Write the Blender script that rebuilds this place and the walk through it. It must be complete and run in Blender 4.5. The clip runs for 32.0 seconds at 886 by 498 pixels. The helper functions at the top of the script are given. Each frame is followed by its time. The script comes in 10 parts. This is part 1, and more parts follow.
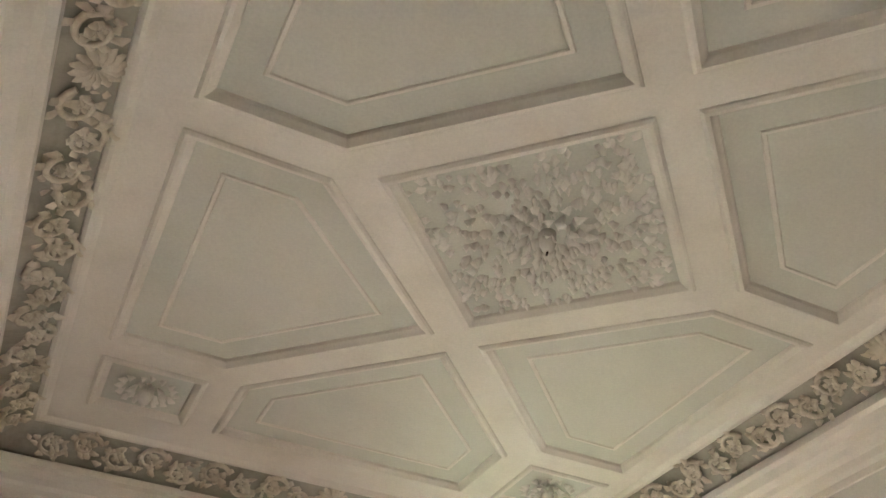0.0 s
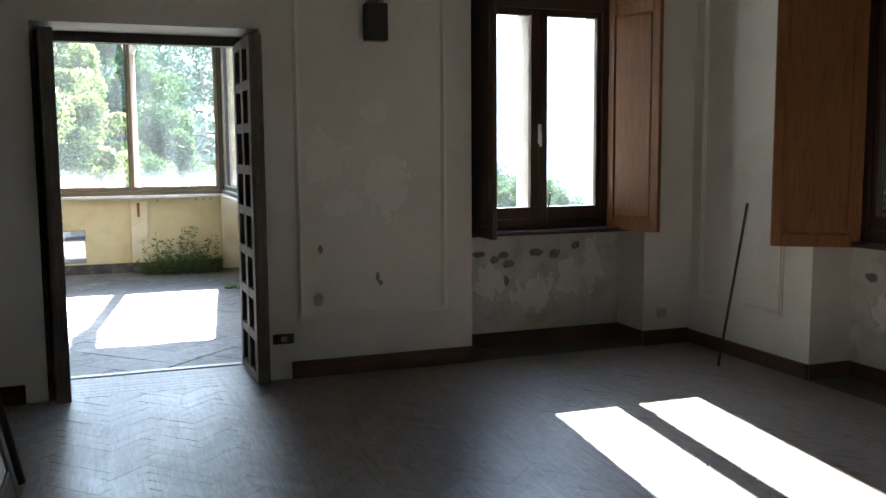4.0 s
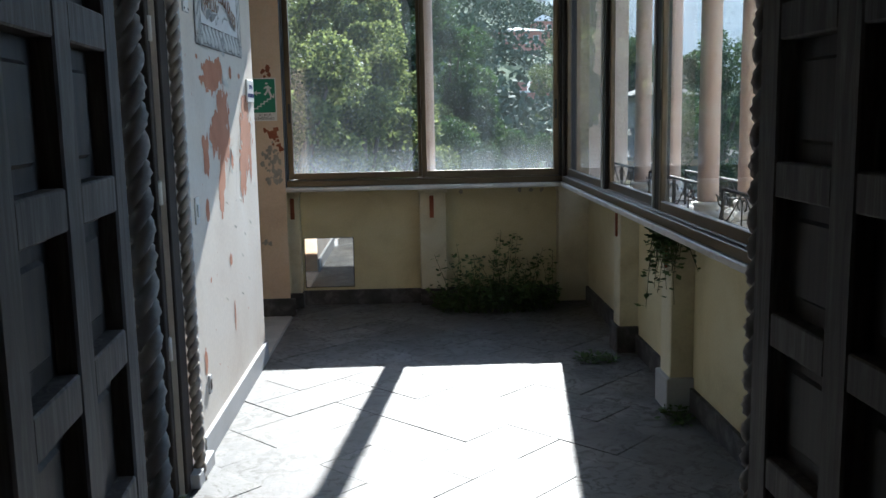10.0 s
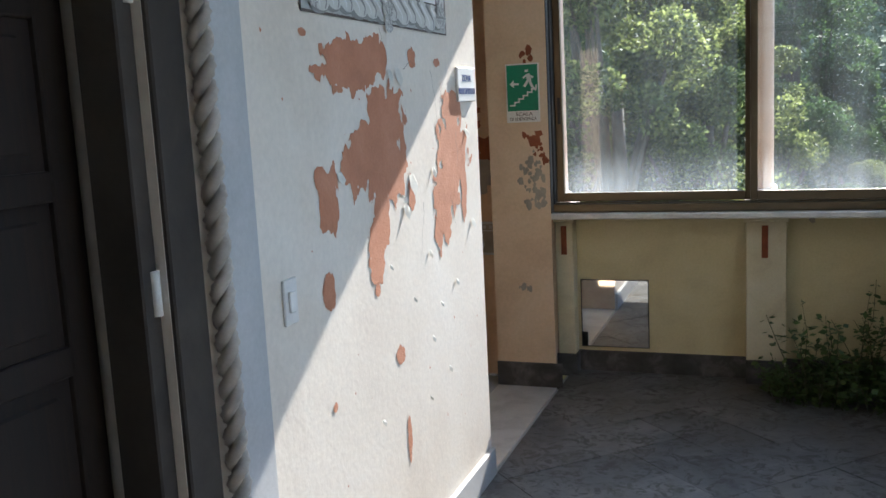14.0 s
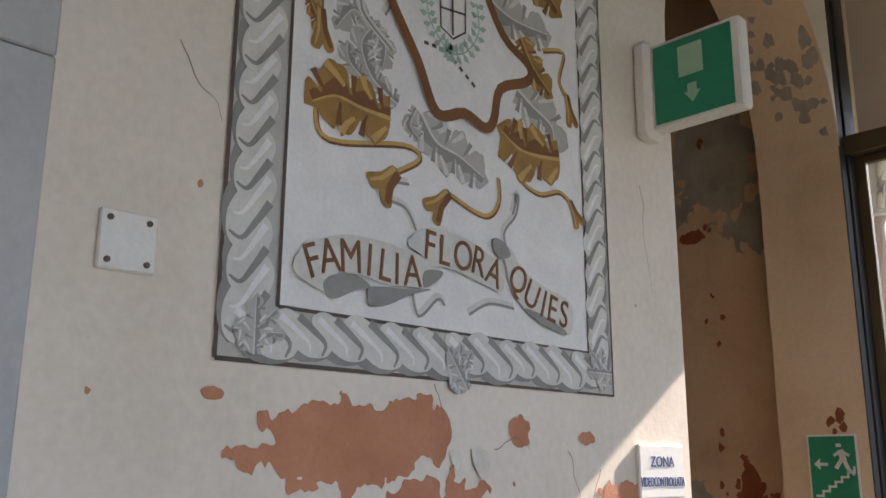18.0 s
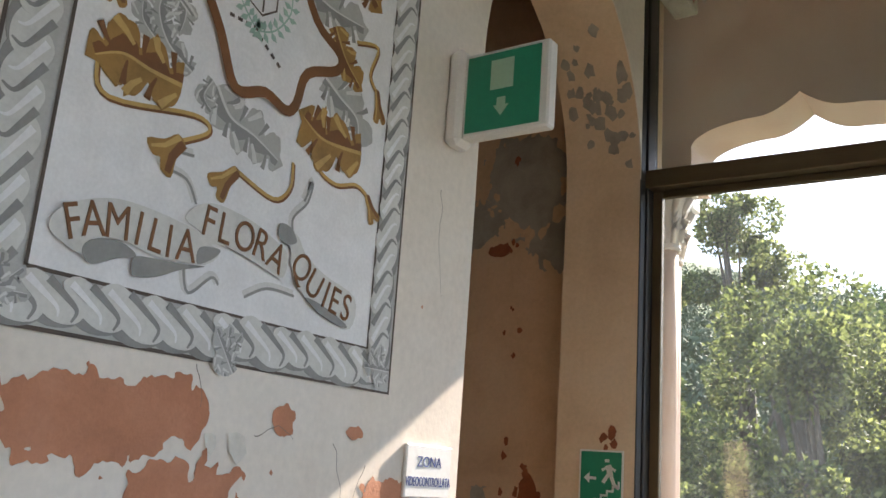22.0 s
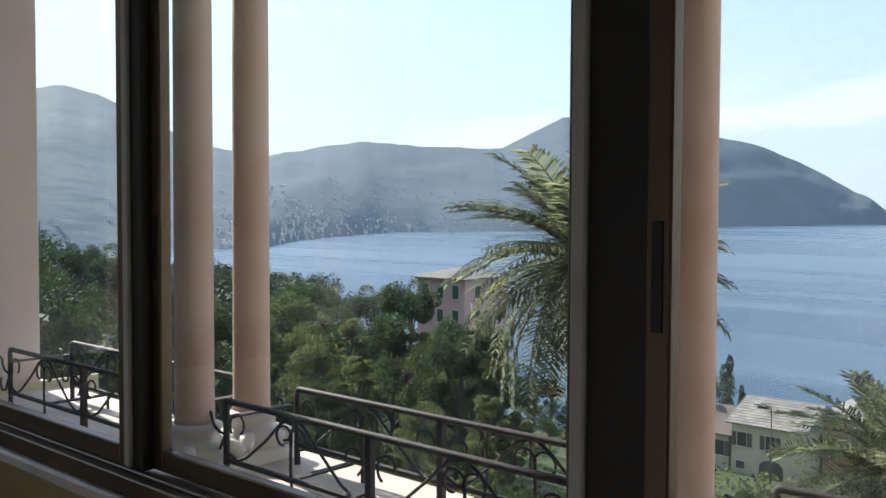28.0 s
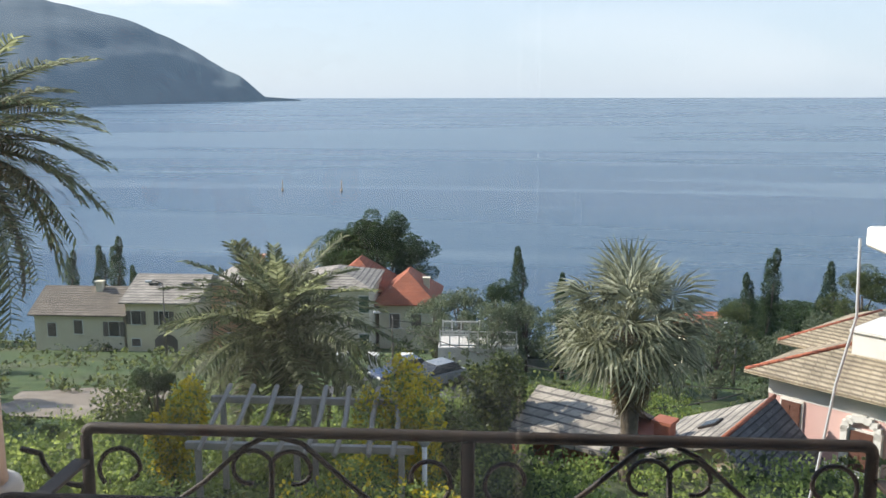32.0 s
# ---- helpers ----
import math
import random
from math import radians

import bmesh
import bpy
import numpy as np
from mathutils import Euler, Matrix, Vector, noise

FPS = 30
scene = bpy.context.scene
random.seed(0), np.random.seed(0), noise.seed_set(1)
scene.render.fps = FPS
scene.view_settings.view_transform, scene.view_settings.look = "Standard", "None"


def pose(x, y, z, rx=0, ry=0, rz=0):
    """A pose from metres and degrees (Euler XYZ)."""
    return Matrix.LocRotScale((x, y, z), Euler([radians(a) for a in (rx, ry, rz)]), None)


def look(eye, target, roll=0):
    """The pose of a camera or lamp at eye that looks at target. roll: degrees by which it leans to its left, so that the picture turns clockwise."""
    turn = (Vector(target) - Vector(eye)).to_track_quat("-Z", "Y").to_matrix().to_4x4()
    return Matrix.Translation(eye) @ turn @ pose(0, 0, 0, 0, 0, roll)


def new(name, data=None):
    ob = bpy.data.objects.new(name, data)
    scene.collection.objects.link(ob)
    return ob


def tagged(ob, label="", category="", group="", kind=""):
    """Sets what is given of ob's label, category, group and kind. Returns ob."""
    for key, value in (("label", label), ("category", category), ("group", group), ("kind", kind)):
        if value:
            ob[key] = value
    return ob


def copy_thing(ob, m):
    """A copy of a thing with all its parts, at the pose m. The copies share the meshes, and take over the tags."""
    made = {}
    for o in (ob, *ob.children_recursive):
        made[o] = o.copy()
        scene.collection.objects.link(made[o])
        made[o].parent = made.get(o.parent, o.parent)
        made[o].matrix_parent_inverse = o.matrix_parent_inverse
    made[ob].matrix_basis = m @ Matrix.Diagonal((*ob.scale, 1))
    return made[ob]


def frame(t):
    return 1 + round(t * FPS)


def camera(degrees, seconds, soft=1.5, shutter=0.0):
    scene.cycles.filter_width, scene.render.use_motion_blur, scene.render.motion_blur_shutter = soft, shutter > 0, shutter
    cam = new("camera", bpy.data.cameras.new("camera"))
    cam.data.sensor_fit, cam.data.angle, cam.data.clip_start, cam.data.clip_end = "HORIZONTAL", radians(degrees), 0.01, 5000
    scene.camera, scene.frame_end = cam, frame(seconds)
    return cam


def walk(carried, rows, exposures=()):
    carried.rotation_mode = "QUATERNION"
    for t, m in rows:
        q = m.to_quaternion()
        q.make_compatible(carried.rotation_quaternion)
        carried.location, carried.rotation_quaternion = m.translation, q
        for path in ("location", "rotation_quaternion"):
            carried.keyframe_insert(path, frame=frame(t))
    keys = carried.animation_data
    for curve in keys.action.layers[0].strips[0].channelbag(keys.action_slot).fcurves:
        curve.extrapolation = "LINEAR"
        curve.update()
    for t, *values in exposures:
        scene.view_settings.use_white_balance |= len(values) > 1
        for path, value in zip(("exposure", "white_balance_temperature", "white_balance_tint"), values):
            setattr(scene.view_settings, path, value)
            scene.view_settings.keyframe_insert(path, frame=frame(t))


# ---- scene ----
import itertools

cam = camera(52.1, 32.0)
# seconds, eye, target, roll
PATH = [
    (0, (0.067, -0.632, 1.553), (0.697, 0.768, 2.835), 2.3),
    (0.5, (0.087, -0.598, 1.565), (0.774, 0.902, 2.695), 2.3),
    (1, (0.166, -0.576, 1.61), (0.855, 1.044, 2.56), 2.8),
    (1.5, (0.186, -0.552, 1.582), (0.894, 1.181, 2.285), 2.5),
    (2, (0.175, -0.517, 1.553), (0.944, 1.27, 2.018), 2.3),
    (2.5, (0.155, -0.453, 1.519), (0.959, 1.363, 1.754), 2.7),
    (3, (0.125, -0.362, 1.471), (0.899, 1.482, 1.479), 1.6),
    (3.5, (0.102, -0.255, 1.453), (0.823, 1.606, 1.331), 0.5),
    (4, (0.14, -0.092, 1.464), (0.83, 1.772, 1.246), -0.4),
    (4.5, (0.284, 0.226, 1.471), (0.726, 2.166, 1.266), -0.9),
    (6.5, (0.476, 1.853, 1.467), (0.464, 3.835, 1.202), -0.2),
    (7, (0.57, 2.254, 1.419), (0.563, 4.24, 1.18), -1.0),
    (7.5, (0.556, 2.62, 1.423), (0.538, 4.608, 1.204), 0.1),
    (8, (0.438, 2.963, 1.439), (0.405, 4.95, 1.208), -0.2),
    (8.5, (0.419, 3.362, 1.429), (0.432, 5.348, 1.193), -1.5),
    (9, (0.397, 3.77, 1.453), (0.422, 5.753, 1.19), -0.6),
    (9.5, (0.355, 4.156, 1.469), (0.328, 6.134, 1.178), 0.2),
    (10, (0.349, 4.524, 1.467), (0.412, 6.501, 1.172), -1.1),
    (10.5, (0.377, 4.903, 1.48), (0.414, 6.877, 1.162), 0.1),
    (11, (0.375, 5.262, 1.462), (0.316, 7.231, 1.119), 0.6),
    (11.5, (0.355, 5.589, 1.483), (0.261, 7.552, 1.107), -2.4),
    (12, (0.392, 5.832, 1.497), (0.176, 7.78, 1.096), -2.7),
    (12.5, (0.461, 6.03, 1.502), (0.091, 7.962, 1.142), -2.4),
    (13, (0.498, 6.169, 1.536), (0.065, 8.098, 1.23), -2.2),
    (13.5, (0.517, 6.321, 1.529), (-0.057, 8.209, 1.203), -2.5),
    (15.5, (0.633, 7.087, 1.516), (-0.326, 8.84, 1.445), -3.6),
    (16, (0.671, 7.284, 1.549), (-0.426, 8.956, 1.571), -3.2),
    (16.5, (0.771, 7.462, 1.563), (-0.439, 9.051, 1.663), -2.2),
    (17, (0.762, 7.587, 1.59), (-0.521, 9.11, 1.783), -1.5),
    (17.5, (0.722, 7.721, 1.603), (-0.631, 9.151, 1.954), -0.8),
    (18, (0.691, 7.825, 1.623), (-0.695, 9.188, 2.092), 0.2),
    (18.5, (0.701, 7.905, 1.628), (-0.694, 9.227, 2.183), -0.1),
    (19, (0.744, 7.961, 1.637), (-0.682, 9.203, 2.288), -0.8),
    (19.5, (0.778, 7.969, 1.64), (-0.676, 9.119, 2.391), -0.4),
    (20, (0.801, 7.954, 1.662), (-0.671, 9.032, 2.482), 1.2),
    (20.5, (0.827, 7.964, 1.667), (-0.625, 9.025, 2.543), 2.0),
    (21, (0.812, 7.971, 1.646), (-0.563, 9.189, 2.437), 2.4),
    (21.5, (0.778, 7.939, 1.626), (-0.5, 9.336, 2.269), 4.0),
    (22, (0.763, 7.903, 1.613), (-0.346, 9.497, 2.094), 4.2),
    (22.5, (0.709, 7.92, 1.599), (-0.248, 9.659, 1.842), 2.4),
    (23, (0.685, 7.971, 1.578), (-0.165, 9.777, 1.693), 1.9),
    (23.5, (0.682, 8.075, 1.554), (-0.077, 9.924, 1.632), 1.0),
    (24, (0.678, 8.183, 1.548), (0.062, 10.085, 1.607), 0.3),
    (24.5, (0.681, 8.237, 1.542), (0.32, 10.203, 1.505), -0.7),
    (25, (0.657, 8.264, 1.555), (0.648, 10.263, 1.485), -1.1),
    (25.5, (0.601, 8.261, 1.563), (0.956, 10.229, 1.509), -1.2),
    (26, (0.562, 8.21, 1.56), (1.235, 10.092, 1.495), -1.7),
    (26.5, (0.565, 8.145, 1.564), (1.505, 9.908, 1.473), -1.5),
    (28.5, (0.43, 8.123, 1.569), (2.081, 9.245, 1.459), 0.3),
    (29, (0.404, 8.108, 1.564), (2.197, 8.977, 1.391), 0.1),
    (29.5, (0.357, 8.048, 1.58), (2.245, 8.676, 1.376), -0.1),
    (30, (0.37, 8.04, 1.574), (2.301, 8.501, 1.331), 0.0),
    (30.5, (0.406, 8.058, 1.564), (2.365, 8.339, 1.274), -0.2),
    (31, (0.525, 8.077, 1.545), (2.494, 8.229, 1.231), -0.2),
    (31.5, (0.711, 8.105, 1.546), (2.685, 8.229, 1.249), -0.2),
    (32, (0.881, 8.155, 1.543), (2.847, 8.292, 1.201), -0.1),
]
walk(cam, [(t, look(eye, target, roll)) for t, eye, target, roll in PATH],
     exposures=[(0, 5.8, 6650, 15), (1.5, 5.52, 6650, 14), (2.5, 5.05, 6450, 11), (3.2, 4.4, 6100, 10), (4, 4.15, 5900, 9), (6.5, 2.45, 5650, 9), (9, 1.7, 5600, 8), (10.5, 1.5, 5700, 8), (12, 1.5, 5700, 8), (13, 2.0, 5800, 9), (13.5, 2.1, 5900, 10),
                (15.5, 1.78, 6550, 14), (17, 1.92, 6750, 18), (19, 2.3, 7400, 22), (21, 2.47, 7800, 23), (22.5, 2.02, 6620, 14), (24, 1.68, 6420, 12), (25, 1.68, 6300, 12), (26, 1.48, 6170, 11), (28.5, 0.8, 6530, 14), (30, 0.75, 6580, 15), (32, 0.8, 6680, 16)])

# ---- sun and sky ----
SUN_ELEVATION, SUN_TURN = radians(33.2), radians(7.2)
world = bpy.data.worlds.new("sky")
scene.world = world
world.use_nodes = True
wn = world.node_tree.nodes
sky = wn.new("ShaderNodeTexSky")
sky.sky_type, sky.sun_disc = "NISHITA", False
sky.sun_elevation, sky.sun_rotation = SUN_ELEVATION, SUN_TURN
sky.air_density, sky.dust_density, sky.ozone_density = 1.0, 0.5, 1.6
wl = world.node_tree.links
# pale sea haze along the horizon and thin streaks of cloud
w_co, w_sep, w_flat = wn.new("ShaderNodeTexCoord"), wn.new("ShaderNodeSeparateXYZ"), wn.new("ShaderNodeMath")
w_flat.operation = "ABSOLUTE"
wl.new(w_co.outputs["Generated"], w_sep.inputs[0])
wl.new(w_sep.outputs["Z"], w_flat.inputs[0])
w_band = wn.new("ShaderNodeMapRange")
w_band.interpolation_type = "SMOOTHSTEP"
w_band.inputs["From Min"].default_value, w_band.inputs["From Max"].default_value = 0.0, 0.42
w_band.inputs["To Min"].default_value, w_band.inputs["To Max"].default_value = 0.86, 0.22
wl.new(w_flat.outputs[0], w_band.inputs["Value"])
w_haze = wn.new("ShaderNodeMix")
w_haze.data_type = "RGBA"
w_haze.inputs[7].default_value = (2.85, 3.4, 4.05, 1)
wl.new(w_band.outputs[0], w_haze.inputs[0])
wl.new(sky.outputs["Color"], w_haze.inputs[6])
w_map, w_noise, w_cut, w_cloud = wn.new("ShaderNodeMapping"), wn.new("ShaderNodeTexNoise"), wn.new("ShaderNodeMapRange"), wn.new("ShaderNodeMix")
w_map.inputs["Scale"].default_value, w_map.inputs["Rotation"].default_value = (1.0, 1.6, 7.0), (0.22, 0.0, 0.5)
w_noise.inputs["Scale"].default_value, w_noise.inputs["Detail"].default_value, w_noise.inputs["Distortion"].default_value = 1.7, 7.0, 0.6
w_cut.inputs["From Min"].default_value, w_cut.inputs["From Max"].default_value = 0.52, 0.78
w_cut.inputs["To Max"].default_value = 0.28
# one long streak of cloud that rises towards the south
w_tilt, w_lo, w_hi, w_streak, w_any = wn.new("ShaderNodeMath"), wn.new("ShaderNodeMapRange"), wn.new("ShaderNodeMapRange"), wn.new("ShaderNodeMath"), wn.new("ShaderNodeMath")
w_tilt.operation, w_tilt.inputs[1].default_value = "MULTIPLY_ADD", 0.14
wl.new(w_sep.outputs["Y"], w_tilt.inputs[0])
wl.new(w_sep.outputs["Z"], w_tilt.inputs[2])
w_fray, w_bent = wn.new("ShaderNodeTexNoise"), wn.new("ShaderNodeMath")
w_fray.inputs["Scale"].default_value, w_fray.inputs["Detail"].default_value = 3.2, 9.0
wl.new(w_map.outputs[0], w_fray.inputs["Vector"])
w_bent.operation, w_bent.inputs[1].default_value = "MULTIPLY_ADD", 0.09
wl.new(w_fray.outputs["Fac"], w_bent.inputs[0])
wl.new(w_tilt.outputs[0], w_bent.inputs[2])
for w_n, w_a, w_b in ((w_lo, 0.178, 0.19), (w_hi, 0.238, 0.205)):
    w_n.interpolation_type = "SMOOTHSTEP"
    w_n.inputs["From Min"].default_value, w_n.inputs["From Max"].default_value = min(w_a, w_b), max(w_a, w_b)
    wl.new(w_bent.outputs[0], w_n.inputs["Value"])
w_hi.inputs["To Min"].default_value, w_hi.inputs["To Max"].default_value = 0.55, 0.0
w_streak.operation, w_any.operation = "MULTIPLY", "MAXIMUM"
wl.new(w_lo.outputs[0], w_streak.inputs[0])
wl.new(w_hi.outputs[0], w_streak.inputs[1])
w_cloud.data_type = "RGBA"
w_cloud.inputs[7].default_value = (4.7, 4.9, 5.1, 1)
wl.new(w_co.outputs["Generated"], w_map.inputs["Vector"])
wl.new(w_map.outputs[0], w_noise.inputs["Vector"])
wl.new(w_noise.outputs["Fac"], w_cut.inputs["Value"])
wl.new(w_cut.outputs[0], w_any.inputs[0])
wl.new(w_streak.outputs[0], w_any.inputs[1])
wl.new(w_any.outputs[0], w_cloud.inputs[0])
wl.new(w_haze.outputs[2], w_cloud.inputs[6])
wl.new(w_cloud.outputs[2], wn["Background"].inputs["Color"])
wn["Background"].inputs["Strength"].default_value = 0.15
sun = bpy.data.lights.new("sun", "SUN")
sun.energy, sun.angle, sun.color = 4.5, radians(0.6), (1.0, 0.93, 0.82)
sun_ob = new("sun", sun)
to_sun = Vector((math.sin(SUN_TURN) * math.cos(SUN_ELEVATION), math.cos(SUN_TURN) * math.cos(SUN_ELEVATION), math.sin(SUN_ELEVATION)))
sun_ob.matrix_world = look(to_sun * 60, (0, 0, 0))


# ---- mesh helpers ----
def box(bm, x0, x1, y0, y1, z0, z1, bevel=0.0, m=None):
    x0, x1, y0, y1, z0, z1 = min(x0, x1), max(x0, x1), min(y0, y1), max(y0, y1), min(z0, z1), max(z0, z1)
    vs = [bm.verts.new((x, y, z)) for x in (x0, x1) for y in (y0, y1) for z in (z0, z1)]
    fs = [bm.faces.new([vs[i] for i in f]) for f in ((0, 1, 3, 2), (4, 6, 7, 5), (0, 4, 5, 1), (2, 3, 7, 6), (0, 2, 6, 4), (1, 5, 7, 3))]
    if bevel > 0:
        edges = list({e for f in fs for e in f.edges})
        out = bmesh.ops.bevel(bm, geom=edges, offset=bevel, segments=1, affect="EDGES")
        vs = list({v for f in out["faces"] for v in f.verts} | {v for v in vs if v.is_valid})
    if m is not None:
        bmesh.ops.transform(bm, matrix=m, verts=vs)
    return vs


def prism(bm, poly, axis, a, b):
    """A polygon of (u, v) pulled along an axis from a to b. x: (y, z); y: (x, z); z: (x, y)."""
    def at(u, v, w):
        return {"x": (w, u, v), "y": (u, w, v), "z": (u, v, w)}[axis]
    lo, hi = [bm.verts.new(at(u, v, a)) for u, v in poly], [bm.verts.new(at(u, v, b)) for u, v in poly]
    n = len(poly)
    bm.faces.new(lo)
    bm.faces.new(hi[::-1])
    for i in range(n):
        bm.faces.new((lo[i], hi[i], hi[(i + 1) % n], lo[(i + 1) % n]))
    return lo + hi


def lathe(bm, profile, x, y, n=20):
    """profile: (radius, z) from below upwards."""
    rings = [[bm.verts.new((x + r * math.cos(2 * math.pi * k / n), y + r * math.sin(2 * math.pi * k / n), z)) for k in range(n)] for r, z in profile]
    for a, b in zip(rings, rings[1:]):
        for k in range(n):
            f = bm.faces.new((a[k], a[(k + 1) % n], b[(k + 1) % n], b[k]))
            f.smooth = True
    bm.faces.new(rings[0][::-1])
    bm.faces.new(rings[-1])


def tube(bm, pts, r, n=6, r2=None, flat=1.0):
    """A round bar along pts; r2: its radius at the end."""
    pts = [Vector(p) for p in pts]
    rings = []
    for i, p in enumerate(pts):
        d = (pts[min(i + 1, len(pts) - 1)] - pts[max(i - 1, 0)]).normalized()
        a = d.orthogonal().normalized() if abs(d.z) > 0.95 else d.cross(Vector((0, 0, 1))).normalized()
        b = d.cross(a)
        rr = r if r2 is None else r + (r2 - r) * i / (len(pts) - 1)
        rings.append([bm.verts.new(p + rr * (math.cos(2 * math.pi * k / n) * a + flat * math.sin(2 * math.pi * k / n) * b)) for k in range(n)])
    for a, b in zip(rings, rings[1:]):
        for k in range(n):
            f = bm.faces.new((a[k], a[(k + 1) % n], b[(k + 1) % n], b[k]))
            f.smooth = True
    bm.faces.new(rings[0][::-1])
    bm.faces.new(rings[-1])


def ob_from(name, bm, material, smooth=False):
    bmesh.ops.recalc_face_normals(bm, faces=bm.faces[:])
    me = bpy.data.meshes.new(name)
    bm.to_mesh(me)
    bm.free()
    me.materials.append(material)
    if smooth:
        me.shade_smooth()
    return new(name, me)


def part(name, bm, material, parent, label=""):
    ob = ob_from(name, bm, material)
    ob.parent = parent
    if label:
        ob["label"] = label
    return ob


def thing(name, label, category, group="", at=(0, 0, 0)):
    ob = new(name)
    ob.empty_display_size = 0.1
    ob.location = at
    return tagged(ob, label, category, group)


def solid(name, bm, material, label="", category="", group="", kind=""):
    return tagged(ob_from(name, bm, material), label, category, group, kind)


def B(*boxes, bevel=0.0):
    bm = bmesh.new()
    for b in boxes:
        box(bm, *b, bevel=bevel)
    return bm


# ---- materials ----
def rgb(c):
    return (c[0], c[1], c[2], 1.0)


class Nodes:
    """A node material with a Principled shader and object coordinates in metres."""

    def __init__(self, name, rough=0.6, metal=0.0):
        self.mat = bpy.data.materials.new(name)
        self.mat.use_nodes = True
        self.tree = self.mat.node_tree
        self.shader = self.tree.nodes["Principled BSDF"]
        self.shader.inputs["Roughness"].default_value = rough
        self.shader.inputs["Metallic"].default_value = metal
        self.place = self.tree.nodes.new("ShaderNodeTexCoord").outputs["Object"]

    def link(self, a, b):
        self.tree.links.new(a, b)

    def noise(self, scale, detail=4.0, rough=0.55, stretch=None, warp=0.0):
        n = self.tree.nodes.new("ShaderNodeTexNoise")
        n.inputs["Scale"].default_value, n.inputs["Detail"].default_value, n.inputs["Roughness"].default_value = scale, detail, rough
        n.inputs["Distortion"].default_value = warp
        src = self.place
        if stretch:
            mp = self.tree.nodes.new("ShaderNodeMapping")
            mp.inputs["Scale"].default_value = stretch
            self.link(self.place, mp.inputs["Vector"])
            src = mp.outputs["Vector"]
        self.link(src, n.inputs["Vector"])
        return n.outputs["Fac"]

    def ramp(self, fac, stops):
        r = self.tree.nodes.new("ShaderNodeValToRGB")
        e = r.color_ramp.elements
        e[0].position, e[0].color = stops[0][0], rgb(stops[0][1])
        e[1].position, e[1].color = stops[-1][0], rgb(stops[-1][1])
        for p, c in stops[1:-1]:
            e.new(p).color = rgb(c)
        self.link(fac, r.inputs["Fac"])
        return r.outputs["Color"]

    def mix(self, fac, a, b, kind="MIX"):
        m = self.tree.nodes.new("ShaderNodeMix")
        m.data_type, m.blend_type = "RGBA", kind
        for s, v in ((m.inputs[0], fac), (m.inputs[6], a), (m.inputs[7], b)):
            if isinstance(v, (int, float)):
                s.default_value = v
            elif isinstance(v, tuple):
                s.default_value = rgb(v)
            else:
                self.link(v, s)
        return m.outputs[2]

    def random(self):
        return self.tree.nodes.new("ShaderNodeObjectInfo").outputs["Random"]

    def island(self):
        return self.tree.nodes.new("ShaderNodeNewGeometry").outputs["Random Per Island"]

    def colour(self, c):
        self.link(c, self.shader.inputs["Base Color"])

    def rough(self, fac, lo, hi):
        m = self.tree.nodes.new("ShaderNodeMapRange")
        m.inputs["To Min"].default_value, m.inputs["To Max"].default_value = lo, hi
        self.link(fac, m.inputs["Value"])
        self.link(m.outputs["Result"], self.shader.inputs["Roughness"])

    def bump(self, fac, strength=0.3, distance=0.01):
        b = self.tree.nodes.new("ShaderNodeBump")
        b.inputs["Strength"].default_value, b.inputs["Distance"].default_value = strength, distance
        self.link(fac, b.inputs["Height"])
        self.link(b.outputs["Normal"], self.shader.inputs["Normal"])


def mottled(name, base, dark, light=None, scale=3.0, grain=60.0, rough=0.6, bump=0.15, dist=0.004, metal=0.0, vary=0.0, stretch=None):
    """A surface of one stuff: large stains between two tones, fine grain and relief."""
    k = Nodes(name, rough, metal)
    big = k.noise(scale, 6.0, 0.6, stretch, 0.4)
    c = k.ramp(big, [(0.3, dark), (0.5, base), (0.72, light or base)])
    fine = k.noise(grain, 4.0, 0.6, stretch)
    c = k.mix(0.25, c, k.ramp(fine, [(0.3, tuple(v * 0.75 for v in base)), (0.7, tuple(min(1.0, v * 1.15) for v in base))]))
    if vary:
        tone = k.ramp(k.random(), [(0.0, (1 - vary,) * 3), (1.0, (1 + vary,) * 3)])
        c = k.mix(1.0, c, tone, "MULTIPLY")
    k.colour(c)
    k.rough(big, max(0.02, rough - 0.1), min(1.0, rough + 0.1))
    k.bump(k.mix(0.5, fine, big), bump, dist)
    return k.mat


def wood(name, base, dark, light, rough=0.45, along="z", bump=0.2, vary=0.0):
    k = Nodes(name, rough)
    st = {"z": (9.0, 9.0, 0.7), "x": (0.7, 9.0, 9.0), "y": (9.0, 0.7, 9.0)}[along]
    grain = k.noise(5.0, 8.0, 0.65, st, 1.2)
    c = k.ramp(grain, [(0.3, dark), (0.5, base), (0.75, light)])
    wear = k.noise(2.2, 5.0, 0.6)
    c = k.mix(k.ramp(wear, [(0.45, (0, 0, 0)), (0.75, (0.55, 0.55, 0.55))]), c, tuple(v * 0.7 for v in base))
    if vary:
        c = k.mix(1.0, c, k.ramp(k.random(), [(0.0, (1 - vary,) * 3), (1.0, (1 + vary,) * 3)]), "MULTIPLY")
    k.colour(c)
    k.rough(grain, rough - 0.08, rough + 0.15)
    k.bump(grain, bump, 0.003)
    return k.mat


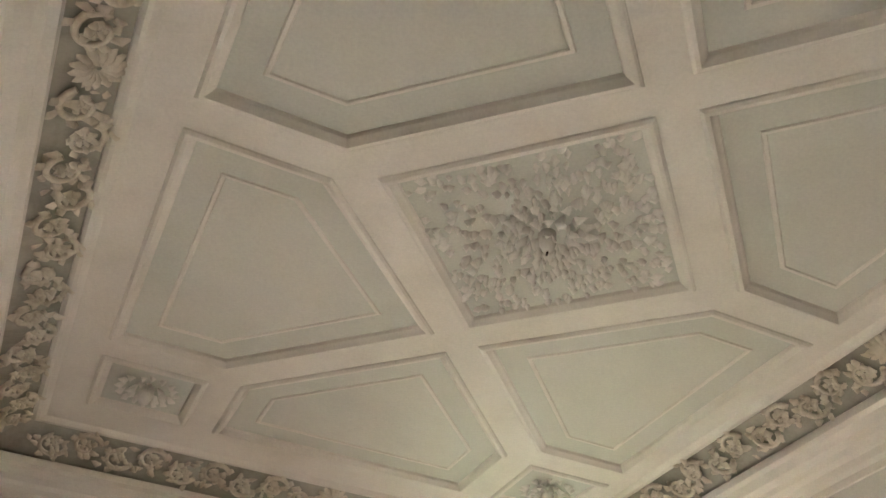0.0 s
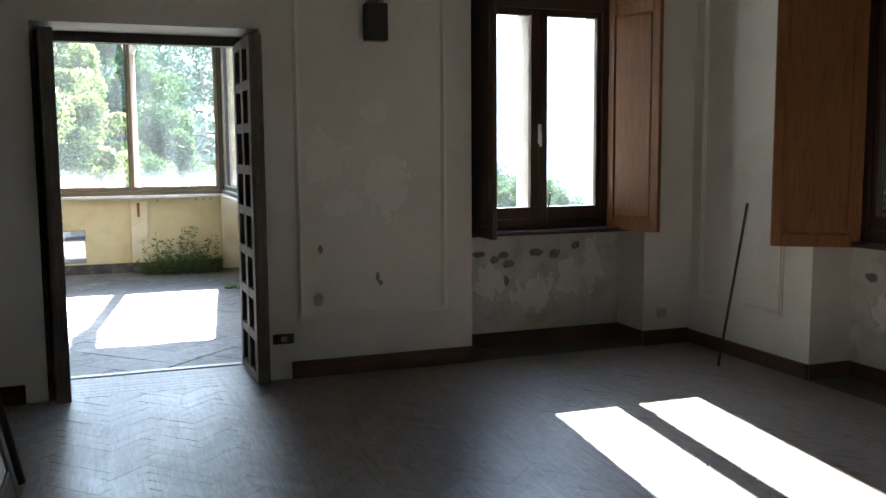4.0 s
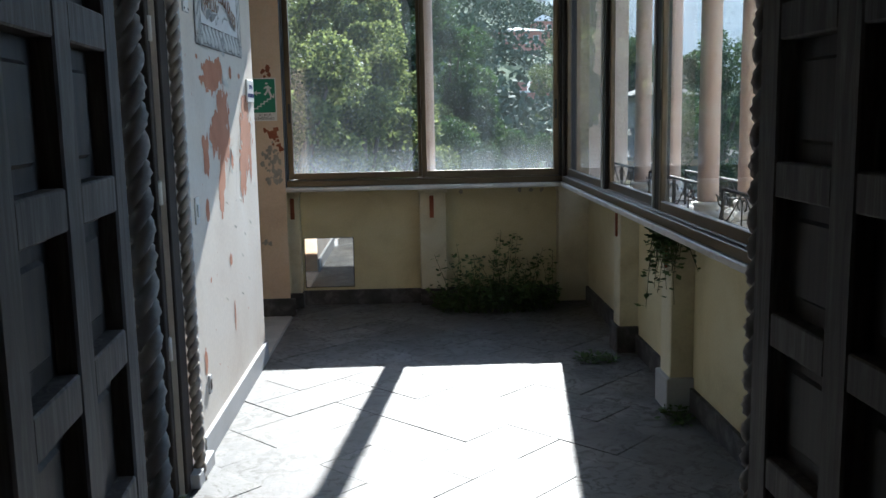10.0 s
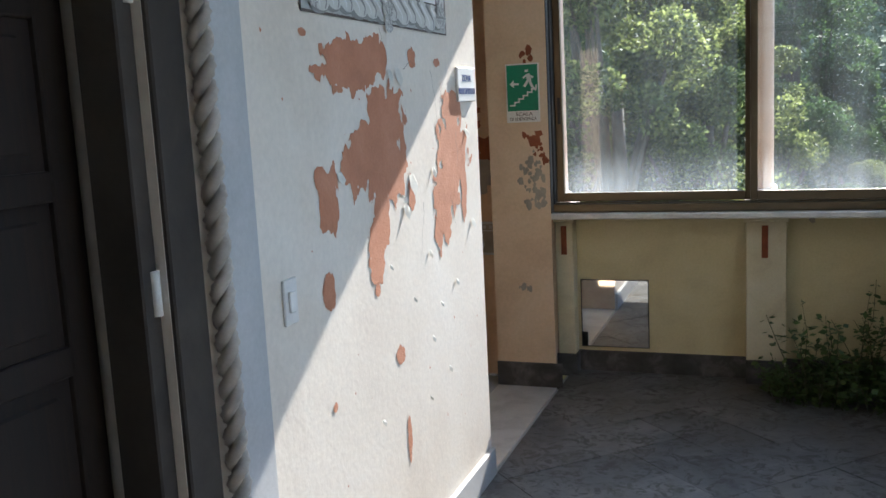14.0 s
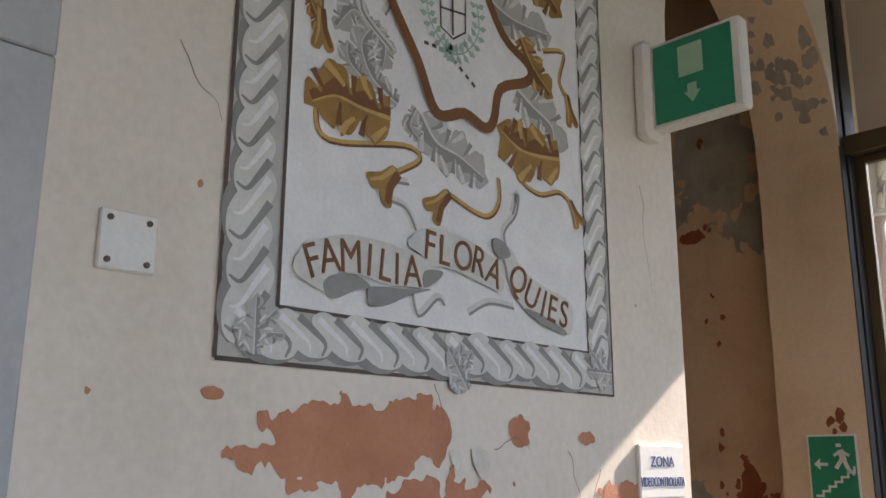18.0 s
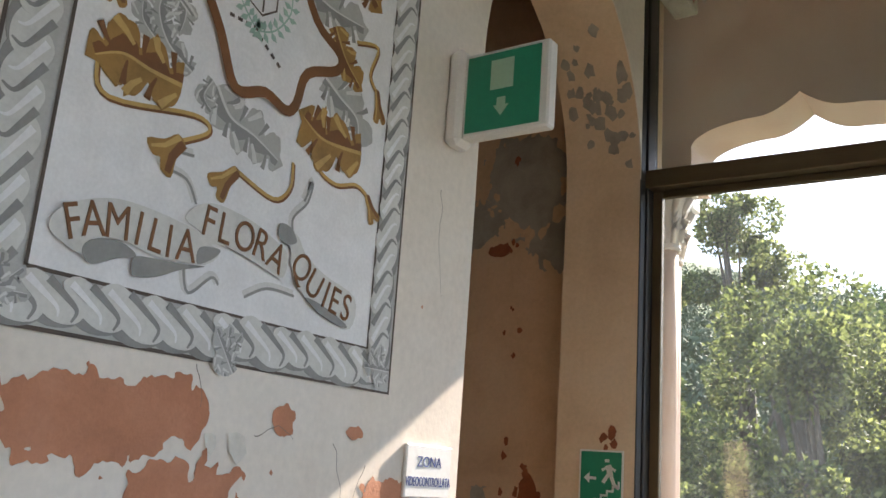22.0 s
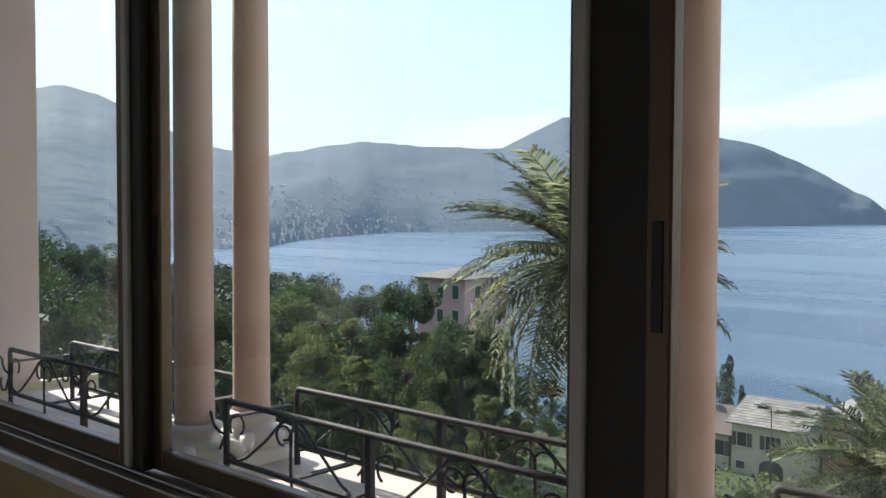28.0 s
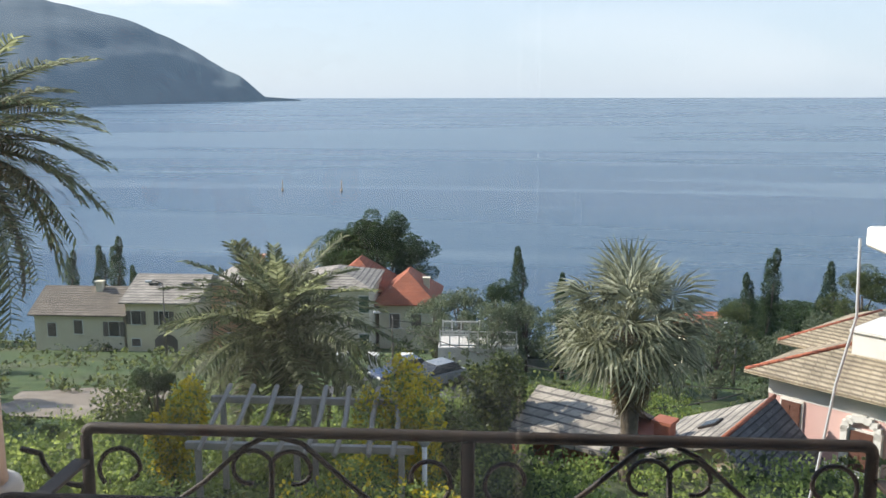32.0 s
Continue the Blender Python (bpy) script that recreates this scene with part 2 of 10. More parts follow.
PLASTER = mottled("room_plaster", (0.72, 0.70, 0.65), (0.62, 0.60, 0.55), (0.76, 0.745, 0.70), 1.6, 90, 0.75, 0.12)
PLASTER_WORN = mottled("worn_plaster", (0.62, 0.61, 0.56), (0.40, 0.39, 0.36), (0.70, 0.69, 0.65), 5.0, 60, 0.8, 0.35)
CEILING = mottled("ceiling_paint", (0.62, 0.63, 0.57), (0.54, 0.56, 0.51), (0.67, 0.67, 0.62), 1.2, 70, 0.8, 0.1)
MOULDING = mottled("moulding_paint", (0.77, 0.74, 0.68), (0.69, 0.66, 0.60), (0.80, 0.78, 0.73), 2.5, 80, 0.7, 0.12)
STUCCO = mottled("stucco_relief", (0.70, 0.64, 0.54), (0.48, 0.42, 0.33), (0.77, 0.73, 0.65), 9.0, 70, 0.8, 0.3)
FRIEZE_GROUND = mottled("frieze_ground", (0.42, 0.41, 0.35), (0.27, 0.26, 0.215), (0.50, 0.49, 0.43), 4.0, 60, 0.85, 0.25)
STUCCO_WHITE = mottled("stucco_white", (0.80, 0.78, 0.73), (0.68, 0.66, 0.60), (0.83, 0.82, 0.79), 9.0, 70, 0.8, 0.3)
DARK_WOOD = wood("dark_door_wood", (0.055, 0.042, 0.034), (0.02, 0.015, 0.012), (0.10, 0.08, 0.065), 0.55)
DARK_WOOD_WORN = wood("worn_door_wood", (0.12, 0.10, 0.085), (0.04, 0.032, 0.028), (0.24, 0.22, 0.20), 0.65)
SHUTTER_WOOD = wood("shutter_wood", (0.205, 0.082, 0.025), (0.12, 0.046, 0.014), (0.27, 0.118, 0.038), 0.4)
FRAME_WOOD = wood("window_wood", (0.045, 0.02, 0.012), (0.022, 0.01, 0.006), (0.08, 0.034, 0.018), 0.4)
SKIRTING = wood("skirting_wood", (0.10, 0.055, 0.035), (0.05, 0.028, 0.018), (0.15, 0.085, 0.055), 0.5, "x")
YELLOW = mottled("yellow_paint", (0.62, 0.55, 0.33), (0.50, 0.43, 0.25), (0.68, 0.62, 0.42), 2.5, 80, 0.7, 0.15)
CREAM = mottled("cream_paint", (0.64, 0.58, 0.40), (0.46, 0.40, 0.26), (0.70, 0.65, 0.50), 4.0, 80, 0.7, 0.2)
MARBLE = mottled("sill_marble", (0.60, 0.58, 0.54), (0.42, 0.40, 0.37), (0.68, 0.67, 0.64), 6.0, 90, 0.45, 0.1)
WALL_WHITE = mottled("mural_wall_paint", (0.70, 0.64, 0.56), (0.60, 0.52, 0.44), (0.76, 0.72, 0.66), 1.3, 50, 0.75, 0.25, 0.006)
OCHRE = mottled("ochre_plaster", (0.60, 0.405, 0.26), (0.46, 0.30, 0.185), (0.66, 0.48, 0.33), 2.2, 60, 0.8, 0.3)
TERRACOTTA = mottled("bare_render", (0.48, 0.21, 0.12), (0.40, 0.17, 0.095), (0.56, 0.27, 0.17), 7.0, 110, 0.9, 0.5, 0.006)
BRONZE = mottled("bronze_aluminium", (0.13, 0.10, 0.06), (0.10, 0.075, 0.045), (0.16, 0.125, 0.075), 3.0, 150, 0.42, 0.04, metal=0.6)
BLACK_SEAL = mottled("black_seal", (0.02, 0.019, 0.018), (0.012, 0.012, 0.011), None, 5, 90, 0.6)
STONE_TRIM = mottled("grey_stone_trim", (0.42, 0.43, 0.44), (0.33, 0.34, 0.35), (0.50, 0.51, 0.52), 2.5, 70, 0.6, 0.15)
ROPE_STONE = mottled("rope_stone", (0.40, 0.35, 0.30), (0.26, 0.22, 0.19), (0.50, 0.46, 0.41), 8.0, 80, 0.7, 0.25)
COLUMN_PINK = mottled("column_stone", (0.62, 0.44, 0.34), (0.50, 0.33, 0.24), (0.70, 0.58, 0.50), 4.0, 70, 0.65, 0.15)
COLUMN_WHITE = mottled("column_marble", (0.66, 0.62, 0.56), (0.52, 0.47, 0.41), (0.74, 0.72, 0.69), 5.0, 80, 0.6, 0.2)
LEDGE = mottled("ledge_stone", (0.74, 0.63, 0.51), (0.56, 0.42, 0.30), (0.78, 0.71, 0.62), 6.0, 80, 0.7, 0.2)
IRON = mottled("rusty_iron", (0.035, 0.028, 0.024), (0.02, 0.017, 0.015), (0.075, 0.05, 0.035), 20.0, 150, 0.65, 0.3, metal=0.3)
SKIRT_DARK = mottled("dark_skirting", (0.06, 0.058, 0.056), (0.02, 0.02, 0.02), (0.20, 0.19, 0.18), 9.0, 60, 0.75, 0.4)
PLASTIC_WHITE = mottled("white_plastic", (0.70, 0.69, 0.66), (0.66, 0.65, 0.62), None, 4, 150, 0.45, 0.03)
CEIL_WOOD = wood("ceiling_wood", (0.045, 0.03, 0.02), (0.02, 0.013, 0.009), (0.08, 0.05, 0.03), 0.7, "x")


def glass_material(name, dirt, low=1.0):
    """A thin pane: mostly clear, with gloss and a film of dust that scatters light."""
    m = bpy.data.materials.new(name)
    m.use_nodes = True
    t = m.node_tree
    for n in list(t.nodes):
        if n.type != "OUTPUT_MATERIAL":
            t.nodes.remove(n)
    out = t.nodes["Material Output"]
    clear, gloss, film = t.nodes.new("ShaderNodeBsdfTransparent"), t.nodes.new("ShaderNodeBsdfGlossy"), t.nodes.new("ShaderNodeBsdfTranslucent")
    gloss.inputs["Roughness"].default_value = 0.02
    clear.inputs["Color"].default_value = (0.94, 0.97, 0.97, 1)
    film.inputs["Color"].default_value = (0.80, 0.89, 0.98, 1)
    facing, steep, share = t.nodes.new("ShaderNodeLayerWeight"), t.nodes.new("ShaderNodeMath"), t.nodes.new("ShaderNodeMapRange")
    facing.inputs["Blend"].default_value = 0.5
    steep.operation, steep.inputs[1].default_value = "POWER", 5.0
    share.inputs["To Min"].default_value, share.inputs["To Max"].default_value = 0.035, 0.7
    t.links.new(facing.outputs["Facing"], steep.inputs[0])
    t.links.new(steep.outputs[0], share.inputs["Value"])
    a, b = t.nodes.new("ShaderNodeMixShader"), t.nodes.new("ShaderNodeMixShader")
    t.links.new(share.outputs[0], a.inputs[0])
    t.links.new(clear.outputs[0], a.inputs[1])
    t.links.new(gloss.outputs[0], a.inputs[2])
    co, mp = t.nodes.new("ShaderNodeTexCoord"), t.nodes.new("ShaderNodeMapping")
    mp.inputs["Scale"].default_value = (6.0, 6.0, 0.8)
    no, rp = t.nodes.new("ShaderNodeTexNoise"), t.nodes.new("ShaderNodeMapRange")
    no.inputs["Scale"].default_value, no.inputs["Detail"].default_value = 1.2, 6.0
    rp.inputs["From Min"].default_value, rp.inputs["From Max"].default_value = 0.35, 0.8
    rp.inputs["To Min"].default_value, rp.inputs["To Max"].default_value = dirt * 0.35, dirt
    t.links.new(co.outputs["Object"], mp.inputs["Vector"])
    t.links.new(mp.outputs[0], no.inputs["Vector"])
    t.links.new(no.outputs["Fac"], rp.inputs["Value"])
    # more dust towards the foot of the pane
    sep, foot, total = t.nodes.new("ShaderNodeSeparateXYZ"), t.nodes.new("ShaderNodeMapRange"), t.nodes.new("ShaderNodeMath")
    t.links.new(co.outputs["Object"], sep.inputs[0])
    t.links.new(sep.outputs["Z"], foot.inputs["Value"])
    foot.interpolation_type = "SMOOTHSTEP"
    foot.inputs["From Min"].default_value, foot.inputs["From Max"].default_value = 1.02, 1.30
    foot.inputs["To Min"].default_value, foot.inputs["To Max"].default_value = low, 1.0
    total.operation = "MULTIPLY"
    t.links.new(rp.outputs[0], total.inputs[0])
    t.links.new(foot.outputs[0], total.inputs[1])
    t.links.new(total.outputs[0], b.inputs[0])
    t.links.new(a.outputs[0], b.inputs[1])
    t.links.new(film.outputs[0], b.inputs[2])
    t.links.new(b.outputs[0], out.inputs["Surface"])
    return m


GLASS = glass_material("window_glass", 0.012)
GLASS_DUSTY = glass_material("dusty_glass", 0.0125, 6.0)
GLASS_CLEAN = glass_material("clean_glass", 0.01)
MIRROR = bpy.data.materials.new("mirror")
MIRROR.use_nodes = True
MIRROR.node_tree.nodes["Principled BSDF"].inputs["Metallic"].default_value = 1.0
MIRROR.node_tree.nodes["Principled BSDF"].inputs["Roughness"].default_value = 0.03
MIRROR.node_tree.nodes["Principled BSDF"].inputs["Base Color"].default_value = (0.82, 0.82, 0.80, 1)

# ---- plan: the room (x west to east, y towards the veranda) ----
XW, XE, YS, YD = -0.65, 4.24, -1.45, 5.61
ZC = 4.33
VY0 = 6.19                    # veranda side of the door wall
VX, VR, VF = -0.578, 1.70, 11.55  # mural wall, right parapet, far parapet
ZV = 4.05                     # veranda ceiling
DX0, DX1, DZ = -0.235, 1.06, 2.205
WX0, WX1 = 2.46, 3.83         # window niche in the door wall
E0, E1 = 2.98, 4.36           # window niche in the east wall


def arch_poly(a, b, zs, rise, top, n=14):
    """What is left of a wall over a segmental arch, from a to b along it, springing at zs, up to top."""
    pts = [(a, top), (a, zs)]
    for i in range(1, n):
        u = i / n
        pts.append((a + (b - a) * u, zs + rise * (1 - (2 * u - 1) ** 2)))
    return pts + [(b, zs), (b, top)]


bm = B((XW - 0.3, DX0, YD, VY0, 0, 4.6), (DX0, DX1, YD, VY0, DZ, 4.6), (DX1, WX0, YD, VY0, 0, 4.6), (WX1, XE + 0.5, YD, VY0, 0, 4.6),
       (WX0, WX1, 5.98, VY0, 0, 0.86), (WX0 - 0.01, 2.525, 5.912, VY0 - 0.004, 0.86, 3.28), (3.645, WX1 + 0.01, 5.912, VY0 - 0.004, 0.86, 3.28), (2.525, 3.645, 5.912, VY0 - 0.004, 3.12, 3.32))
prism(bm, arch_poly(WX0, WX1, 3.12, 0.17, 4.6), "y", YD, VY0)
solid("wall_door", bm, PLASTER, "grey-white plastered room wall with a door and window niche", "wall", kind="structure")
bm = B((XE, XE + 0.58, YS, E0, 0, 4.6), (XE, XE + 0.58, E1, YD, 0, 4.6), (XE + 0.33, XE + 0.58, E0, E1, 0, 0.86), (4.556, XE + 0.576, E0 - 0.01, 3.125, 0.86, 3.28), (4.556, XE + 0.576, 4.215, E1 + 0.01, 0.86, 3.28), (4.556, XE + 0.576, 3.125, 4.215, 3.07, 3.32))
prism(bm, arch_poly(E0, E1, 3.12, 0.17, 4.6), "x", XE, XE + 0.58)
solid("wall_east", bm, PLASTER, "grey-white plastered room wall with a window niche", "wall", kind="structure")
solid("wall_west", B((XW - 0.3, XW, YS, YD, 0, 4.6)), PLASTER, "plain grey-white plastered room wall", "wall", kind="structure")
solid("wall_south", B((XW - 0.3, XE + 0.58, YS - 0.3, YS, 0, 4.6)), PLASTER, "plain grey-white plastered room wall", "wall", kind="structure")

# veranda shell
AY0, AY1, AZS, AZT = 9.972, 11.19, 2.82, 3.60
SY0, SY1, SZ = 6.45, 7.95, 2.16   # side doorway in the mural wall


def gothic(a, b, zs, zt, top, n=12):
    """What is left of a wall over a pointed arch."""
    mid = (a + b) / 2
    half, rise = mid - a, zt - zs
    r = (half * half + rise * rise) / (2 * half)
    pts = [(a, top), (a, zs)]
    turn = math.acos(1 - half / r)
    for i in range(1, n + 1):
        w = turn * i / n
        pts.append((a + r - r * math.cos(w), zs + r * math.sin(w)))
    for i in range(n - 1, -1, -1):
        w = turn * i / n
        pts.append((b - r + r * math.cos(w), zs + r * math.sin(w)))
    return pts + [(b, top)]


bm = B((VX - 0.33, VX, VY0, SY0, 0, 4.6), (VX - 0.33, VX, SY0, SY1, SZ, 4.6), (VX - 0.33, VX, SY1, AY0, 0, 4.6), (VX - 0.33, -0.636, AY1, VF, 0, 4.6))
prism(bm, gothic(AY0, AY1, AZS, AZT, 4.6), "x", VX - 0.33, VX)
solid("wall_mural", bm, WALL_WHITE, "cream painted veranda wall with peeling paint and an arch", "wall", kind="structure")
# passage behind the arch
solid("wall_passage", B((-2.4, VX - 0.33, 11.36, 11.7, 0, 4.6)), OCHRE, "ochre plastered wall with flaking paint behind the arch", "wall", kind="structure")
solid("wall_passage_back", B((-2.7, -2.4, 8.4, 11.7, 0, 4.6)), OCHRE, "ochre plastered passage wall", "wall", kind="structure")
solid("wall_passage_side", B((-2.7, VX - 0.33, 8.1, 8.4, 0, 4.6)), OCHRE, "ochre plastered passage wall", "wall", kind="structure")

# parapets
solid("parapet_far", B((-0.64, VR + 0.55, VF, VF + 0.012, -0.5, 0.92), (-0.64, VR + 0.55, VF + 0.012, VF + 0.42, -0.5, 0.83)), YELLOW, "yellow painted veranda parapet below the far window", "parapet", kind="structure")
solid("parapet_right", B((VR, 1.722, VY0, VF, -0.5, 0.92), (1.722, 2.035, VY0, VF, -0.5, 0.83)), YELLOW, "yellow painted veranda parapet facing the sea", "parapet", kind="structure")
solid("floor", B((XW, XE, YS, YD, -0.2, 0), (DX0, DX1, YD, VY0 - 0.06, -0.2, 0), (XW, XE + 0.58, YD, 5.98, -0.21, -0.004), (XE, XE + 0.33, E0, E1, -0.21, -0.004)),
      DARK_WOOD, "dusty dark room floor", "floor", kind="structure")
solid("floor_veranda", B((VX, VR, VY0 - 0.06, VF, -0.2, -0.012), (-2.4, VX, 8.4, 11.36, -0.2, -0.012), (VX - 0.33, VX, SY0, SY1, -0.2, -0.012)), STONE_TRIM, "grey slate slab veranda floor", "floor", kind="structure")
solid("ceiling", B((XW - 0.3, XE + 0.5, YS - 0.3, VY0, ZC + 0.05, ZC + 0.3)), CEILING, "pale green-grey coffered stucco ceiling", "ceiling", kind="structure")
solid("ceiling_veranda", B((-2.7, VR + 0.6, VY0, VF + 0.5, ZV, ZV + 0.2)), CEIL_WOOD, "dark wooden veranda ceiling", "ceiling", kind="structure")
solid("roof", B((-3.0, 5.0, -2.2, 6.5, 4.65, 4.9), (-3.0, 2.45, 6.5, 12.2, 4.652, 4.9)), STONE_TRIM, "flat roof over the house", "roof", kind="structure")

# ground, sea
solid("ground", B((-400, 200, -300, 900, -30.5, -8)), YELLOW, "grassy hillside ground", "ground", kind="structure")
solid("sea", B((-1000, 4900, -4900, 4900, -31, -30)), MARBLE, "calm blue sea", "sea", kind="structure")


# ---- the room: ceiling ----
def clip_poly(poly, x0, x1, y0, y1):
    """The part of a polygon inside a rectangle."""
    for axis, bound, keep_less in ((0, x0, False), (0, x1, True), (1, y0, False), (1, y1, True)):
        out = []
        for i, p in enumerate(poly):
            q = poly[i - 1]
            inp, inq = (p[axis] <= bound) == keep_less, (q[axis] <= bound) == keep_less
            if inp != inq:
                s = (bound - q[axis]) / (p[axis] - q[axis])
                out.append((q[0] + s * (p[0] - q[0]), q[1] + s * (p[1] - q[1])))
            if inp:
                out.append(p)
        poly = out
        if len(poly) < 3:
            return []
    return poly


def herringbone(bounds, w, ratio, turn, gap):
    """Polygons of a herringbone floor in a rectangle x0, x1, y0, y1."""
    x0, x1, y0, y1 = bounds
    cx, cy, c, s = (x0 + x1) / 2, (y0 + y1) / 2, math.cos(turn), math.sin(turn)
    reach = int(math.hypot(x1 - x0, y1 - y0) / w / 2) + ratio * 2 + 2
    out = []
    for i in range(-reach * 2, reach * 2):
        for j in range(-reach // ratio - 2, reach // ratio + 3):
            ox, oy = i + ratio * j, i - ratio * j
            for a, b, u, v in ((ox, oy, ox + ratio, oy + 1), (ox, oy + 1, ox + 1, oy + 1 + ratio)):
                a, b, u, v = a * w + gap / 2, b * w + gap / 2, u * w - gap / 2, v * w - gap / 2
                quad = [(cx + c * p - s * q, cy + s * p + c * q) for p, q in ((a, b), (u, b), (u, v), (a, v))]
                quad = clip_poly(quad, x0, x1, y0, y1)
                if len(quad) > 2:
                    area = abs(sum(quad[k - 1][0] * quad[k][1] - quad[k][0] * quad[k - 1][1] for k in range(len(quad)))) / 2
                    if area > 0.0004:
                        out.append(quad)
    return out


def slab(bm, poly, z, depth, inset, tilt=(0, 0)):
    """A floor piece whose upper edge is worn."""
    mx, my = sum(p[0] for p in poly) / len(poly), sum(p[1] for p in poly) / len(poly)
    low = [bm.verts.new((x, y, z - depth)) for x, y in poly]
    mid = [bm.verts.new((x, y, z - inset * 0.6 + tilt[0] * (x - mx) + tilt[1] * (y - my))) for x, y in poly]
    top = []
    for x, y in poly:
        d = math.hypot(x - mx, y - my) or 1
        k = max(0.0, 1 - inset / d)
        top.append(bm.verts.new((mx + k * (x - mx), my + k * (y - my), z + tilt[0] * (x - mx) + tilt[1] * (y - my))))
    n = len(poly)
    for i in range(n):
        j = (i + 1) % n
        bm.faces.new((low[i], low[j], mid[j], mid[i]))
        bm.faces.new((mid[i], mid[j], top[j], top[i]))
    bm.faces.new(top)


CX, CY, HU, HV = 1.83, 2.10, 1.85, 2.83   # middle and half size of the coffered field


def ceiling_panels():
    out = []
    for sx in (1, -1):
        for sy in (1, -1):
            flip = sx * sy < 0
            side = [(1.70, 0.09), (1.04, 0.09), (0.13, 0.96), (1.03, 1.86), (1.70, 1.86)]
            medal = [(1.395 + a, 2.345 + b) for a, b in ((-0.31, -0.305), (0.31, -0.305), (0.31, 0.305), (-0.31, 0.305))]
            for poly in (side, medal):
                p = [(CX + sx * u, CY + sy * v) for u, v in poly]
                out.append(p[::-1] if flip else p)
    for sy in (1, -1):
        p = [(CX + u, CY + sy * v) for u, v in ((-0.92, 2.64), (-0.91, 2.0), (0, 1.09), (0.89, 2.0), (0.88, 2.64))]
        out.append(p)
    out.append([(CX - 0.86, CY), (CX, CY - 0.85), (CX + 0.86, CY), (CX, CY + 0.85)])
    return out


def inset_poly(poly, d):
    """A polygon drawn in by d on all sides."""
    area = sum(poly[i - 1][0] * poly[i][1] - poly[i][0] * poly[i - 1][1] for i in range(len(poly)))
    sgn = 1 if area > 0 else -1
    lines = []
    for i in range(len(poly)):
        a, b = Vector(poly[i]), Vector(poly[(i + 1) % len(poly)])
        t = (b - a).normalized()
        nrm = Vector((-t.y, t.x)) * sgn
        lines.append((a + nrm * d, t))
    out = []
    for i in range(len(poly)):
        (p, r), (q, s) = lines[i - 1], lines[i]
        den = r.x * s.y - r.y * s.x
        k = ((q.x - p.x) * s.y - (q.y - p.y) * s.x) / den
        out.append((p.x + k * r.x, p.y + k * r.y))
    return out


def ring(bm, outer, inner, z0, z1):
    """A band between two polygons of as many corners, falling from z0 at the outer to z1 at the inner one."""
    a, b = [bm.verts.new((x, y, z0)) for x, y in outer], [bm.verts.new((x, y, z1)) for x, y in inner]
    for i in range(len(a)):
        j = (i + 1) % len(a)
        bm.faces.new((a[i], a[j], b[j], b[i]))


bm = bmesh.new()
edges = []
rect = [(XW + 0.62, YS + 0.66), (XE - 0.62, YS + 0.66), (XE - 0.62, YD - 0.66), (XW + 0.62, YD - 0.66)]
panels = ceiling_panels()
for poly in [rect] + panels:
    vs = [bm.verts.new((x, y, ZC)) for x, y in poly]
    edges += [bm.edges.new((vs[i], vs[(i + 1) % len(vs)])) for i in range(len(vs))]
bmesh.ops.triangle_fill(bm, use_beauty=True, use_dissolve=False, edges=edges)
solid("ceiling_ribs", bm, MOULDING, "cream painted flat ceiling ribs between coffers", "ceiling", kind="structure")
bm, bf, bi = bmesh.new(), bmesh.new(), bmesh.new()
for k, poly in enumerate(panels):
    steps = [(0.0, ZC), (0.004, ZC - 0.008), (0.016, ZC - 0.018), (0.034, ZC - 0.018), (0.05, ZC - 0.002), (0.062, ZC + 0.008), (0.07, ZC + 0.026)]
    loops = [inset_poly(poly, d) if d else poly for d, _ in steps]
    for (a, za), (b, zb) in zip(list(zip(loops, [z for _, z in steps])), list(zip(loops[1:], [z for _, z in steps[1:]]))):
        ring(bm, a, b, za, zb)
    field = inset_poly(poly, 0.07)
    bf.faces.new([bf.verts.new((x, y, ZC + 0.0245)) for x, y in field])
    if len(poly) == 5:
        bi.faces.new([bi.verts.new((x, y, ZC + 0.023)) for x, y in inset_poly(poly, 0.245)])
        for d0, d1, z0, z1 in ((0.216, 0.223, ZC + 0.0245, ZC + 0.017), (0.223, 0.238, ZC + 0.017, ZC + 0.017), (0.238, 0.245, ZC + 0.017, ZC + 0.0245)):
            ring(bm, inset_poly(poly, d0), inset_poly(poly, d1), z0, z1)
solid("ceiling_mouldings", bm, MOULDING, "cream stucco mouldings around the coffers", "moulding", kind="structure")
solid("ceiling_inner_fields", bi, mottled("inner_field_paint", (0.66, 0.66, 0.60), (0.59, 0.60, 0.54), (0.70, 0.70, 0.64), 1.2, 70, 0.8, 0.1), "cream inner fields of the coffers", "ceiling", kind="structure")
solid("ceiling_coffers", bf, CEILING, "pale grey-green painted coffer fields", "ceiling", kind="structure")


# cornice round the room, and the sloping frieze above it
def swept(profile, x0, x1, y0, y1):
    """A moulding round a room: profile of (distance from the wall, z)."""
    bm = bmesh.new()
    rings = [[bm.verts.new(p) for p in ((x0 + d, y0 + d, z), (x1 - d, y0 + d, z), (x1 - d, y1 - d, z), (x0 + d, y1 - d, z))] for d, z in profile]
    for a, b in zip(rings, rings[1:]):
        for i in range(4):
            bm.faces.new((a[i], a[(i + 1) % 4], b[(i + 1) % 4], b[i]))
    return bm


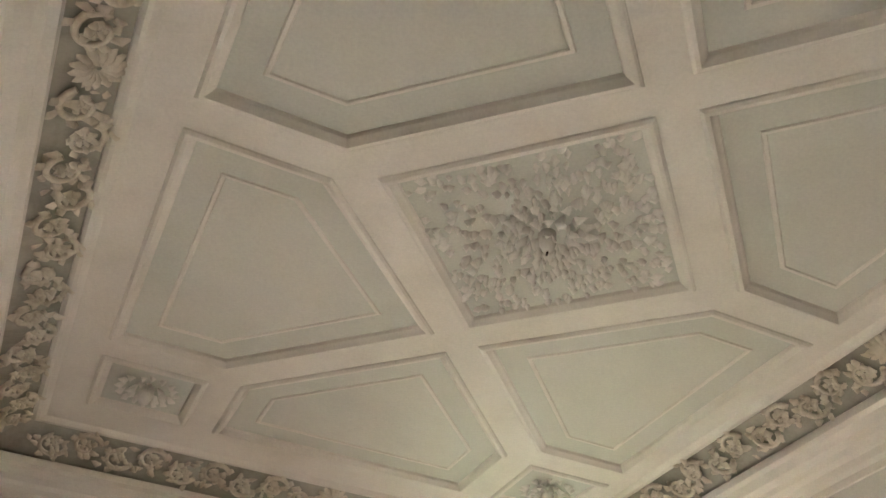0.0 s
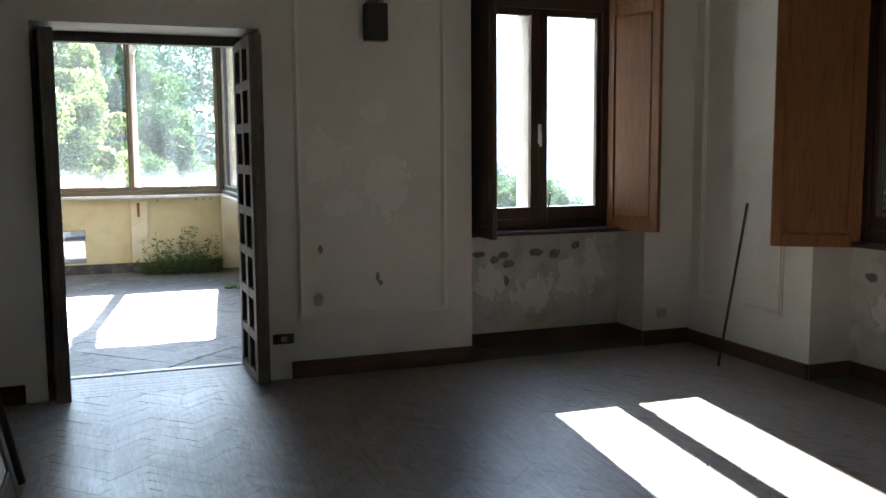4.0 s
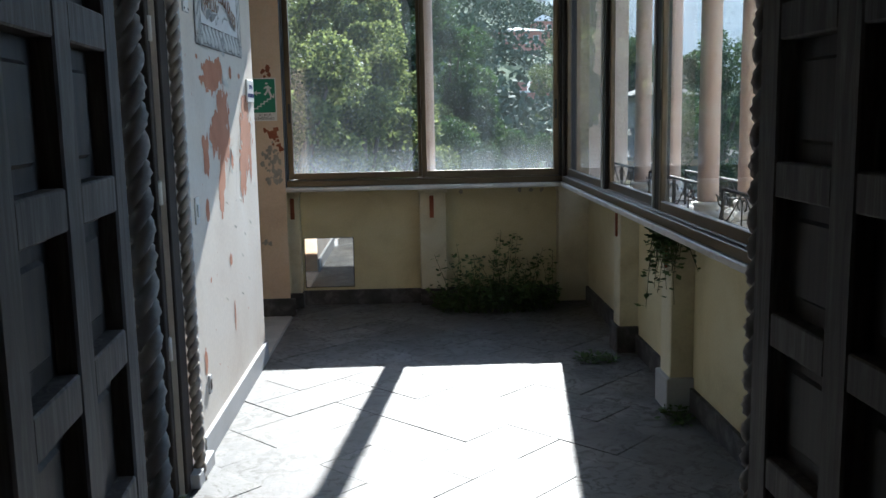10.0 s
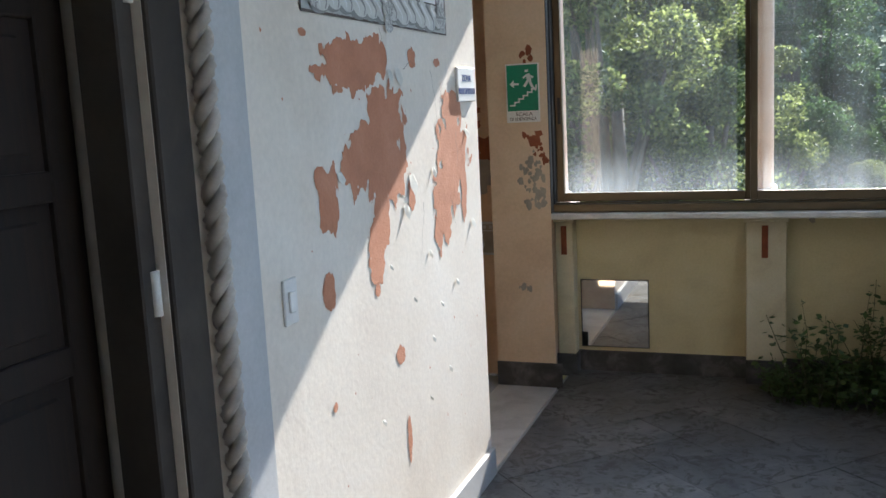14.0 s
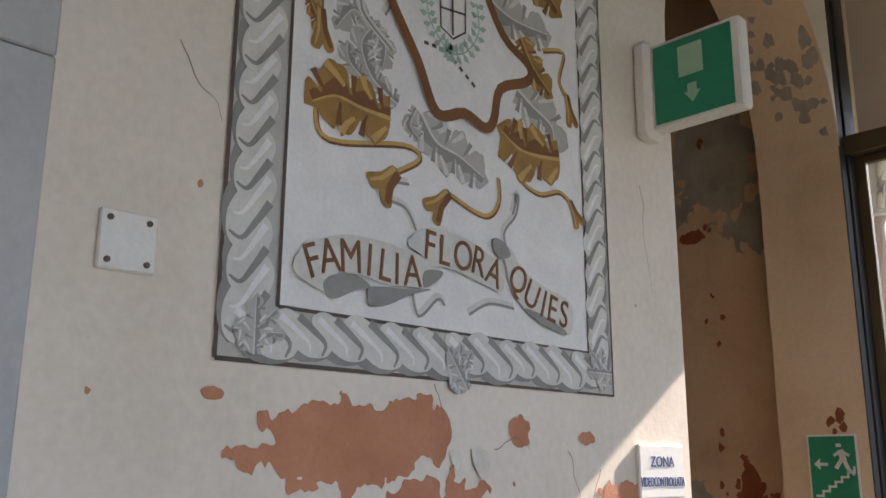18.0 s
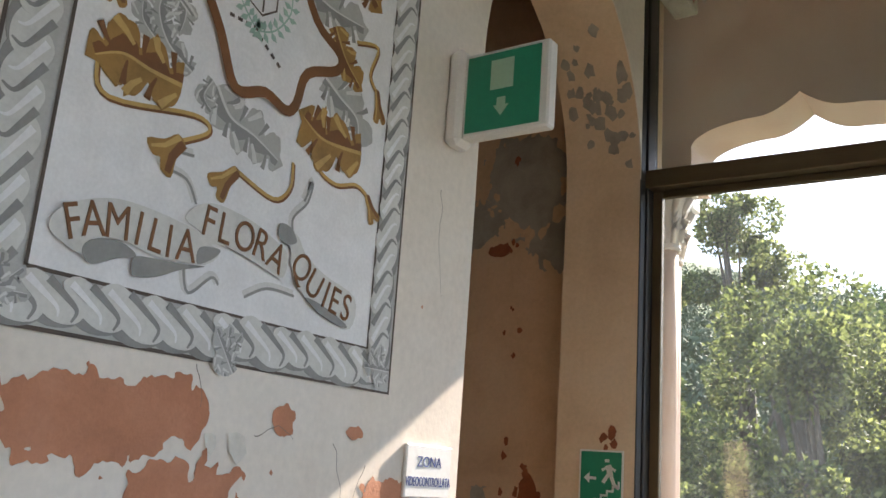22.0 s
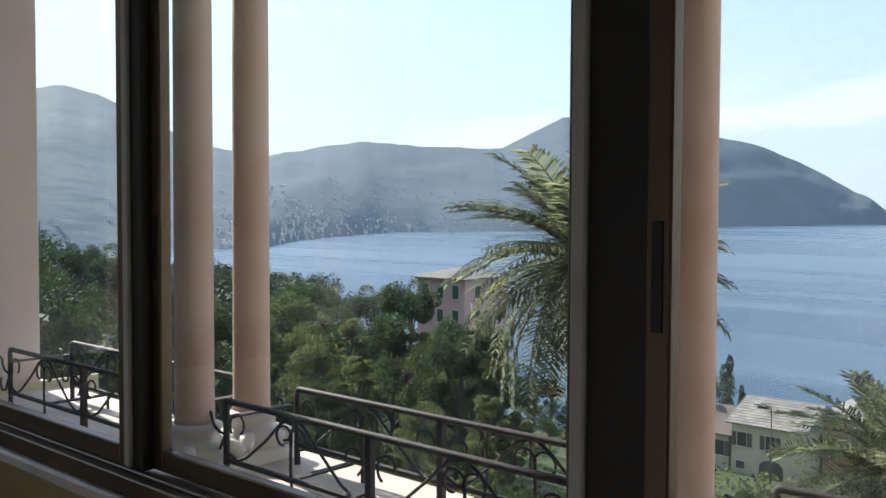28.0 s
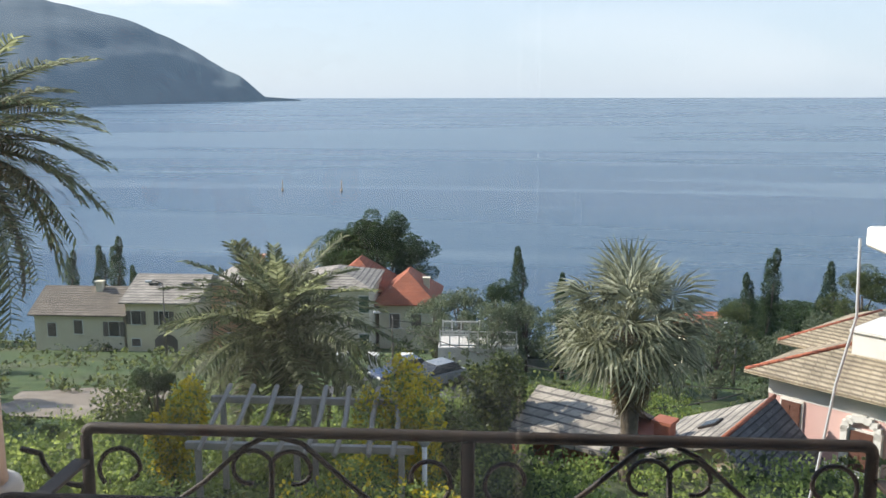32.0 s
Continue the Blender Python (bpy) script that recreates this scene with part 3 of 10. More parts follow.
solid("cornice", swept([(0.0, 3.93), (0.02, 3.93), (0.025, 3.97), (0.06, 3.985), (0.075, 4.02), (0.12, 4.035), (0.14, 4.06), (0.2, 4.075), (0.23, 4.12),
                        (0.27, 4.13), (0.275, 4.175), (0.2, 4.18), (0.05, 4.10)], XW, XE, YS, YD), MOULDING,
      "cream stucco cornice round the room", "cornice", kind="structure")
solid("frieze_cove", swept([(0.02, 4.08), (0.08, 4.13), (0.3, 4.22), (0.5, 4.328)], XW, XE, YS, YD), FRIEZE_GROUND,
      "grey-green cove behind the stucco scrolls", "frieze", kind="structure")


solid("frieze_edge", swept([(0.495, 4.33), (0.505, 4.312), (0.525, 4.304), (0.545, 4.306), (0.565, 4.318), (0.58, 4.329), (0.70, 4.332)], XW, XE, YS, YD), MOULDING,
      "cream stucco edge moulding inside the frieze", "moulding", kind="structure")


def leaf_blob(bm, p, d, up, length, width, thick):
    """A small lobed leaf lying on a surface."""
    side = d.cross(up).normalized()
    cen = bm.verts.new(p + d * length * 0.5 + up * thick)
    rim = []
    for i in range(9):
        a = 2 * math.pi * i / 9
        k = 1.0 if i % 2 == 0 else 0.72
        rim.append(bm.verts.new(p + d * length * (0.5 + 0.5 * k * math.cos(a)) + side * width * 0.5 * k * math.sin(a)))
    for i in range(9):
        f = bm.faces.new((cen, rim[i], rim[(i + 1) % 9]))
        f.smooth = True


def scroll(bm, o, u, v, n, r, turn, rng):
    """A stucco scroll at o on the plane of u and v, with normal n: a spiral stem with leaves."""
    pts = []
    for i in range(20):
        a = turn * (0.3 + i * 0.36)
        k = r * (1 - i / 23)
        pts.append(o + u * k * math.cos(a) + v * k * math.sin(a) + n * 0.012)
    tube(bm, pts, 0.017, 6, 0.01)
    for i in range(0, 20, 2):
        d = (pts[min(i + 1, 19)] - pts[max(0, i - 1)]).normalized()
        out = (pts[i] - o).normalized()
        leaf_blob(bm, pts[i], (d * 0.6 + out * rng.uniform(-0.4, 1.0)).normalized(), n, rng.uniform(0.05, 0.09), rng.uniform(0.035, 0.06), rng.uniform(0.02, 0.04))
    for i in range(5):
        a = 2 * math.pi * i / 5
        leaf_blob(bm, o + n * 0.01, (u * math.cos(a) + v * math.sin(a)), n, 0.05, 0.035, 0.03)


def frieze_run(bm, a, b, inward, rng):
    """Scrolls along one side of the cove."""
    a, b, inward = Vector(a), Vector(b), Vector(inward)
    run = (b - a)
    length = run.length
    u = run.normalized()
    v = (inward * 0.9 + Vector((0, 0, 0.48))).normalized()
    n = u.cross(v)
    if n.z > 0:
        n = -n
    count = max(1, int(length / 0.2))
    for i in range(count):
        o = a + u * (i + 0.5) * length / count + inward * 0.40 + Vector((0, 0, 4.262)) + v * (0.02 if i % 2 else -0.02)
        if i == count // 2:
            for k in range(14):
                w = 2 * math.pi * k / 14
                leaf_blob(bm, o, (u * math.cos(w) + v * math.sin(w)), n, 0.12, 0.06, 0.035)
        else:
            scroll(bm, o, u, v, n, 0.1, 1 if i % 2 else -1, rng)


rng = random.Random(3)
bm = bmesh.new()
for _ in range(320):
    side = rng.randrange(3)
    t, d = rng.random(), rng.uniform(0.30, 0.47)
    z = 4.22 + (d - 0.3) * 0.54 - 0.006
    p = Vector((XW + 0.5 + (XE - XW - 1) * t, YD - d, z)) if side == 0 else Vector((XW + d if side == 1 else XE - d, YS + 0.5 + (YD - YS - 1) * t, z))
    a = rng.uniform(0, 6.283)
    leaf_blob(bm, p, Vector((math.cos(a), math.sin(a), 0)), Vector((0, 0, -1)), rng.uniform(0.05, 0.1), rng.uniform(0.03, 0.05), rng.uniform(0.02, 0.04))
frieze_run(bm, (XW + 0.55, YD, 0), (XE - 0.55, YD, 0), (0, -1, 0), rng)
frieze_run(bm, (XW, YD - 0.5, 0), (XW, YS + 0.5, 0), (1, 0, 0), rng)
frieze_run(bm, (XE, YD - 0.5, 0), (XE, YS + 0.5, 0), (-1, 0, 0), rng)
tagged(ob_from("frieze_relief", bm, STUCCO), "dusty stucco leaf scrolls along the ceiling cove", "stucco relief", kind="stuff")


def rosette(name, x, y, r, rings, material, label):
    """A round stucco flower under the ceiling: rings of petals round a knob."""
    ros = thing(name, label, "rosette", "ceiling rosettes", (x, y, ZC + 0.0245))
    for k in range(rings):
        bm = bmesh.new()
        leaf_blob(bm, Vector((0, 0, 0)), Vector((1, 0, -0.12)).normalized(), Vector((0, 0, -1)), r * 1.4 / rings, r * 0.8 / rings, 0.035)
        first, n = None, 6 + 5 * k
        for i in range(n):
            a = 2 * math.pi * (i + 0.5 * (k % 2)) / n + rng.uniform(-0.12, 0.12)
            if first is None:
                first = ob = part("petal", bm, material, ros)
            else:
                ob = new("petal", first.data)
                ob.parent = ros
            rad = r * (k + 0.25) / rings
            ob.matrix_basis = Matrix.Translation((rad * math.cos(a), rad * math.sin(a), 0.004)) @ Matrix.Rotation(a, 4, "Z") @ Matrix.Rotation(radians((58, 34, 14)[k] + rng.gauss(0, 5)), 4, "Y") @ Matrix.Rotation(rng.gauss(0, 0.25), 4, "X")
    bm = bmesh.new()
    lathe(bm, [(0.045, 0.0), (0.042, -0.06), (0.03, -0.095), (0.008, -0.105)], 0, 0, 10)
    part("knob", bm, material, ros)
    return ros


for sx in (1, -1):
    for sy in (1, -1):
        rosette("ceiling_medallion", CX + sx * 1.395, CY + sy * 2.345, 0.165, 3, STUCCO_WHITE, "white stucco leaf medallion in a corner coffer")
rosette("ceiling_rosette", CX, CY, 0.2, 3, STUCCO_WHITE, "white stucco flower in the middle of the ceiling")
bm = bmesh.new()
for k in range(420):
    u, v = rng.uniform(-1, 1), rng.uniform(-1, 1)
    if abs(u) + abs(v) > 2:
        continue
    x, y = CX + (u + v) * 0.36, CY + (u - v) * 0.355
    d = math.hypot(x - CX, y - CY)
    a = math.atan2(y - CY, x - CX) + rng.uniform(-0.9, 0.9)
    size = rng.uniform(0.05, 0.1)
    leaf_blob(bm, Vector((x, y, ZC + 0.0245)), Vector((math.cos(a), math.sin(a), 0)), Vector((0, 0, -1)), size * 0.75, size * 0.5, max(0.014, 0.065 - 0.06 * d))
centre = solid("ceiling_centrepiece", bm, STUCCO_WHITE, "white stucco flower relief in the middle coffer", "stucco relief", kind="stuff")
bm = bmesh.new()
tube(bm, [(CX, CY, ZC + 0.03), (CX + 0.005, CY, ZC - 0.05), (CX - 0.004, CY + 0.01, ZC - 0.10)], 0.005, 6)
part("lamp_hook", bm, IRON, centre, "rusty iron hook")

# ---- the room: mouldings, skirting ----
def wall_frame(name, axis, w, a0, a1, z0, z1, label):
    """A raised moulding frame on a wall at w; axis y: on the door wall, x: on the east wall."""
    fr = thing(name, label, "wall moulding", "wall mouldings")
    fr["kind"] = "structure"
    for a, b, c, d in ((a0, a1, z1 - 0.035, z1), (a0, a1, z0, z0 + 0.035), (a0, a0 + 0.035, z0 + 0.035, z1 - 0.035), (a1 - 0.035, a1, z0 + 0.035, z1 - 0.035)):
        bm = bmesh.new()
        for g, h in ((0.0, 0.014), (0.009, 0.028)):
            if axis == "y":
                box(bm, a + g, b - g, w - h, w + 0.004, c + g, d - g)
            else:
                box(bm, w - h, w + 0.004, a + g, b - g, c + g, d - g)
        part("strip", bm, MOULDING if z1 > 1 else PLASTER, fr)
    return fr


wall_frame("trim_over_door", "y", YD, -0.29, 1.035, 2.42, 3.885, "painted moulding frame above the doorway")
wall_frame("trim_between", "y", YD, 1.262, 2.275, 0.38, 3.87, "painted moulding frame between door and window")
wall_frame("trim_east", "x", XE, 4.61, 5.49, 0.36, 3.87, "painted moulding frame beside the corner")
bm = B((1.21, WX0, YD - 0.02, YD + 0.005, 0, 0.115), (WX0, WX0 + 0.02, YD + 0.005, 5.98, 0, 0.115), (WX0 + 0.02, WX1 - 0.02, 5.96, 5.985, 0, 0.115), (WX1 - 0.02, WX1, YD + 0.005, 5.98, 0, 0.115),
       (WX1, XE - 0.02, YD - 0.02, YD + 0.005, 0, 0.115), (XW + 0.02, DX0 - 0.12, YD - 0.02, YD + 0.005, 0, 0.115))
solid("baseboard_door_wall", bm, SKIRTING, "dark brown wooden skirting board", "skirting", kind="structure")
bm = B((XE - 0.02, XE + 0.005, E1, YD, 0, 0.1), (XE + 0.005, XE + 0.33, E1 - 0.02, E1, 0, 0.1), (XE + 0.31, XE + 0.335, E0 + 0.02, E1 - 0.02, 0, 0.1), (XE + 0.005, XE + 0.33, E0, E0 + 0.02, 0, 0.1), (XE - 0.02, XE + 0.005, YS, E0, 0, 0.1))
solid("baseboard_east", bm, SKIRTING, "dark brown wooden skirting board", "skirting", kind="structure")
solid("baseboard_west", B((XW - 0.005, XW + 0.02, YS, YD, 0, 0.1)), SKIRTING, "dark brown wooden skirting board", "skirting", kind="structure")
# niche backs with worn plaster, and their sills
solid("niche_back_door_wall", B((WX0, WX1, 5.972, 5.984, 0, 0.86)), PLASTER_WORN, "stained worn plaster below the window", "wall", kind="structure")
solid("niche_back_east", B((XE + 0.322, XE + 0.334, E0, E1, 0, 0.86)), PLASTER_WORN, "stained worn plaster below the window", "wall", kind="structure")

FW = Nodes("parquet_wood", 0.42)
fw_grain = FW.noise(5.0, 8.0, 0.65, (9.0, 0.7, 9.0), 1.2)
fw_c = FW.ramp(fw_grain, [(0.3, (0.12, 0.098, 0.082)), (0.5, (0.175, 0.147, 0.124)), (0.75, (0.245, 0.212, 0.184))])
fw_c = FW.mix(1.0, fw_c, FW.ramp(FW.random(), [(0.0, (0.86, 0.86, 0.86)), (1.0, (1.14, 1.14, 1.14))]), "MULTIPLY")
# trodden dust in patches, plaster crumbs and scuffs across the boards
fw_dust = FW.noise(1.4, 7.0, 0.7, None, 1.0)
fw_c = FW.mix(FW.ramp(fw_dust, [(0.48, (0, 0, 0)), (0.68, (0.45, 0.45, 0.45))]), fw_c, (0.28, 0.262, 0.24))
fw_c = FW.mix(FW.ramp(FW.noise(34.0, 6.0, 0.7), [(0.62, (0, 0, 0)), (0.7, (0.7, 0.7, 0.7))]), fw_c, (0.42, 0.40, 0.37))
fw_c = FW.mix(FW.ramp(FW.noise(7.0, 7.0, 0.75, (3.0, 0.8, 1.0), 1.5), [(0.56, (0, 0, 0)), (0.64, (0.6, 0.6, 0.6))]), fw_c, (0.085, 0.07, 0.06))
FW.colour(fw_c)
FW.rough(FW.mix(0.5, fw_dust, FW.noise(9.0, 7.0, 0.75, (2.5, 0.7, 1.0), 1.2)), 0.02, 0.88)
FW.bump(FW.mix(0.5, fw_grain, FW.noise(34.0, 6.0, 0.7)), 0.25, 0.004)
FLOOR_WOOD = FW.mat


# ---- the room: door leaves ----
def door_leaf(name, width, height, rows, cols, material, panel_material, label, thick=0.045):
    """A leaf along +x from its hinge at the origin, with raised frames and sunk panels on both faces."""
    leaf = thing(name, label, "door", "double door leaves")
    st, rail = 0.075, 0.06
    cw, rh = (width - st * (cols + 1)) / cols, (height - rail * (rows + 1)) / rows
    bm = bmesh.new()
    for c in range(cols + 1):
        x = c * (cw + st)
        box(bm, x, x + st, -thick / 2, thick / 2, 0, height, 0.004)
    for r in range(rows + 1):
        z = r * (rh + rail)
        for c in range(cols):
            x = st + c * (cw + st)
            box(bm, x - 0.001, x + cw + 0.001, -thick / 2 + 0.001, thick / 2 - 0.001, z, z + rail, 0.003)
    part("leaf_frame", bm, material, leaf)
    bm = bmesh.new()
    box(bm, 0, cw - 0.001, -0.008, 0.008, 0, rh - 0.001)
    box(bm, 0.03, cw - 0.03, -0.014, 0.014, 0.03, rh - 0.03, 0.008)
    first = None
    for r in range(rows):
        for c in range(cols):
            if first is None:
                ob = part("panel", bm, panel_material, leaf)
                first = ob
            else:
                ob = new("panel", first.data)
                ob.parent = leaf
            ob.location = (st + c * (cw + st), 0, rail + r * (rh + rail))
    return leaf


leaf_w = 0.615
lf = door_leaf("door_leaf", leaf_w, 2.15, 8, 2, DARK_WOOD_WORN, DARK_WOOD, "open dark panelled wooden door leaf, weathered edges", 0.08)
lf.matrix_basis = pose(-0.19, 6.12, 0.01, 0, 0, -85.8)
lf2 = copy_thing(lf, pose(1.002, 6.12, 0.01, 0, 0, -88.8))
bm = bmesh.new()
tube(bm, [(leaf_w - 0.04, -0.04, 1.05), (leaf_w - 0.04, -0.065, 1.05), (leaf_w - 0.04, -0.07, 1.0)], 0.011, 8)
box(bm, leaf_w - 0.055, leaf_w - 0.025, -0.046, -0.04, 0.96, 1.12, 0.003)
part("door_handle", bm, IRON, lf, "dark iron handle and plate")
bm = B((DX0, DX1, VY0 - 0.14, VY0 - 0.05, DZ - 0.06, DZ), (DX0 - 0.0, DX0 + 0.012, VY0 - 0.14, VY0 - 0.05, 0, DZ - 0.06), (DX1 - 0.012, DX1, VY0 - 0.14, VY0 - 0.05, 0, DZ - 0.06))
solid("door_frame", bm, DARK_WOOD, "dark wooden frame of the double door", "door frame", kind="structure")
solid("threshold", B((DX0, DX1, VY0 - 0.075, VY0 - 0.01, -0.05, 0.012), bevel=0.004), MARBLE, "worn white marble threshold strip", "threshold", kind="structure")


# ---- the room: windows ----
def casement(name, axis, w, a0, a1, z0, z1, label):
    """A dark wooden window with two sashes and an upper light, in a plane at w."""
    win = thing(name, label, "window")
    win["kind"] = "structure"

    def bx(bm, a, b, c, d, t0, t1, bev=0.004):
        if axis == "y":
            box(bm, a, b, w + t0, w + t1, c, d, bev)
        else:
            box(bm, w + t0, w + t1, a, b, c, d, bev)
    zt = z0 + (z1 - z0) * 0.70
    bm = bmesh.new()
    for a, b, c, d in ((a0, a0 + 0.06, z0, z1), (a1 - 0.06, a1, z0, z1), (a0 + 0.06, a1 - 0.06, z1 - 0.07, z1), (a0 + 0.06, a1 - 0.06, z0, z0 + 0.08), (a0 + 0.06, a1 - 0.06, zt, zt + 0.1)):
        bx(bm, a, b, c, d, -0.03, 0.05)
    part("window_frame", bm, FRAME_WOOD, win)
    mid = (a0 + a1) / 2
    for s0, s1, e0, e1 in ((a0 + 0.061, mid - 0.001, 0.035, 0.065), (mid + 0.001, a1 - 0.061, 0.065, 0.035)):
        bm = bmesh.new()
        for a, b, c, d in ((s0, s0 + e0, z0 + 0.081, zt - 0.001), (s1 - e1, s1, z0 + 0.081, zt - 0.001), (s0 + e0, s1 - e1, z0 + 0.081, z0 + 0.165), (s0 + e0, s1 - e1, zt - 0.05, zt - 0.001)):
            bx(bm, a, b, c, d, -0.012, 0.035)
        sash = part("sash", bm, FRAME_WOOD, win)
        bm = bmesh.new()
        bx(bm, s0 + e0 - 0.005, s1 - e1 + 0.005, z0 + 0.16, zt - 0.045, 0.01, 0.014, 0)
        pane = part("pane", bm, GLASS_CLEAN, sash, "clear glass pane")
        pane.visible_shadow = False
    bm = bmesh.new()
    bx(bm, a0 + 0.055, a1 - 0.055, zt + 0.095, z1 - 0.065, 0.01, 0.014, 0)
    part("pane", bm, GLASS_CLEAN, win, "clear glass pane").visible_shadow = False
    bm = bmesh.new()
    bx(bm, mid - 0.012, mid + 0.012, z0 + 0.62, z0 + 0.76, -0.03, -0.012, 0.003)
    bx(bm, mid - 0.008, mid + 0.008, z0 + 0.6, z0 + 0.7, -0.05, -0.034, 0.004)
    bx(bm, mid - 0.005, mid + 0.005, z0 + 0.68, z0 + 0.70, -0.036, -0.028, 0.0)
    part("window_handle", bm, PLASTIC_WHITE, win, "pale metal handle")
    return win


casement("window_1", "y", 5.86, 2.52, 3.65, 0.88, 3.13, "dark wooden window with two glazed sashes")
casement("window_2", "x", 4.50, 3.12, 4.22, 0.88, 3.08, "dark wooden window before closed louvres")
solid("sill_1", B((WX0 + 0.002, WX1 - 0.002, 5.70, 6.0, 0.855, 0.885), bevel=0.005), FRAME_WOOD, "dark wooden window board", "window sill", kind="structure")
solid("sill_2", B((4.40, 4.66, E0 + 0.002, E1 - 0.002, 0.855, 0.885), bevel=0.005), FRAME_WOOD, "dark wooden window board", "window sill", kind="structure")


def shutter(name, width, z0, z1, m, material, label):
    """An inner shutter along +x from its hinge: frame with an upper and a lower panel."""
    sh = thing(name, label, "shutter", "inner window shutters")
    h = z1 - z0
    zr = h * 0.70
    bm = bmesh.new()
    for a, b, c, d in ((0, 0.06, 0, h), (width - 0.06, width, 0, h), (0.06, width - 0.06, 0, 0.08), (0.06, width - 0.06, h - 0.07, h), (0.06, width - 0.06, zr, zr + 0.07)):
        box(bm, a, b, -0.02, 0.02, c, d, 0.004)
    part("shutter_frame", bm, material, sh)
    for c, d in ((0.08, zr), (zr + 0.07, h - 0.07)):
        bm = bmesh.new()
        box(bm, 0.06, width - 0.06, -0.008, 0.008, c, d)
        box(bm, 0.075, width - 0.075, -0.015, 0.015, c + 0.015, d - 0.015, 0.008)
        part("panel", bm, material, sh)
    for z in (0.2, h * 0.5, h - 0.25):
        bm = bmesh.new()
        tube(bm, [(0, -0.024, z), (0, -0.024, z + 0.07)], 0.007, 8)
        part("hinge", bm, IRON, sh, "dark iron hinge")
    sh.matrix_basis = m
    return sh


shutter("shutter", 0.47, 0.87, 3.09, pose(3.655, 5.835, 0.87, 0, 0, -72), SHUTTER_WOOD, "open orange-brown wooden shutter by the window")
shutter("shutter", 0.47, 0.87, 3.09, pose(2.515, 5.835, 0.87, 0, 0, 271), FRAME_WOOD, "open dark wooden shutter folded into the niche")
shutter("shutter", 0.52, 0.85, 3.04, pose(4.455, 4.20, 0.85, 0, 0, 145), SHUTTER_WOOD, "open orange-brown wooden shutter before the east window")
shutter("shutter", 0.50, 0.85, 3.04, pose(4.455, 3.13, 0.85, 0, 0, 194), FRAME_WOOD, "open dark wooden shutter seen edge on")


def louvre(name, width, h, m, label):
    """An outer louvred shutter along +x."""
    lv = thing(name, label, "louvre shutter", "outer louvres")
    bm = bmesh.new()
    for a, b, c, d in ((0, 0.06, 0, h), (width - 0.06, width, 0, h), (0.06, width - 0.06, 0, 0.08), (0.06, width - 0.06, h - 0.07, h), (0.06, width - 0.06, h * 0.5 - 0.075, h * 0.5 + 0.075)):
        box(bm, a, b, -0.02, 0.02, c, d)
    part("louvre_frame", bm, FRAME_WOOD, lv)
    bm = bmesh.new()
    box(bm, 0.06, width - 0.06, -0.004, 0.004, -0.028, 0.028)
    bmesh.ops.rotate(bm, cent=(0, 0, 0), matrix=Matrix.Rotation(radians(38), 3, "X"), verts=bm.verts[:])
    first = None
    n = int(h / 0.045)
    for i in range(2, n - 1):
        z = h * i / n
        if abs(z - h * 0.5) < 0.06:
            continue
        ob = part("slat", bm, FRAME_WOOD, lv) if first is None else new("slat", first.data)
        first = first or ob
        ob.parent = lv
        ob.location = (0, 0, z)
    lv.matrix_basis = m
    return lv


louvre("louvre_shutter", 0.60, 2.2, pose(4.585, 4.21, 0.88, 0, 0, -90), "closed brown louvred shutter outside the window")
louvre("louvre_shutter", 0.465, 2.2, pose(4.585, 3.13, 0.88, 0, 0, 82), "slightly open brown louvred shutter outside the window")


def bifora(name, axis, w, a0, a1, zs, zt, top, z0, label):
    """Stone tracery outside a window: two pointed lights on a colonnette."""
    tr = thing(name, label, "window tracery")
    tr["kind"] = "structure"
    mid = (a0 + a1) / 2
    bm = bmesh.new()
    for a, b in ((a0, mid - 0.03), (mid + 0.03, a1)):
        prism(bm, gothic(a + 0.03, b - 0.03, zs, zt, top), axis, w, w + 0.14)
    for a, b in ((a0 - 0.001, a0 + 0.03), (mid - 0.06, mid + 0.06), (a1 - 0.03, a1 + 0.001)):
        if axis == "y":
            box(bm, a, b, w + 0.002, w + 0.138, zs, top)
        else:
            box(bm, w + 0.002, w + 0.138, a, b, zs, top)
    part("tracery", bm, COLUMN_PINK, tr)
    bm = bmesh.new()
    x, y = (mid, w + 0.07) if axis == "y" else (w + 0.07, mid)
    lathe(bm, [(0.085, z0), (0.085, z0 + 0.05), (0.065, z0 + 0.08), (0.05, z0 + 0.1), (0.047, zs - 0.24), (0.06, zs - 0.22), (0.05, zs - 0.2), (0.06, zs - 0.1), (0.1, zs - 0.04), (0.1, zs + 0.002)], x, y, 16)
    part("colonnette", bm, COLUMN_WHITE, tr, "slim marble colonnette")
    return tr


bifora("tracery_1", "y", 6.04, 2.47, 3.70, 2.6, 3.02, 3.3, 0.86, "stone tracery with two arches outside the window")
solid("window_reveal_1", B((WX0, 2.47, 6.0, VY0, 0.86, 3.3), (3.70, WX1, 6.0, VY0, 0.86, 3.3)), PLASTER, "plastered outer reveal of the window", "wall", kind="structure")

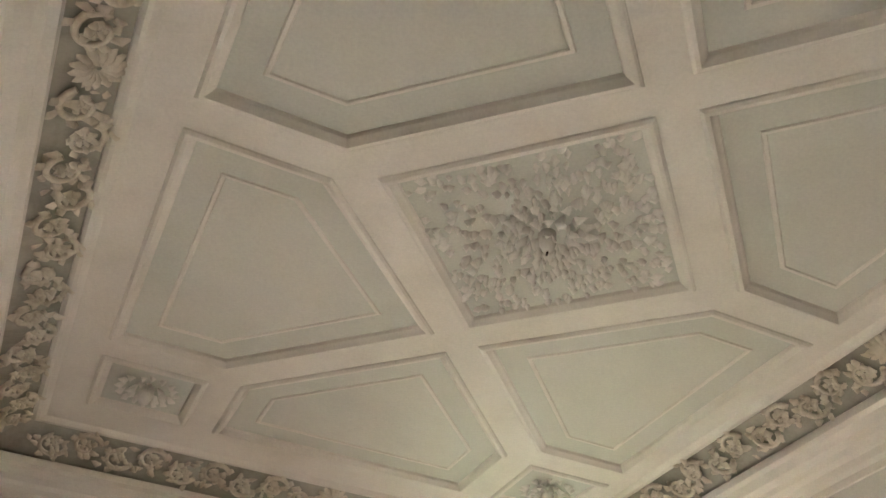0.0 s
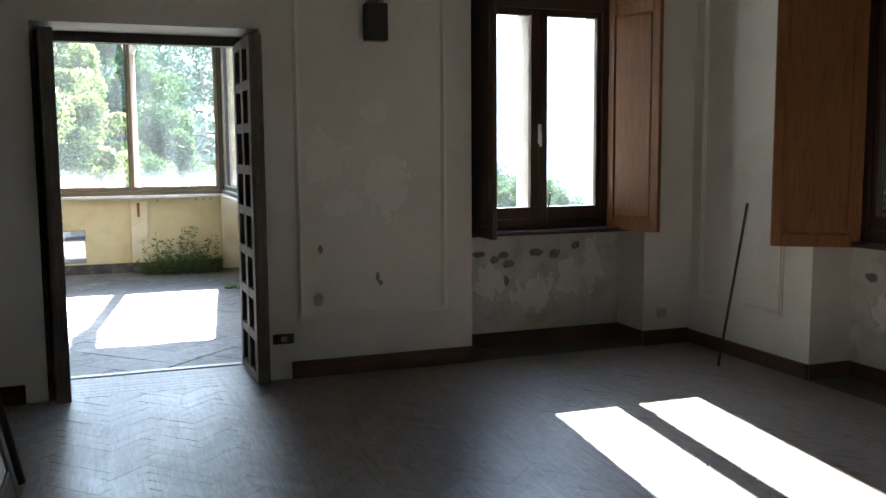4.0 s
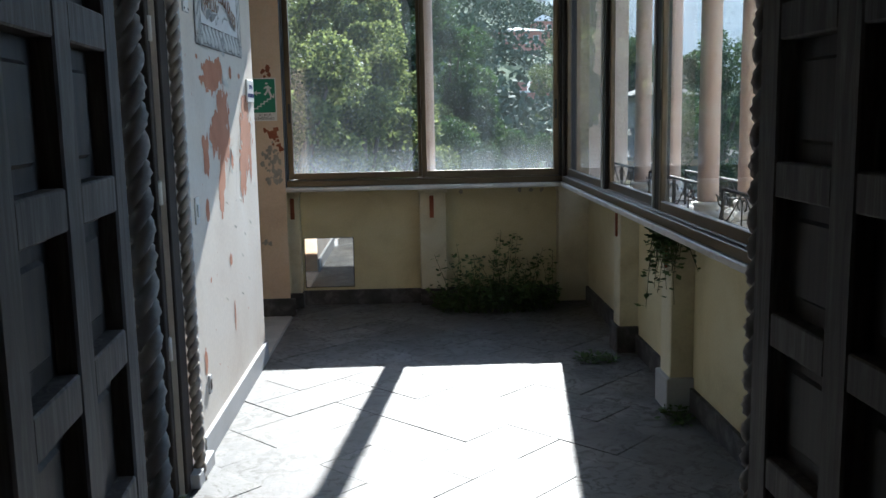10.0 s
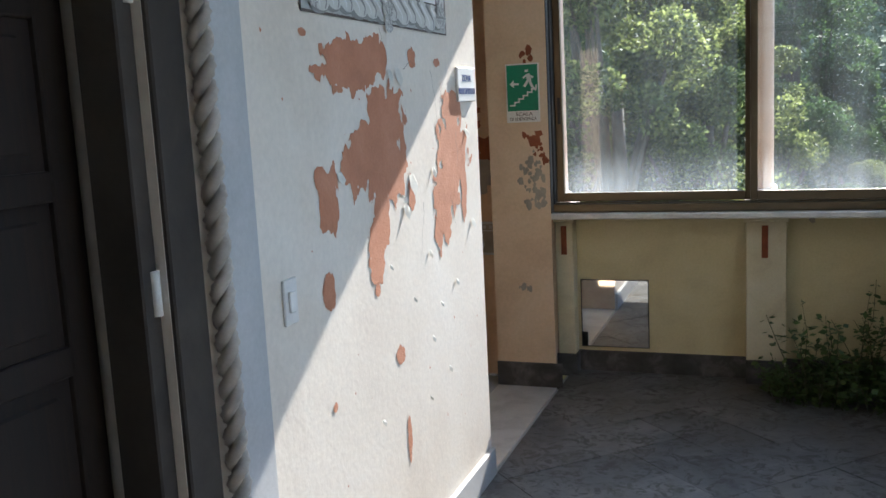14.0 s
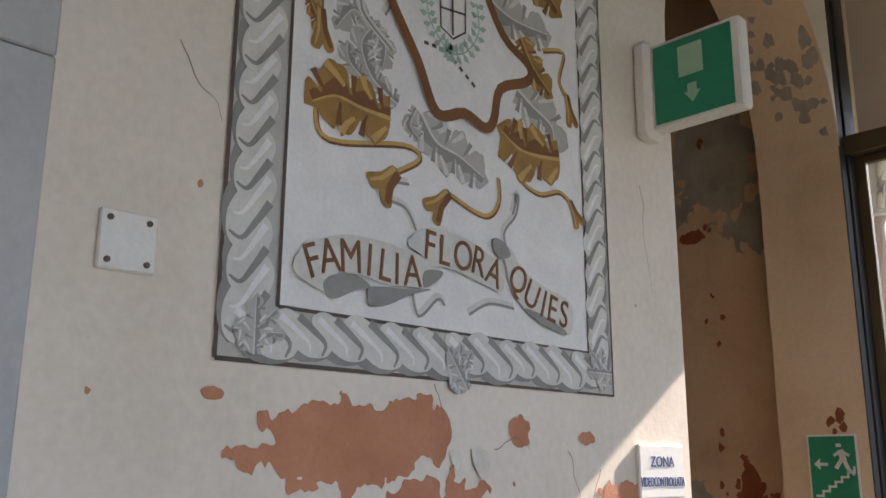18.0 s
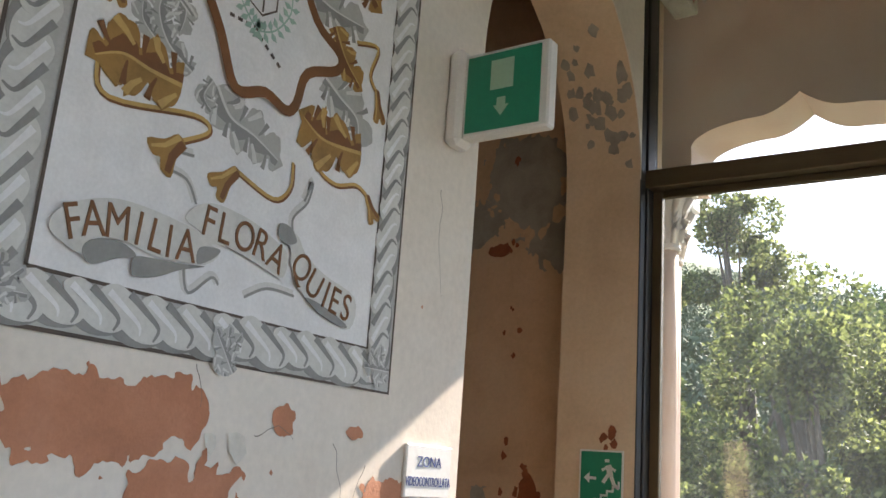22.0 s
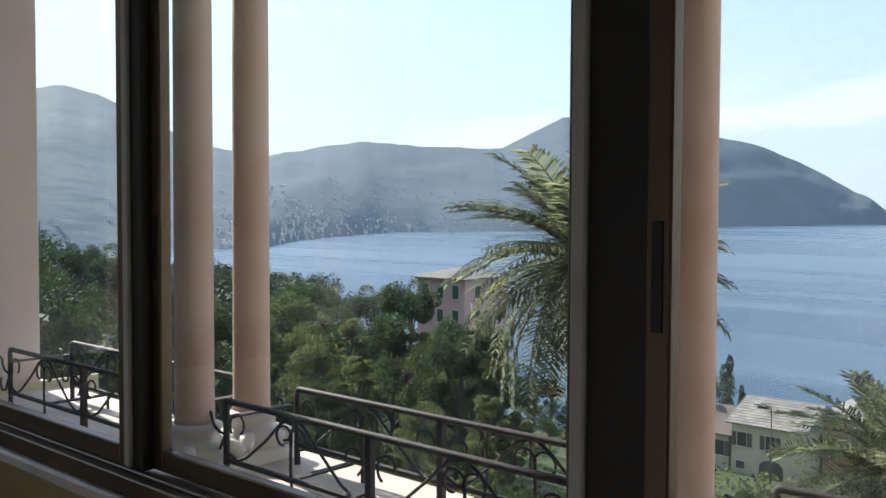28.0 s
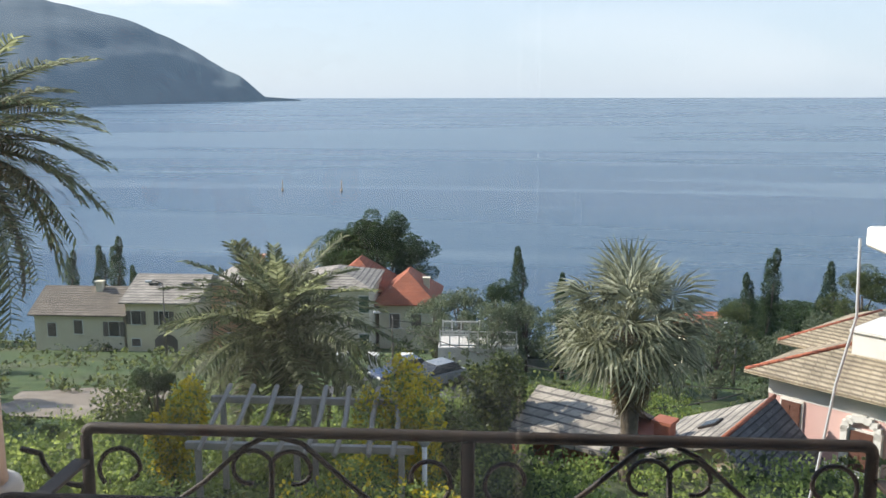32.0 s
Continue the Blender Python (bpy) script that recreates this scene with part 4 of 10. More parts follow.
# ---- the room: small things ----
lamp = thing("wall_lamp", "long wall lamp with dark end caps and glass rods", "wall lamp")
for z0, z1 in ((2.153, 2.388), (2.93, 3.165)):
    part("end_cap", B((1.717, 1.859, 5.52, YD, z0, z1), bevel=0.006), mottled("lamp_black", (0.025, 0.022, 0.022), (0.015, 0.014, 0.014), None, 6, 90, 0.45) if z0 < 2.3 else bpy.data.materials["lamp_black"], lamp, "black metal cap")
part("back_plate", B((1.738, 1.838, 5.585, YD, 2.388, 2.93)), PLASTIC_WHITE, lamp)
for x in (1.748, 1.788, 1.828):
    bm = bmesh.new()
    tube(bm, [(x, 5.555, 2.388), (x, 5.555, 2.93)], 0.013, 10)
    part("glass_rod", bm, mottled("lamp_glass", (0.45, 0.47, 0.48), (0.40, 0.42, 0.43), None, 9, 60, 0.2) if x < 1.76 else bpy.data.materials["lamp_glass"], lamp, "greyish glass rod")
out = thing("power_outlet", "black electric outlet on the wall above the skirting", "outlet")
part("plate", B((1.09, 1.225, 5.598, YD + 0.003, 0.235, 0.3), bevel=0.004), BLACK_SEAL, out)
part("socket", B((1.14, 1.178, 5.592, 5.598, 0.25, 0.285), bevel=0.003), STONE_TRIM, out, "grey socket insert")
bm = bmesh.new()
tube(bm, [(3.945, 4.87, 0.004), (4.07, 4.9, 0.55), (4.19, 4.925, 1.09)], 0.009, 8)
solid("wooden_stick", bm, DARK_WOOD, "thin dark stick leaning in the room corner", "stick")
bm = bmesh.new()
tube(bm, [(3.10, 5.76, 0.89), (3.155, 5.80, 1.15)], 0.006, 6)
solid("wooden_stick", bm, DARK_WOOD, "short dark rod leaning on the window sash", "stick")
so = thing("wall_socket", "pale socket plate low on the niche pier", "outlet")
part("plate", B((3.95, 4.04, 5.597, YD + 0.003, 0.2, 0.285), bevel=0.004), PLASTIC_WHITE, so)
part("socket", B((3.965, 4.025, 5.592, 5.597, 0.215, 0.27), bevel=0.003), STONE_TRIM, so)


# ---- lettering and painted shapes ----
def paint(name, c, dark=0.75):
    return mottled(name, c, tuple(v * dark for v in c), tuple(min(1, v * 1.1) for v in c), 14.0, 120, 0.75, 0.08, 0.001)


INK_BROWN, INK_OCHRE, INK_GREY = paint("brown_paint", (0.20, 0.085, 0.03)), paint("ochre_paint", (0.34, 0.19, 0.055), 0.55), paint("grey_paint", (0.40, 0.40, 0.385), 0.7)
INK_DARK, INK_FIELD, INK_GREEN = paint("dark_line_paint", (0.10, 0.075, 0.06)), paint("white_field_paint", (0.76, 0.765, 0.77), 0.93), paint("green_wash_paint", (0.34, 0.50, 0.43))
INK_LIGHT, INK_SHADE, INK_IRON = paint("light_grey_paint", (0.62, 0.62, 0.59), 0.85), paint("shade_grey_paint", (0.27, 0.27, 0.26)), paint("helmet_grey_paint", (0.22, 0.22, 0.22), 0.6)
INK_BLUE, INK_RED = paint("blue_letter", (0.05, 0.08, 0.25)), paint("crimson_paint", (0.30, 0.06, 0.06))
SIGN_GREEN = mottled("sign_green", (0.01, 0.23, 0.13), (0.01, 0.2, 0.11), None, 3, 60, 0.4, 0.03)
SIGN_WHITE = mottled("sign_white", (0.75, 0.75, 0.73), (0.70, 0.70, 0.68), None, 3, 60, 0.4, 0.03)


def lettering(text, size, depth=0.0006, fat=0.0):
    """A mesh of the text in the x, y plane, centred."""
    cu = bpy.data.curves.new("lettering", "FONT")
    cu.offset = fat
    cu.body, cu.size, cu.extrude, cu.align_x, cu.align_y = text, size, depth, "CENTER", "CENTER"
    ob = new("lettering", cu)
    bpy.context.view_layer.update()
    me = bpy.data.meshes.new_from_object(ob.evaluated_get(bpy.context.evaluated_depsgraph_get()))
    bpy.data.objects.remove(ob)
    return me


def letters(text, size, m, material, parent, fat=0.0):
    me = lettering(text, size, fat=fat)
    me.materials.clear()
    me.materials.append(material)
    ob = new("lettering", me)
    ob.parent = parent
    ob.matrix_basis = m
    return ob


ON_MURAL_WALL = Matrix(((0, 0, 1, 0), (1, 0, 0, 0), (0, 1, 0, 0), (0, 0, 0, 1)))   # text plane to the wall facing +x


def flat(bm, pts, lift, thick=0.0008):
    """A painted shape on the mural wall: pts of (y, z)."""
    prism(bm, pts, "x", VX + lift - thick, VX + lift)


def smooth_pts(pts, closed=True, sub=5):
    """Catmull-Rom points through pts."""
    out, n = [], len(pts)
    for i in range(n if closed else n - 1):
        p = [Vector(pts[(i + k) % n] if closed else pts[min(max(i + k, 0), n - 1)]) for k in (-1, 0, 1, 2)]
        for s in range(sub):
            t = s / sub
            out.append(tuple(0.5 * (2 * p[1] + (p[2] - p[0]) * t + (2 * p[0] - 5 * p[1] + 4 * p[2] - p[3]) * t * t + (3 * p[1] - p[0] - 3 * p[2] + p[3]) * t ** 3)))
    if not closed:
        out.append(tuple(pts[-1]))
    return out


def ribbon(bm, pts, w, lift, w2=None):
    """A painted stroke of width w along pts of (y, z)."""
    pts = [Vector(p) for p in pts]
    left, right = [], []
    for i, p in enumerate(pts):
        d = (pts[min(i + 1, len(pts) - 1)] - pts[max(i - 1, 0)]).normalized()
        nrm = Vector((-d.y, d.x)) * (w if w2 is None else w + (w2 - w) * i / (len(pts) - 1)) / 2
        left.append(p + nrm)
        right.append(p - nrm)
    for i in range(len(pts) - 1):
        q = [bm.verts.new((VX + lift, *v)) for v in (left[i], left[i + 1], right[i + 1], right[i])]
        bm.faces.new(q)


LIFT = itertools.count()


def leaf_shape(bm, pts, lift):
    bm.faces.new([bm.verts.new((VX + lift, *p)) for p in pts])


def painted_leaf(name, paints, pts, width, lift):
    """A curled, lobed acanthus leaf painted along pts: one ragged outline with a dark side, furrows between the lobes and lit lobe edges."""
    body, shade, light = paints
    sp = [Vector(p) for p in (smooth_pts(pts, False, 10) if len(pts) > 2 else [Vector(pts[0]).lerp(Vector(pts[1]), i / 20) for i in range(21)])]
    n = len(sp) - 1
    length = sum((b - a).length for a, b in zip(sp, sp[1:]))
    lobes = max(2, min(5, round(length / (0.30 * width + 0.016))))

    def at(t, off):
        t = min(max(t, 0.0), 1.0) * n
        k = min(int(t), n - 1)
        p = sp[k].lerp(sp[k + 1], t - k)
        d = (sp[min(k + 2, n)] - sp[max(k - 1, 0)]).normalized()
        return p + Vector((-d.y, d.x)) * off

    def half(t, side):
        u = (t * lobes + (0.5 if side < 0 else 0.0)) % 1.0
        bulge = math.sin(math.pi * min(1.0, u * 1.12)) ** 0.55 if u < 0.89 else 0.12
        notch = 1 - 0.16 * (0.5 + 0.5 * math.cos(6 * math.pi * u))
        env = math.sin(math.pi * (0.14 + 0.76 * t)) ** 0.6
        return 0.5 * width * env * (0.34 + 0.66 * bulge * notch)
    z = lift + 1.25e-5 * next(LIFT)
    m = lobes * 12
    sides = {}
    for side in (1, -1):
        sides[side] = [at(i / m + 0.055 * half(i / m, side) / width, side * half(i / m, side)) for i in range(m + 1)]
    tip = at(1.0, 0.0) + (at(1.0, 0.0) - at(0.94, 0.0)).normalized() * width * 0.14
    bm, bs, bh = bmesh.new(), bmesh.new(), bmesh.new()
    leaf_shape(bm, [tuple(p) for p in sides[1] + [tip] + sides[-1][::-1]], z)
    # the side turned from the light, between the rib and the middle of the lobes
    rib = [at(i / m, 0.0) for i in range(m + 1)]
    inner = [at(i / m, -0.5 * half(i / m, -1)) for i in range(m + 1)]
    for i in range(m):
        bs.faces.new([bs.verts.new((VX + z + 4e-6, *p)) for p in (rib[i], rib[i + 1], inner[i + 1], inner[i])])
    for k in range(lobes):
        for side in (1, -1):
            t0 = (k + (0.92 if side > 0 else 0.42)) / lobes
            if t0 > 0.96:
                continue
            ribbon(bs, [at(t0 - 0.10 / lobes, side * 0.06 * width), at(t0, side * 0.2 * width), at(t0 + 0.05 / lobes, side * 0.36 * width)], width * 0.03, z + 6e-6, width * 0.10)
            t1 = (k + (0.45 if side > 0 else 0.95)) / lobes
            if t1 < 0.95:
                h = half(t1, side)
                ribbon(bh, [at(t1 - 0.25 / lobes, side * h * 0.35), at(t1 - 0.02 / lobes, side * h * 0.6), at(t1 + 0.18 / lobes, side * h * 0.9)], width * 0.05, z + 8e-6, width * 0.11)
    ribbon(bh, rib, width * 0.06, z + 1e-5, width * 0.02)
    leaf = part(name, bm, body, mural)
    part("shading", bs, shade, leaf)
    part("highlight", bh, light, leaf)


def bell(name, paints, a, b, width, lift):
    """A painted bell-shaped flower on a stem's end, opening from a to b."""
    a, b = Vector(a), Vector(b)
    d, n = b - a, Vector((-(b - a).y, (b - a).x)).normalized() * width
    z = lift + 1.25e-5 * next(LIFT)
    bm = bmesh.new()
    leaf_shape(bm, smooth_pts([tuple(v) for v in (a - n * 0.2, a + d * 0.5 - n * 0.32, b - n * 0.62, b + d * 0.12 - n * 0.2, b - d * 0.05, b + d * 0.15 + n * 0.25, b + n * 0.6, a + d * 0.5 + n * 0.3, a + n * 0.2)], True, 3), z)
    leaf = part(name, bm, paints[0], mural)
    bm = bmesh.new()
    ribbon(bm, [a + n * 0.1, a + d * 0.6 + n * 0.18, b + n * 0.42], width * 0.3, z + 8e-6, width * 0.2)
    part("shading", bm, paints[1], leaf)
    bm = bmesh.new()
    ribbon(bm, [a - n * 0.1, a + d * 0.6 - n * 0.18, b - n * 0.4], width * 0.18, z + 1e-5, width * 0.08)
    part("highlight", bm, paints[2], leaf)


# ---- the mural ----
mural = thing("mural", "painted coat of arms with acanthus leaves in a rope border", "wall painting")
Y0, Y1, Z0 = 8.585, 9.64, 1.79
top = [(9.635, 3.02), (9.60, 3.12), (9.50, 3.27), (9.38, 3.38), (9.33, 3.47), (9.31, 3.62), (9.112, 3.8), (8.915, 3.62), (8.895, 3.47), (8.845, 3.38), (8.725, 3.27), (8.625, 3.12), (8.59, 3.02)]
outer = [(8.567, Z0), (Y1, Z0)] + top[:-2] + [(8.608, 3.12), (8.572, 3.02)]
bm = bmesh.new()
flat(bm, outer, 0.002)
part("border_ground", bm, paint("border_grey_paint", (0.46, 0.46, 0.44), 0.8), mural, "grey painted border")
inner = inset_poly([(Y0, Z0), (Y1, Z0)] + top, 0.095)
bm = bmesh.new()
flat(bm, inner, 0.0032)
part("field", bm, INK_FIELD, mural, "bluish white painted field")
bm = bmesh.new()
ribbon(bm, inner + inner[:1], 0.007, 0.0045)
ribbon(bm, outer + outer[:1], 0.008, 0.0036)
part("border_line", bm, INK_DARK, mural, "dark brown drawn line")
mid_line = inset_poly(outer, 0.054)
loop = [Vector(p) for p in mid_line] + [Vector(mid_line[0])]
rr = random.Random(12)
for a, b in zip(loop, loop[1:]):
    n = max(1, round((b - a).length / 0.078))
    d = (b - a).normalized()
    s = Vector((-d.y, d.x))
    for i in range(n):
        c = a + (b - a) * (i + 0.5) / n + s * rr.gauss(0, 0.002)
        g = rr.uniform(0.88, 1.12)
        z = 1e-5 * (next(LIFT) % 60)

        def at(u, v):
            return tuple(c + d * u * 0.08 * g + s * v * 0.038 * g)
        b1, b2, b3, b4 = (bmesh.new() for _ in range(4))
        # cast shade on the outer side, the bulging strand, then the dark furrow and the lit crest along it
        flat(b2, smooth_pts([at(-0.55, -0.9), at(-0.1, -1.35), at(0.5, -1.2), at(0.75, -0.6), at(0.2, -0.3)], True, 3), 0.0038 + z)
        flat(b1, smooth_pts([at(-0.95, 0.75), at(-0.6, 1.15), at(-0.15, 0.8), at(0.35, 0.1), at(0.75, -0.5), at(0.55, -1.05), at(0.05, -1.1), at(-0.4, -0.6), at(-0.8, 0.1)], True, 3), 0.0048 + z)
        ribbon(b4, smooth_pts([at(-0.25, 0.85), at(0.2, 0.2), at(0.55, -0.4), at(0.45, -1.0)], False, 4), 0.016, 0.0057 + z, 0.004)
        ribbon(b3, smooth_pts([at(-0.75, 0.75), at(-0.35, 0.2), at(0.05, -0.4), at(0.1, -0.85)], False, 4), 0.014, 0.0058 + z, 0.003)
        strand = part("rope_strand", b1, INK_LIGHT, mural)
        part("cast_shade", b2, INK_SHADE, strand)
        part("lit_crest", b3, INK_FIELD, strand)
        part("furrow", b4, INK_SHADE, strand)

shield = [(8.842, 2.707), (8.932, 2.703), (9.024, 2.766), (9.176, 2.799), (9.203, 2.79), (9.181, 2.709), (9.252, 2.585), (9.34, 2.539), (9.335, 2.496), (9.242, 2.449), (9.219, 2.369),
          (9.19, 2.342), (9.126, 2.358), (9.045, 2.335), (8.988, 2.436), (8.915, 2.542), (8.9, 2.593), (8.952, 2.591), (8.958, 2.634), (8.868, 2.652)]
rim = smooth_pts(shield, True, 4)
bm = bmesh.new()
flat(bm, rim, 0.0095)
part("shield_field", bm, INK_FIELD, mural)
bm = bmesh.new()
ribbon(bm, rim + rim[:1], 0.024, 0.0106)
part("shield_rim", bm, INK_BROWN, mural, "brown painted shield rim")
OCHRES = (INK_OCHRE, INK_BROWN, paint("light_ochre_paint", (0.52, 0.34, 0.12)))
GREYS = (paint("leaf_grey_paint", (0.43, 0.43, 0.41), 0.8), INK_SHADE, paint("pale_leaf_paint", (0.62, 0.62, 0.60), 0.9))
OCHRE_LEAVES = (
    (((8.81, 2.522), (8.757, 2.576), (8.703, 2.648)), 0.12),
    (((8.718, 2.471), (8.738, 2.437), (8.755, 2.396)), 0.047),
    (((8.922, 2.289), (8.85, 2.29), (8.787, 2.296), (8.734, 2.271)), 0.156),
    (((9.455, 2.335), (9.325, 2.323), (9.252, 2.351)), 0.163),
    (((9.415, 2.875), (9.399, 2.792), (9.466, 2.73)), 0.163),
    (((9.322, 2.604), (9.365, 2.543), (9.427, 2.495)), 0.098),
    (((9.32, 3.151), (9.356, 3.07), (9.355, 2.969)), 0.159),
    (((9.246, 3.193), (9.259, 3.117)), 0.052),
    (((9.432, 2.983), (9.47, 2.933)), 0.056),
)
GREY_LEAVES_LOW = (
    (((8.94, 2.325), (8.874, 2.361), (8.846, 2.424), (8.882, 2.481)), 0.077),
    (((8.861, 2.463), (8.824, 2.488), (8.784, 2.437)), 0.068),
    (((8.851, 2.352), (8.817, 2.377), (8.81, 2.411)), 0.059),
    (((8.882, 2.467), (8.906, 2.437), (8.9, 2.39)), 0.06),
    (((9.006, 2.325), (9.049, 2.275), (9.117, 2.259), (9.191, 2.23)), 0.127),
    (((8.993, 2.33), (8.976, 2.291), (8.999, 2.268)), 0.049),
    (((9.307, 2.471), (9.36, 2.444), (9.429, 2.412), (9.439, 2.349)), 0.141),
)
GREY_LEAVES_SIDE = (
    (((9.177, 2.749), (9.201, 2.678), (9.288, 2.643), (9.42, 2.648)), 0.145),
    (((9.171, 2.828), (9.251, 2.828), (9.358, 2.895), (9.432, 2.903)), 0.126),
    (((9.217, 2.802), (9.27, 2.775), (9.31, 2.825)), 0.092),
    (((8.851, 2.637), (8.896, 2.615), (8.918, 2.648)), 0.053),
    (((8.893, 2.723), (8.812, 2.737), (8.742, 2.738), (8.691, 2.744)), 0.117),
    (((8.855, 2.684), (8.773, 2.69), (8.698, 2.652)), 0.067),
)
GREY_LEAVES_TOP = (
    (((8.967, 2.822), (8.874, 2.824), (8.82, 2.874), (8.8, 2.979)), 0.134),
    (((8.881, 2.842), (8.91, 2.916), (8.879, 2.996)), 0.096),
    (((8.819, 2.882), (8.777, 2.907), (8.743, 2.936)), 0.07),
    (((9.125, 2.815), (9.183, 2.943), (9.16, 3.084)), 0.155),
    (((9.206, 2.928), (9.279, 3.027), (9.235, 3.093)), 0.116),
    (((9.142, 2.817), (9.251, 2.89), (9.336, 2.954)), 0.093),
    (((9.077, 2.847), (9.057, 2.92), (9.088, 3.032)), 0.059),
)
for pts, w in GREY_LEAVES_TOP + GREY_LEAVES_SIDE + GREY_LEAVES_LOW:
    painted_leaf("grey_leaf", GREYS, pts, w, 0.0034)
for pts in ([(8.99, 2.08), (8.96, 2.12), (8.90, 2.13), (8.91, 2.16), (8.97, 2.17)], [(9.27, 2.06), (9.25, 2.12), (9.29, 2.17), (9.30, 2.22), (9.28, 2.17)], [(8.98, 1.96), (9.0, 1.91), (9.05, 1.95), (9.07, 1.94)], [(9.14, 1.93), (9.2, 1.96), (9.28, 1.96)],
            [(8.92, 2.44), (8.84, 2.50), (8.86, 2.57), (8.92, 2.56), (8.90, 2.51)]):
    bm, bs = bmesh.new(), bmesh.new()
    pp = smooth_pts(pts, False)
    ribbon(bm, pp, 0.017, 0.0034 + 1.25e-5 * next(LIFT))
    ribbon(bs, [(u + 0.004, v - 0.004) for u, v in pp], 0.006, 0.0034 + 1.25e-5 * next(LIFT))
    part("shading", bs, INK_SHADE, part("grey_tendril", bm, GREYS[2], mural))
for pts in ([(8.755, 2.33), (8.74, 2.262), (8.774, 2.208), (8.96, 2.245), (9.0, 2.225), (8.94, 2.185)], [(9.235, 2.24), (9.235, 2.183), (9.19, 2.145), (9.083, 2.172)], [(9.30, 2.29), (9.32, 2.25), (9.38, 2.235), (9.45, 2.255), (9.50, 2.235)],
            [(8.78, 2.53), (8.745, 2.50), (8.745, 2.45)], [(9.40, 2.60), (9.48, 2.62), (9.46, 2.54), (9.5, 2.5)], [(9.19, 2.96), (9.24, 3.1), (9.20, 3.22), (9.27, 3.25), (9.30, 3.15)]):
    bm, bs = bmesh.new(), bmesh.new()
    pp = smooth_pts(pts, False)
    z = 0.0042 + 1.25e-5 * next(LIFT)
    ribbon(bs, [(u + 0.002, v - 0.003) for u, v in pp], 0.012, z)
    ribbon(bm, pp, 0.008, z + 1e-5)
    part("shading", bs, INK_BROWN, part("ochre_stem", bm, OCHRES[2], mural))
for pts, w in OCHRE_LEAVES:
    painted_leaf("ochre_leaf", OCHRES, pts, w, 0.0042)
# leaf clasps at the corners and the middle of the rope border
for cy, cz, turns in ((Y0 + 0.05, Z0 + 0.05, (0, 45, 90)), (Y1 - 0.05, Z0 + 0.05, (90, 135, 180)), ((Y0 + Y1) / 2, Z0 + 0.015, (55, 90, 125))):
    for w in turns:
        c, d = math.cos(radians(w)), math.sin(radians(w))
        painted_leaf("border_leaf", GREYS, [(cy - 0.04 * c, cz - 0.04 * d), (cy + 0.055 * c, cz + 0.055 * d)], 0.05, 0.0072)
for a, b, w in (((8.94, 2.185), (8.895, 2.135), 0.07), ((9.083, 2.172), (9.035, 2.12), 0.055), ((9.49, 2.24), (9.525, 2.19), 0.04), ((8.745, 2.46), (8.752, 2.385), 0.045), ((8.70, 3.05), (8.74, 2.99), 0.05), ((9.49, 2.51), (9.51, 2.44), 0.04)):
    bell("ochre_flower", OCHRES, a, b, w, 0.0042)
bm = bmesh.new()
flat(bm, smooth_pts([(8.928, 2.721), (8.968, 2.774), (8.969, 2.897), (8.99, 2.97), (9.03, 2.99), (9.077, 3.0), (9.069, 2.909), (9.09, 2.838), (9.121, 2.805), (9.114, 2.778), (9.024, 2.765)], True, 4), 0.012)
hm = part("helmet", bm, INK_IRON, mural, "dark grey painted helmet")
bm = bmesh.new()
ribbon(bm, smooth_pts([(8.968, 2.79), (9.03, 2.80), (9.10, 2.815)], False), 0.028, 0.0125)
part("helmet_band", bm, GREYS[0], hm, "light band round the helmet")
bm = bmesh.new()
ribbon(bm, smooth_pts([(8.99, 2.83), (8.995, 2.89), (9.01, 2.96)], False), 0.022, 0.0124, 0.008)
part("highlight", bm, GREYS[0], hm)
bm = bmesh.new()
ribbon(bm, smooth_pts([(8.985, 2.935), (9.03, 2.95), (9.072, 2.945)], False), 0.01, 0.0126)
part("visor_line", bm, INK_SHADE, hm)
bm = bmesh.new()
flat(bm, smooth_pts([(9.0, 3.36), (8.95, 3.24), (8.971, 3.09), (9.022, 3.044), (9.077, 3.03), (9.109, 2.992), (9.14, 2.944), (9.158, 2.966), (9.152, 3.03), (9.18, 3.112), (9.2, 3.25), (9.12, 3.38)], True, 4), 0.012)
part("crest_animal", bm, INK_OCHRE, mural, "ochre painted heraldic animal")
# small arms on the shield
bm = bmesh.new()
for pts in ([(9.051, 2.615), (9.128, 2.627), (9.128, 2.545), (9.09, 2.517), (9.053, 2.533), (9.051, 2.615)], [(9.088, 2.62), (9.09, 2.525)], [(9.052, 2.578), (9.128, 2.588)]):
    ribbon(bm, pts, 0.005, 0.0114)
for k in range(6):
    flat(bm, [(9.05 + k * 0.0135, 2.628 + k * 0.002), (9.059 + k * 0.0135, 2.629 + k * 0.002), (9.059 + k * 0.0135, 2.65 + k * 0.002), (9.05 + k * 0.0135, 2.648 + k * 0.002)], 0.0114)
ribbon(bm, [(9.05, 2.624), (9.13, 2.637)], 0.009, 0.0114)
for k in range(4):
    ribbon(bm, [(9.005 + k * 0.022, 2.480 + k * 0.001), (9.018 + k * 0.022, 2.481)], 0.008, 0.0114)
    ribbon(bm, [(9.09 + k * 0.019, 2.47 - k * 0.012), (9.10 + k * 0.019, 2.463 - k * 0.012)], 0.008, 0.0114)
part("small_shield", bm, INK_DARK, mural, "drawn cross arms under a mural crown")
bm = bmesh.new()
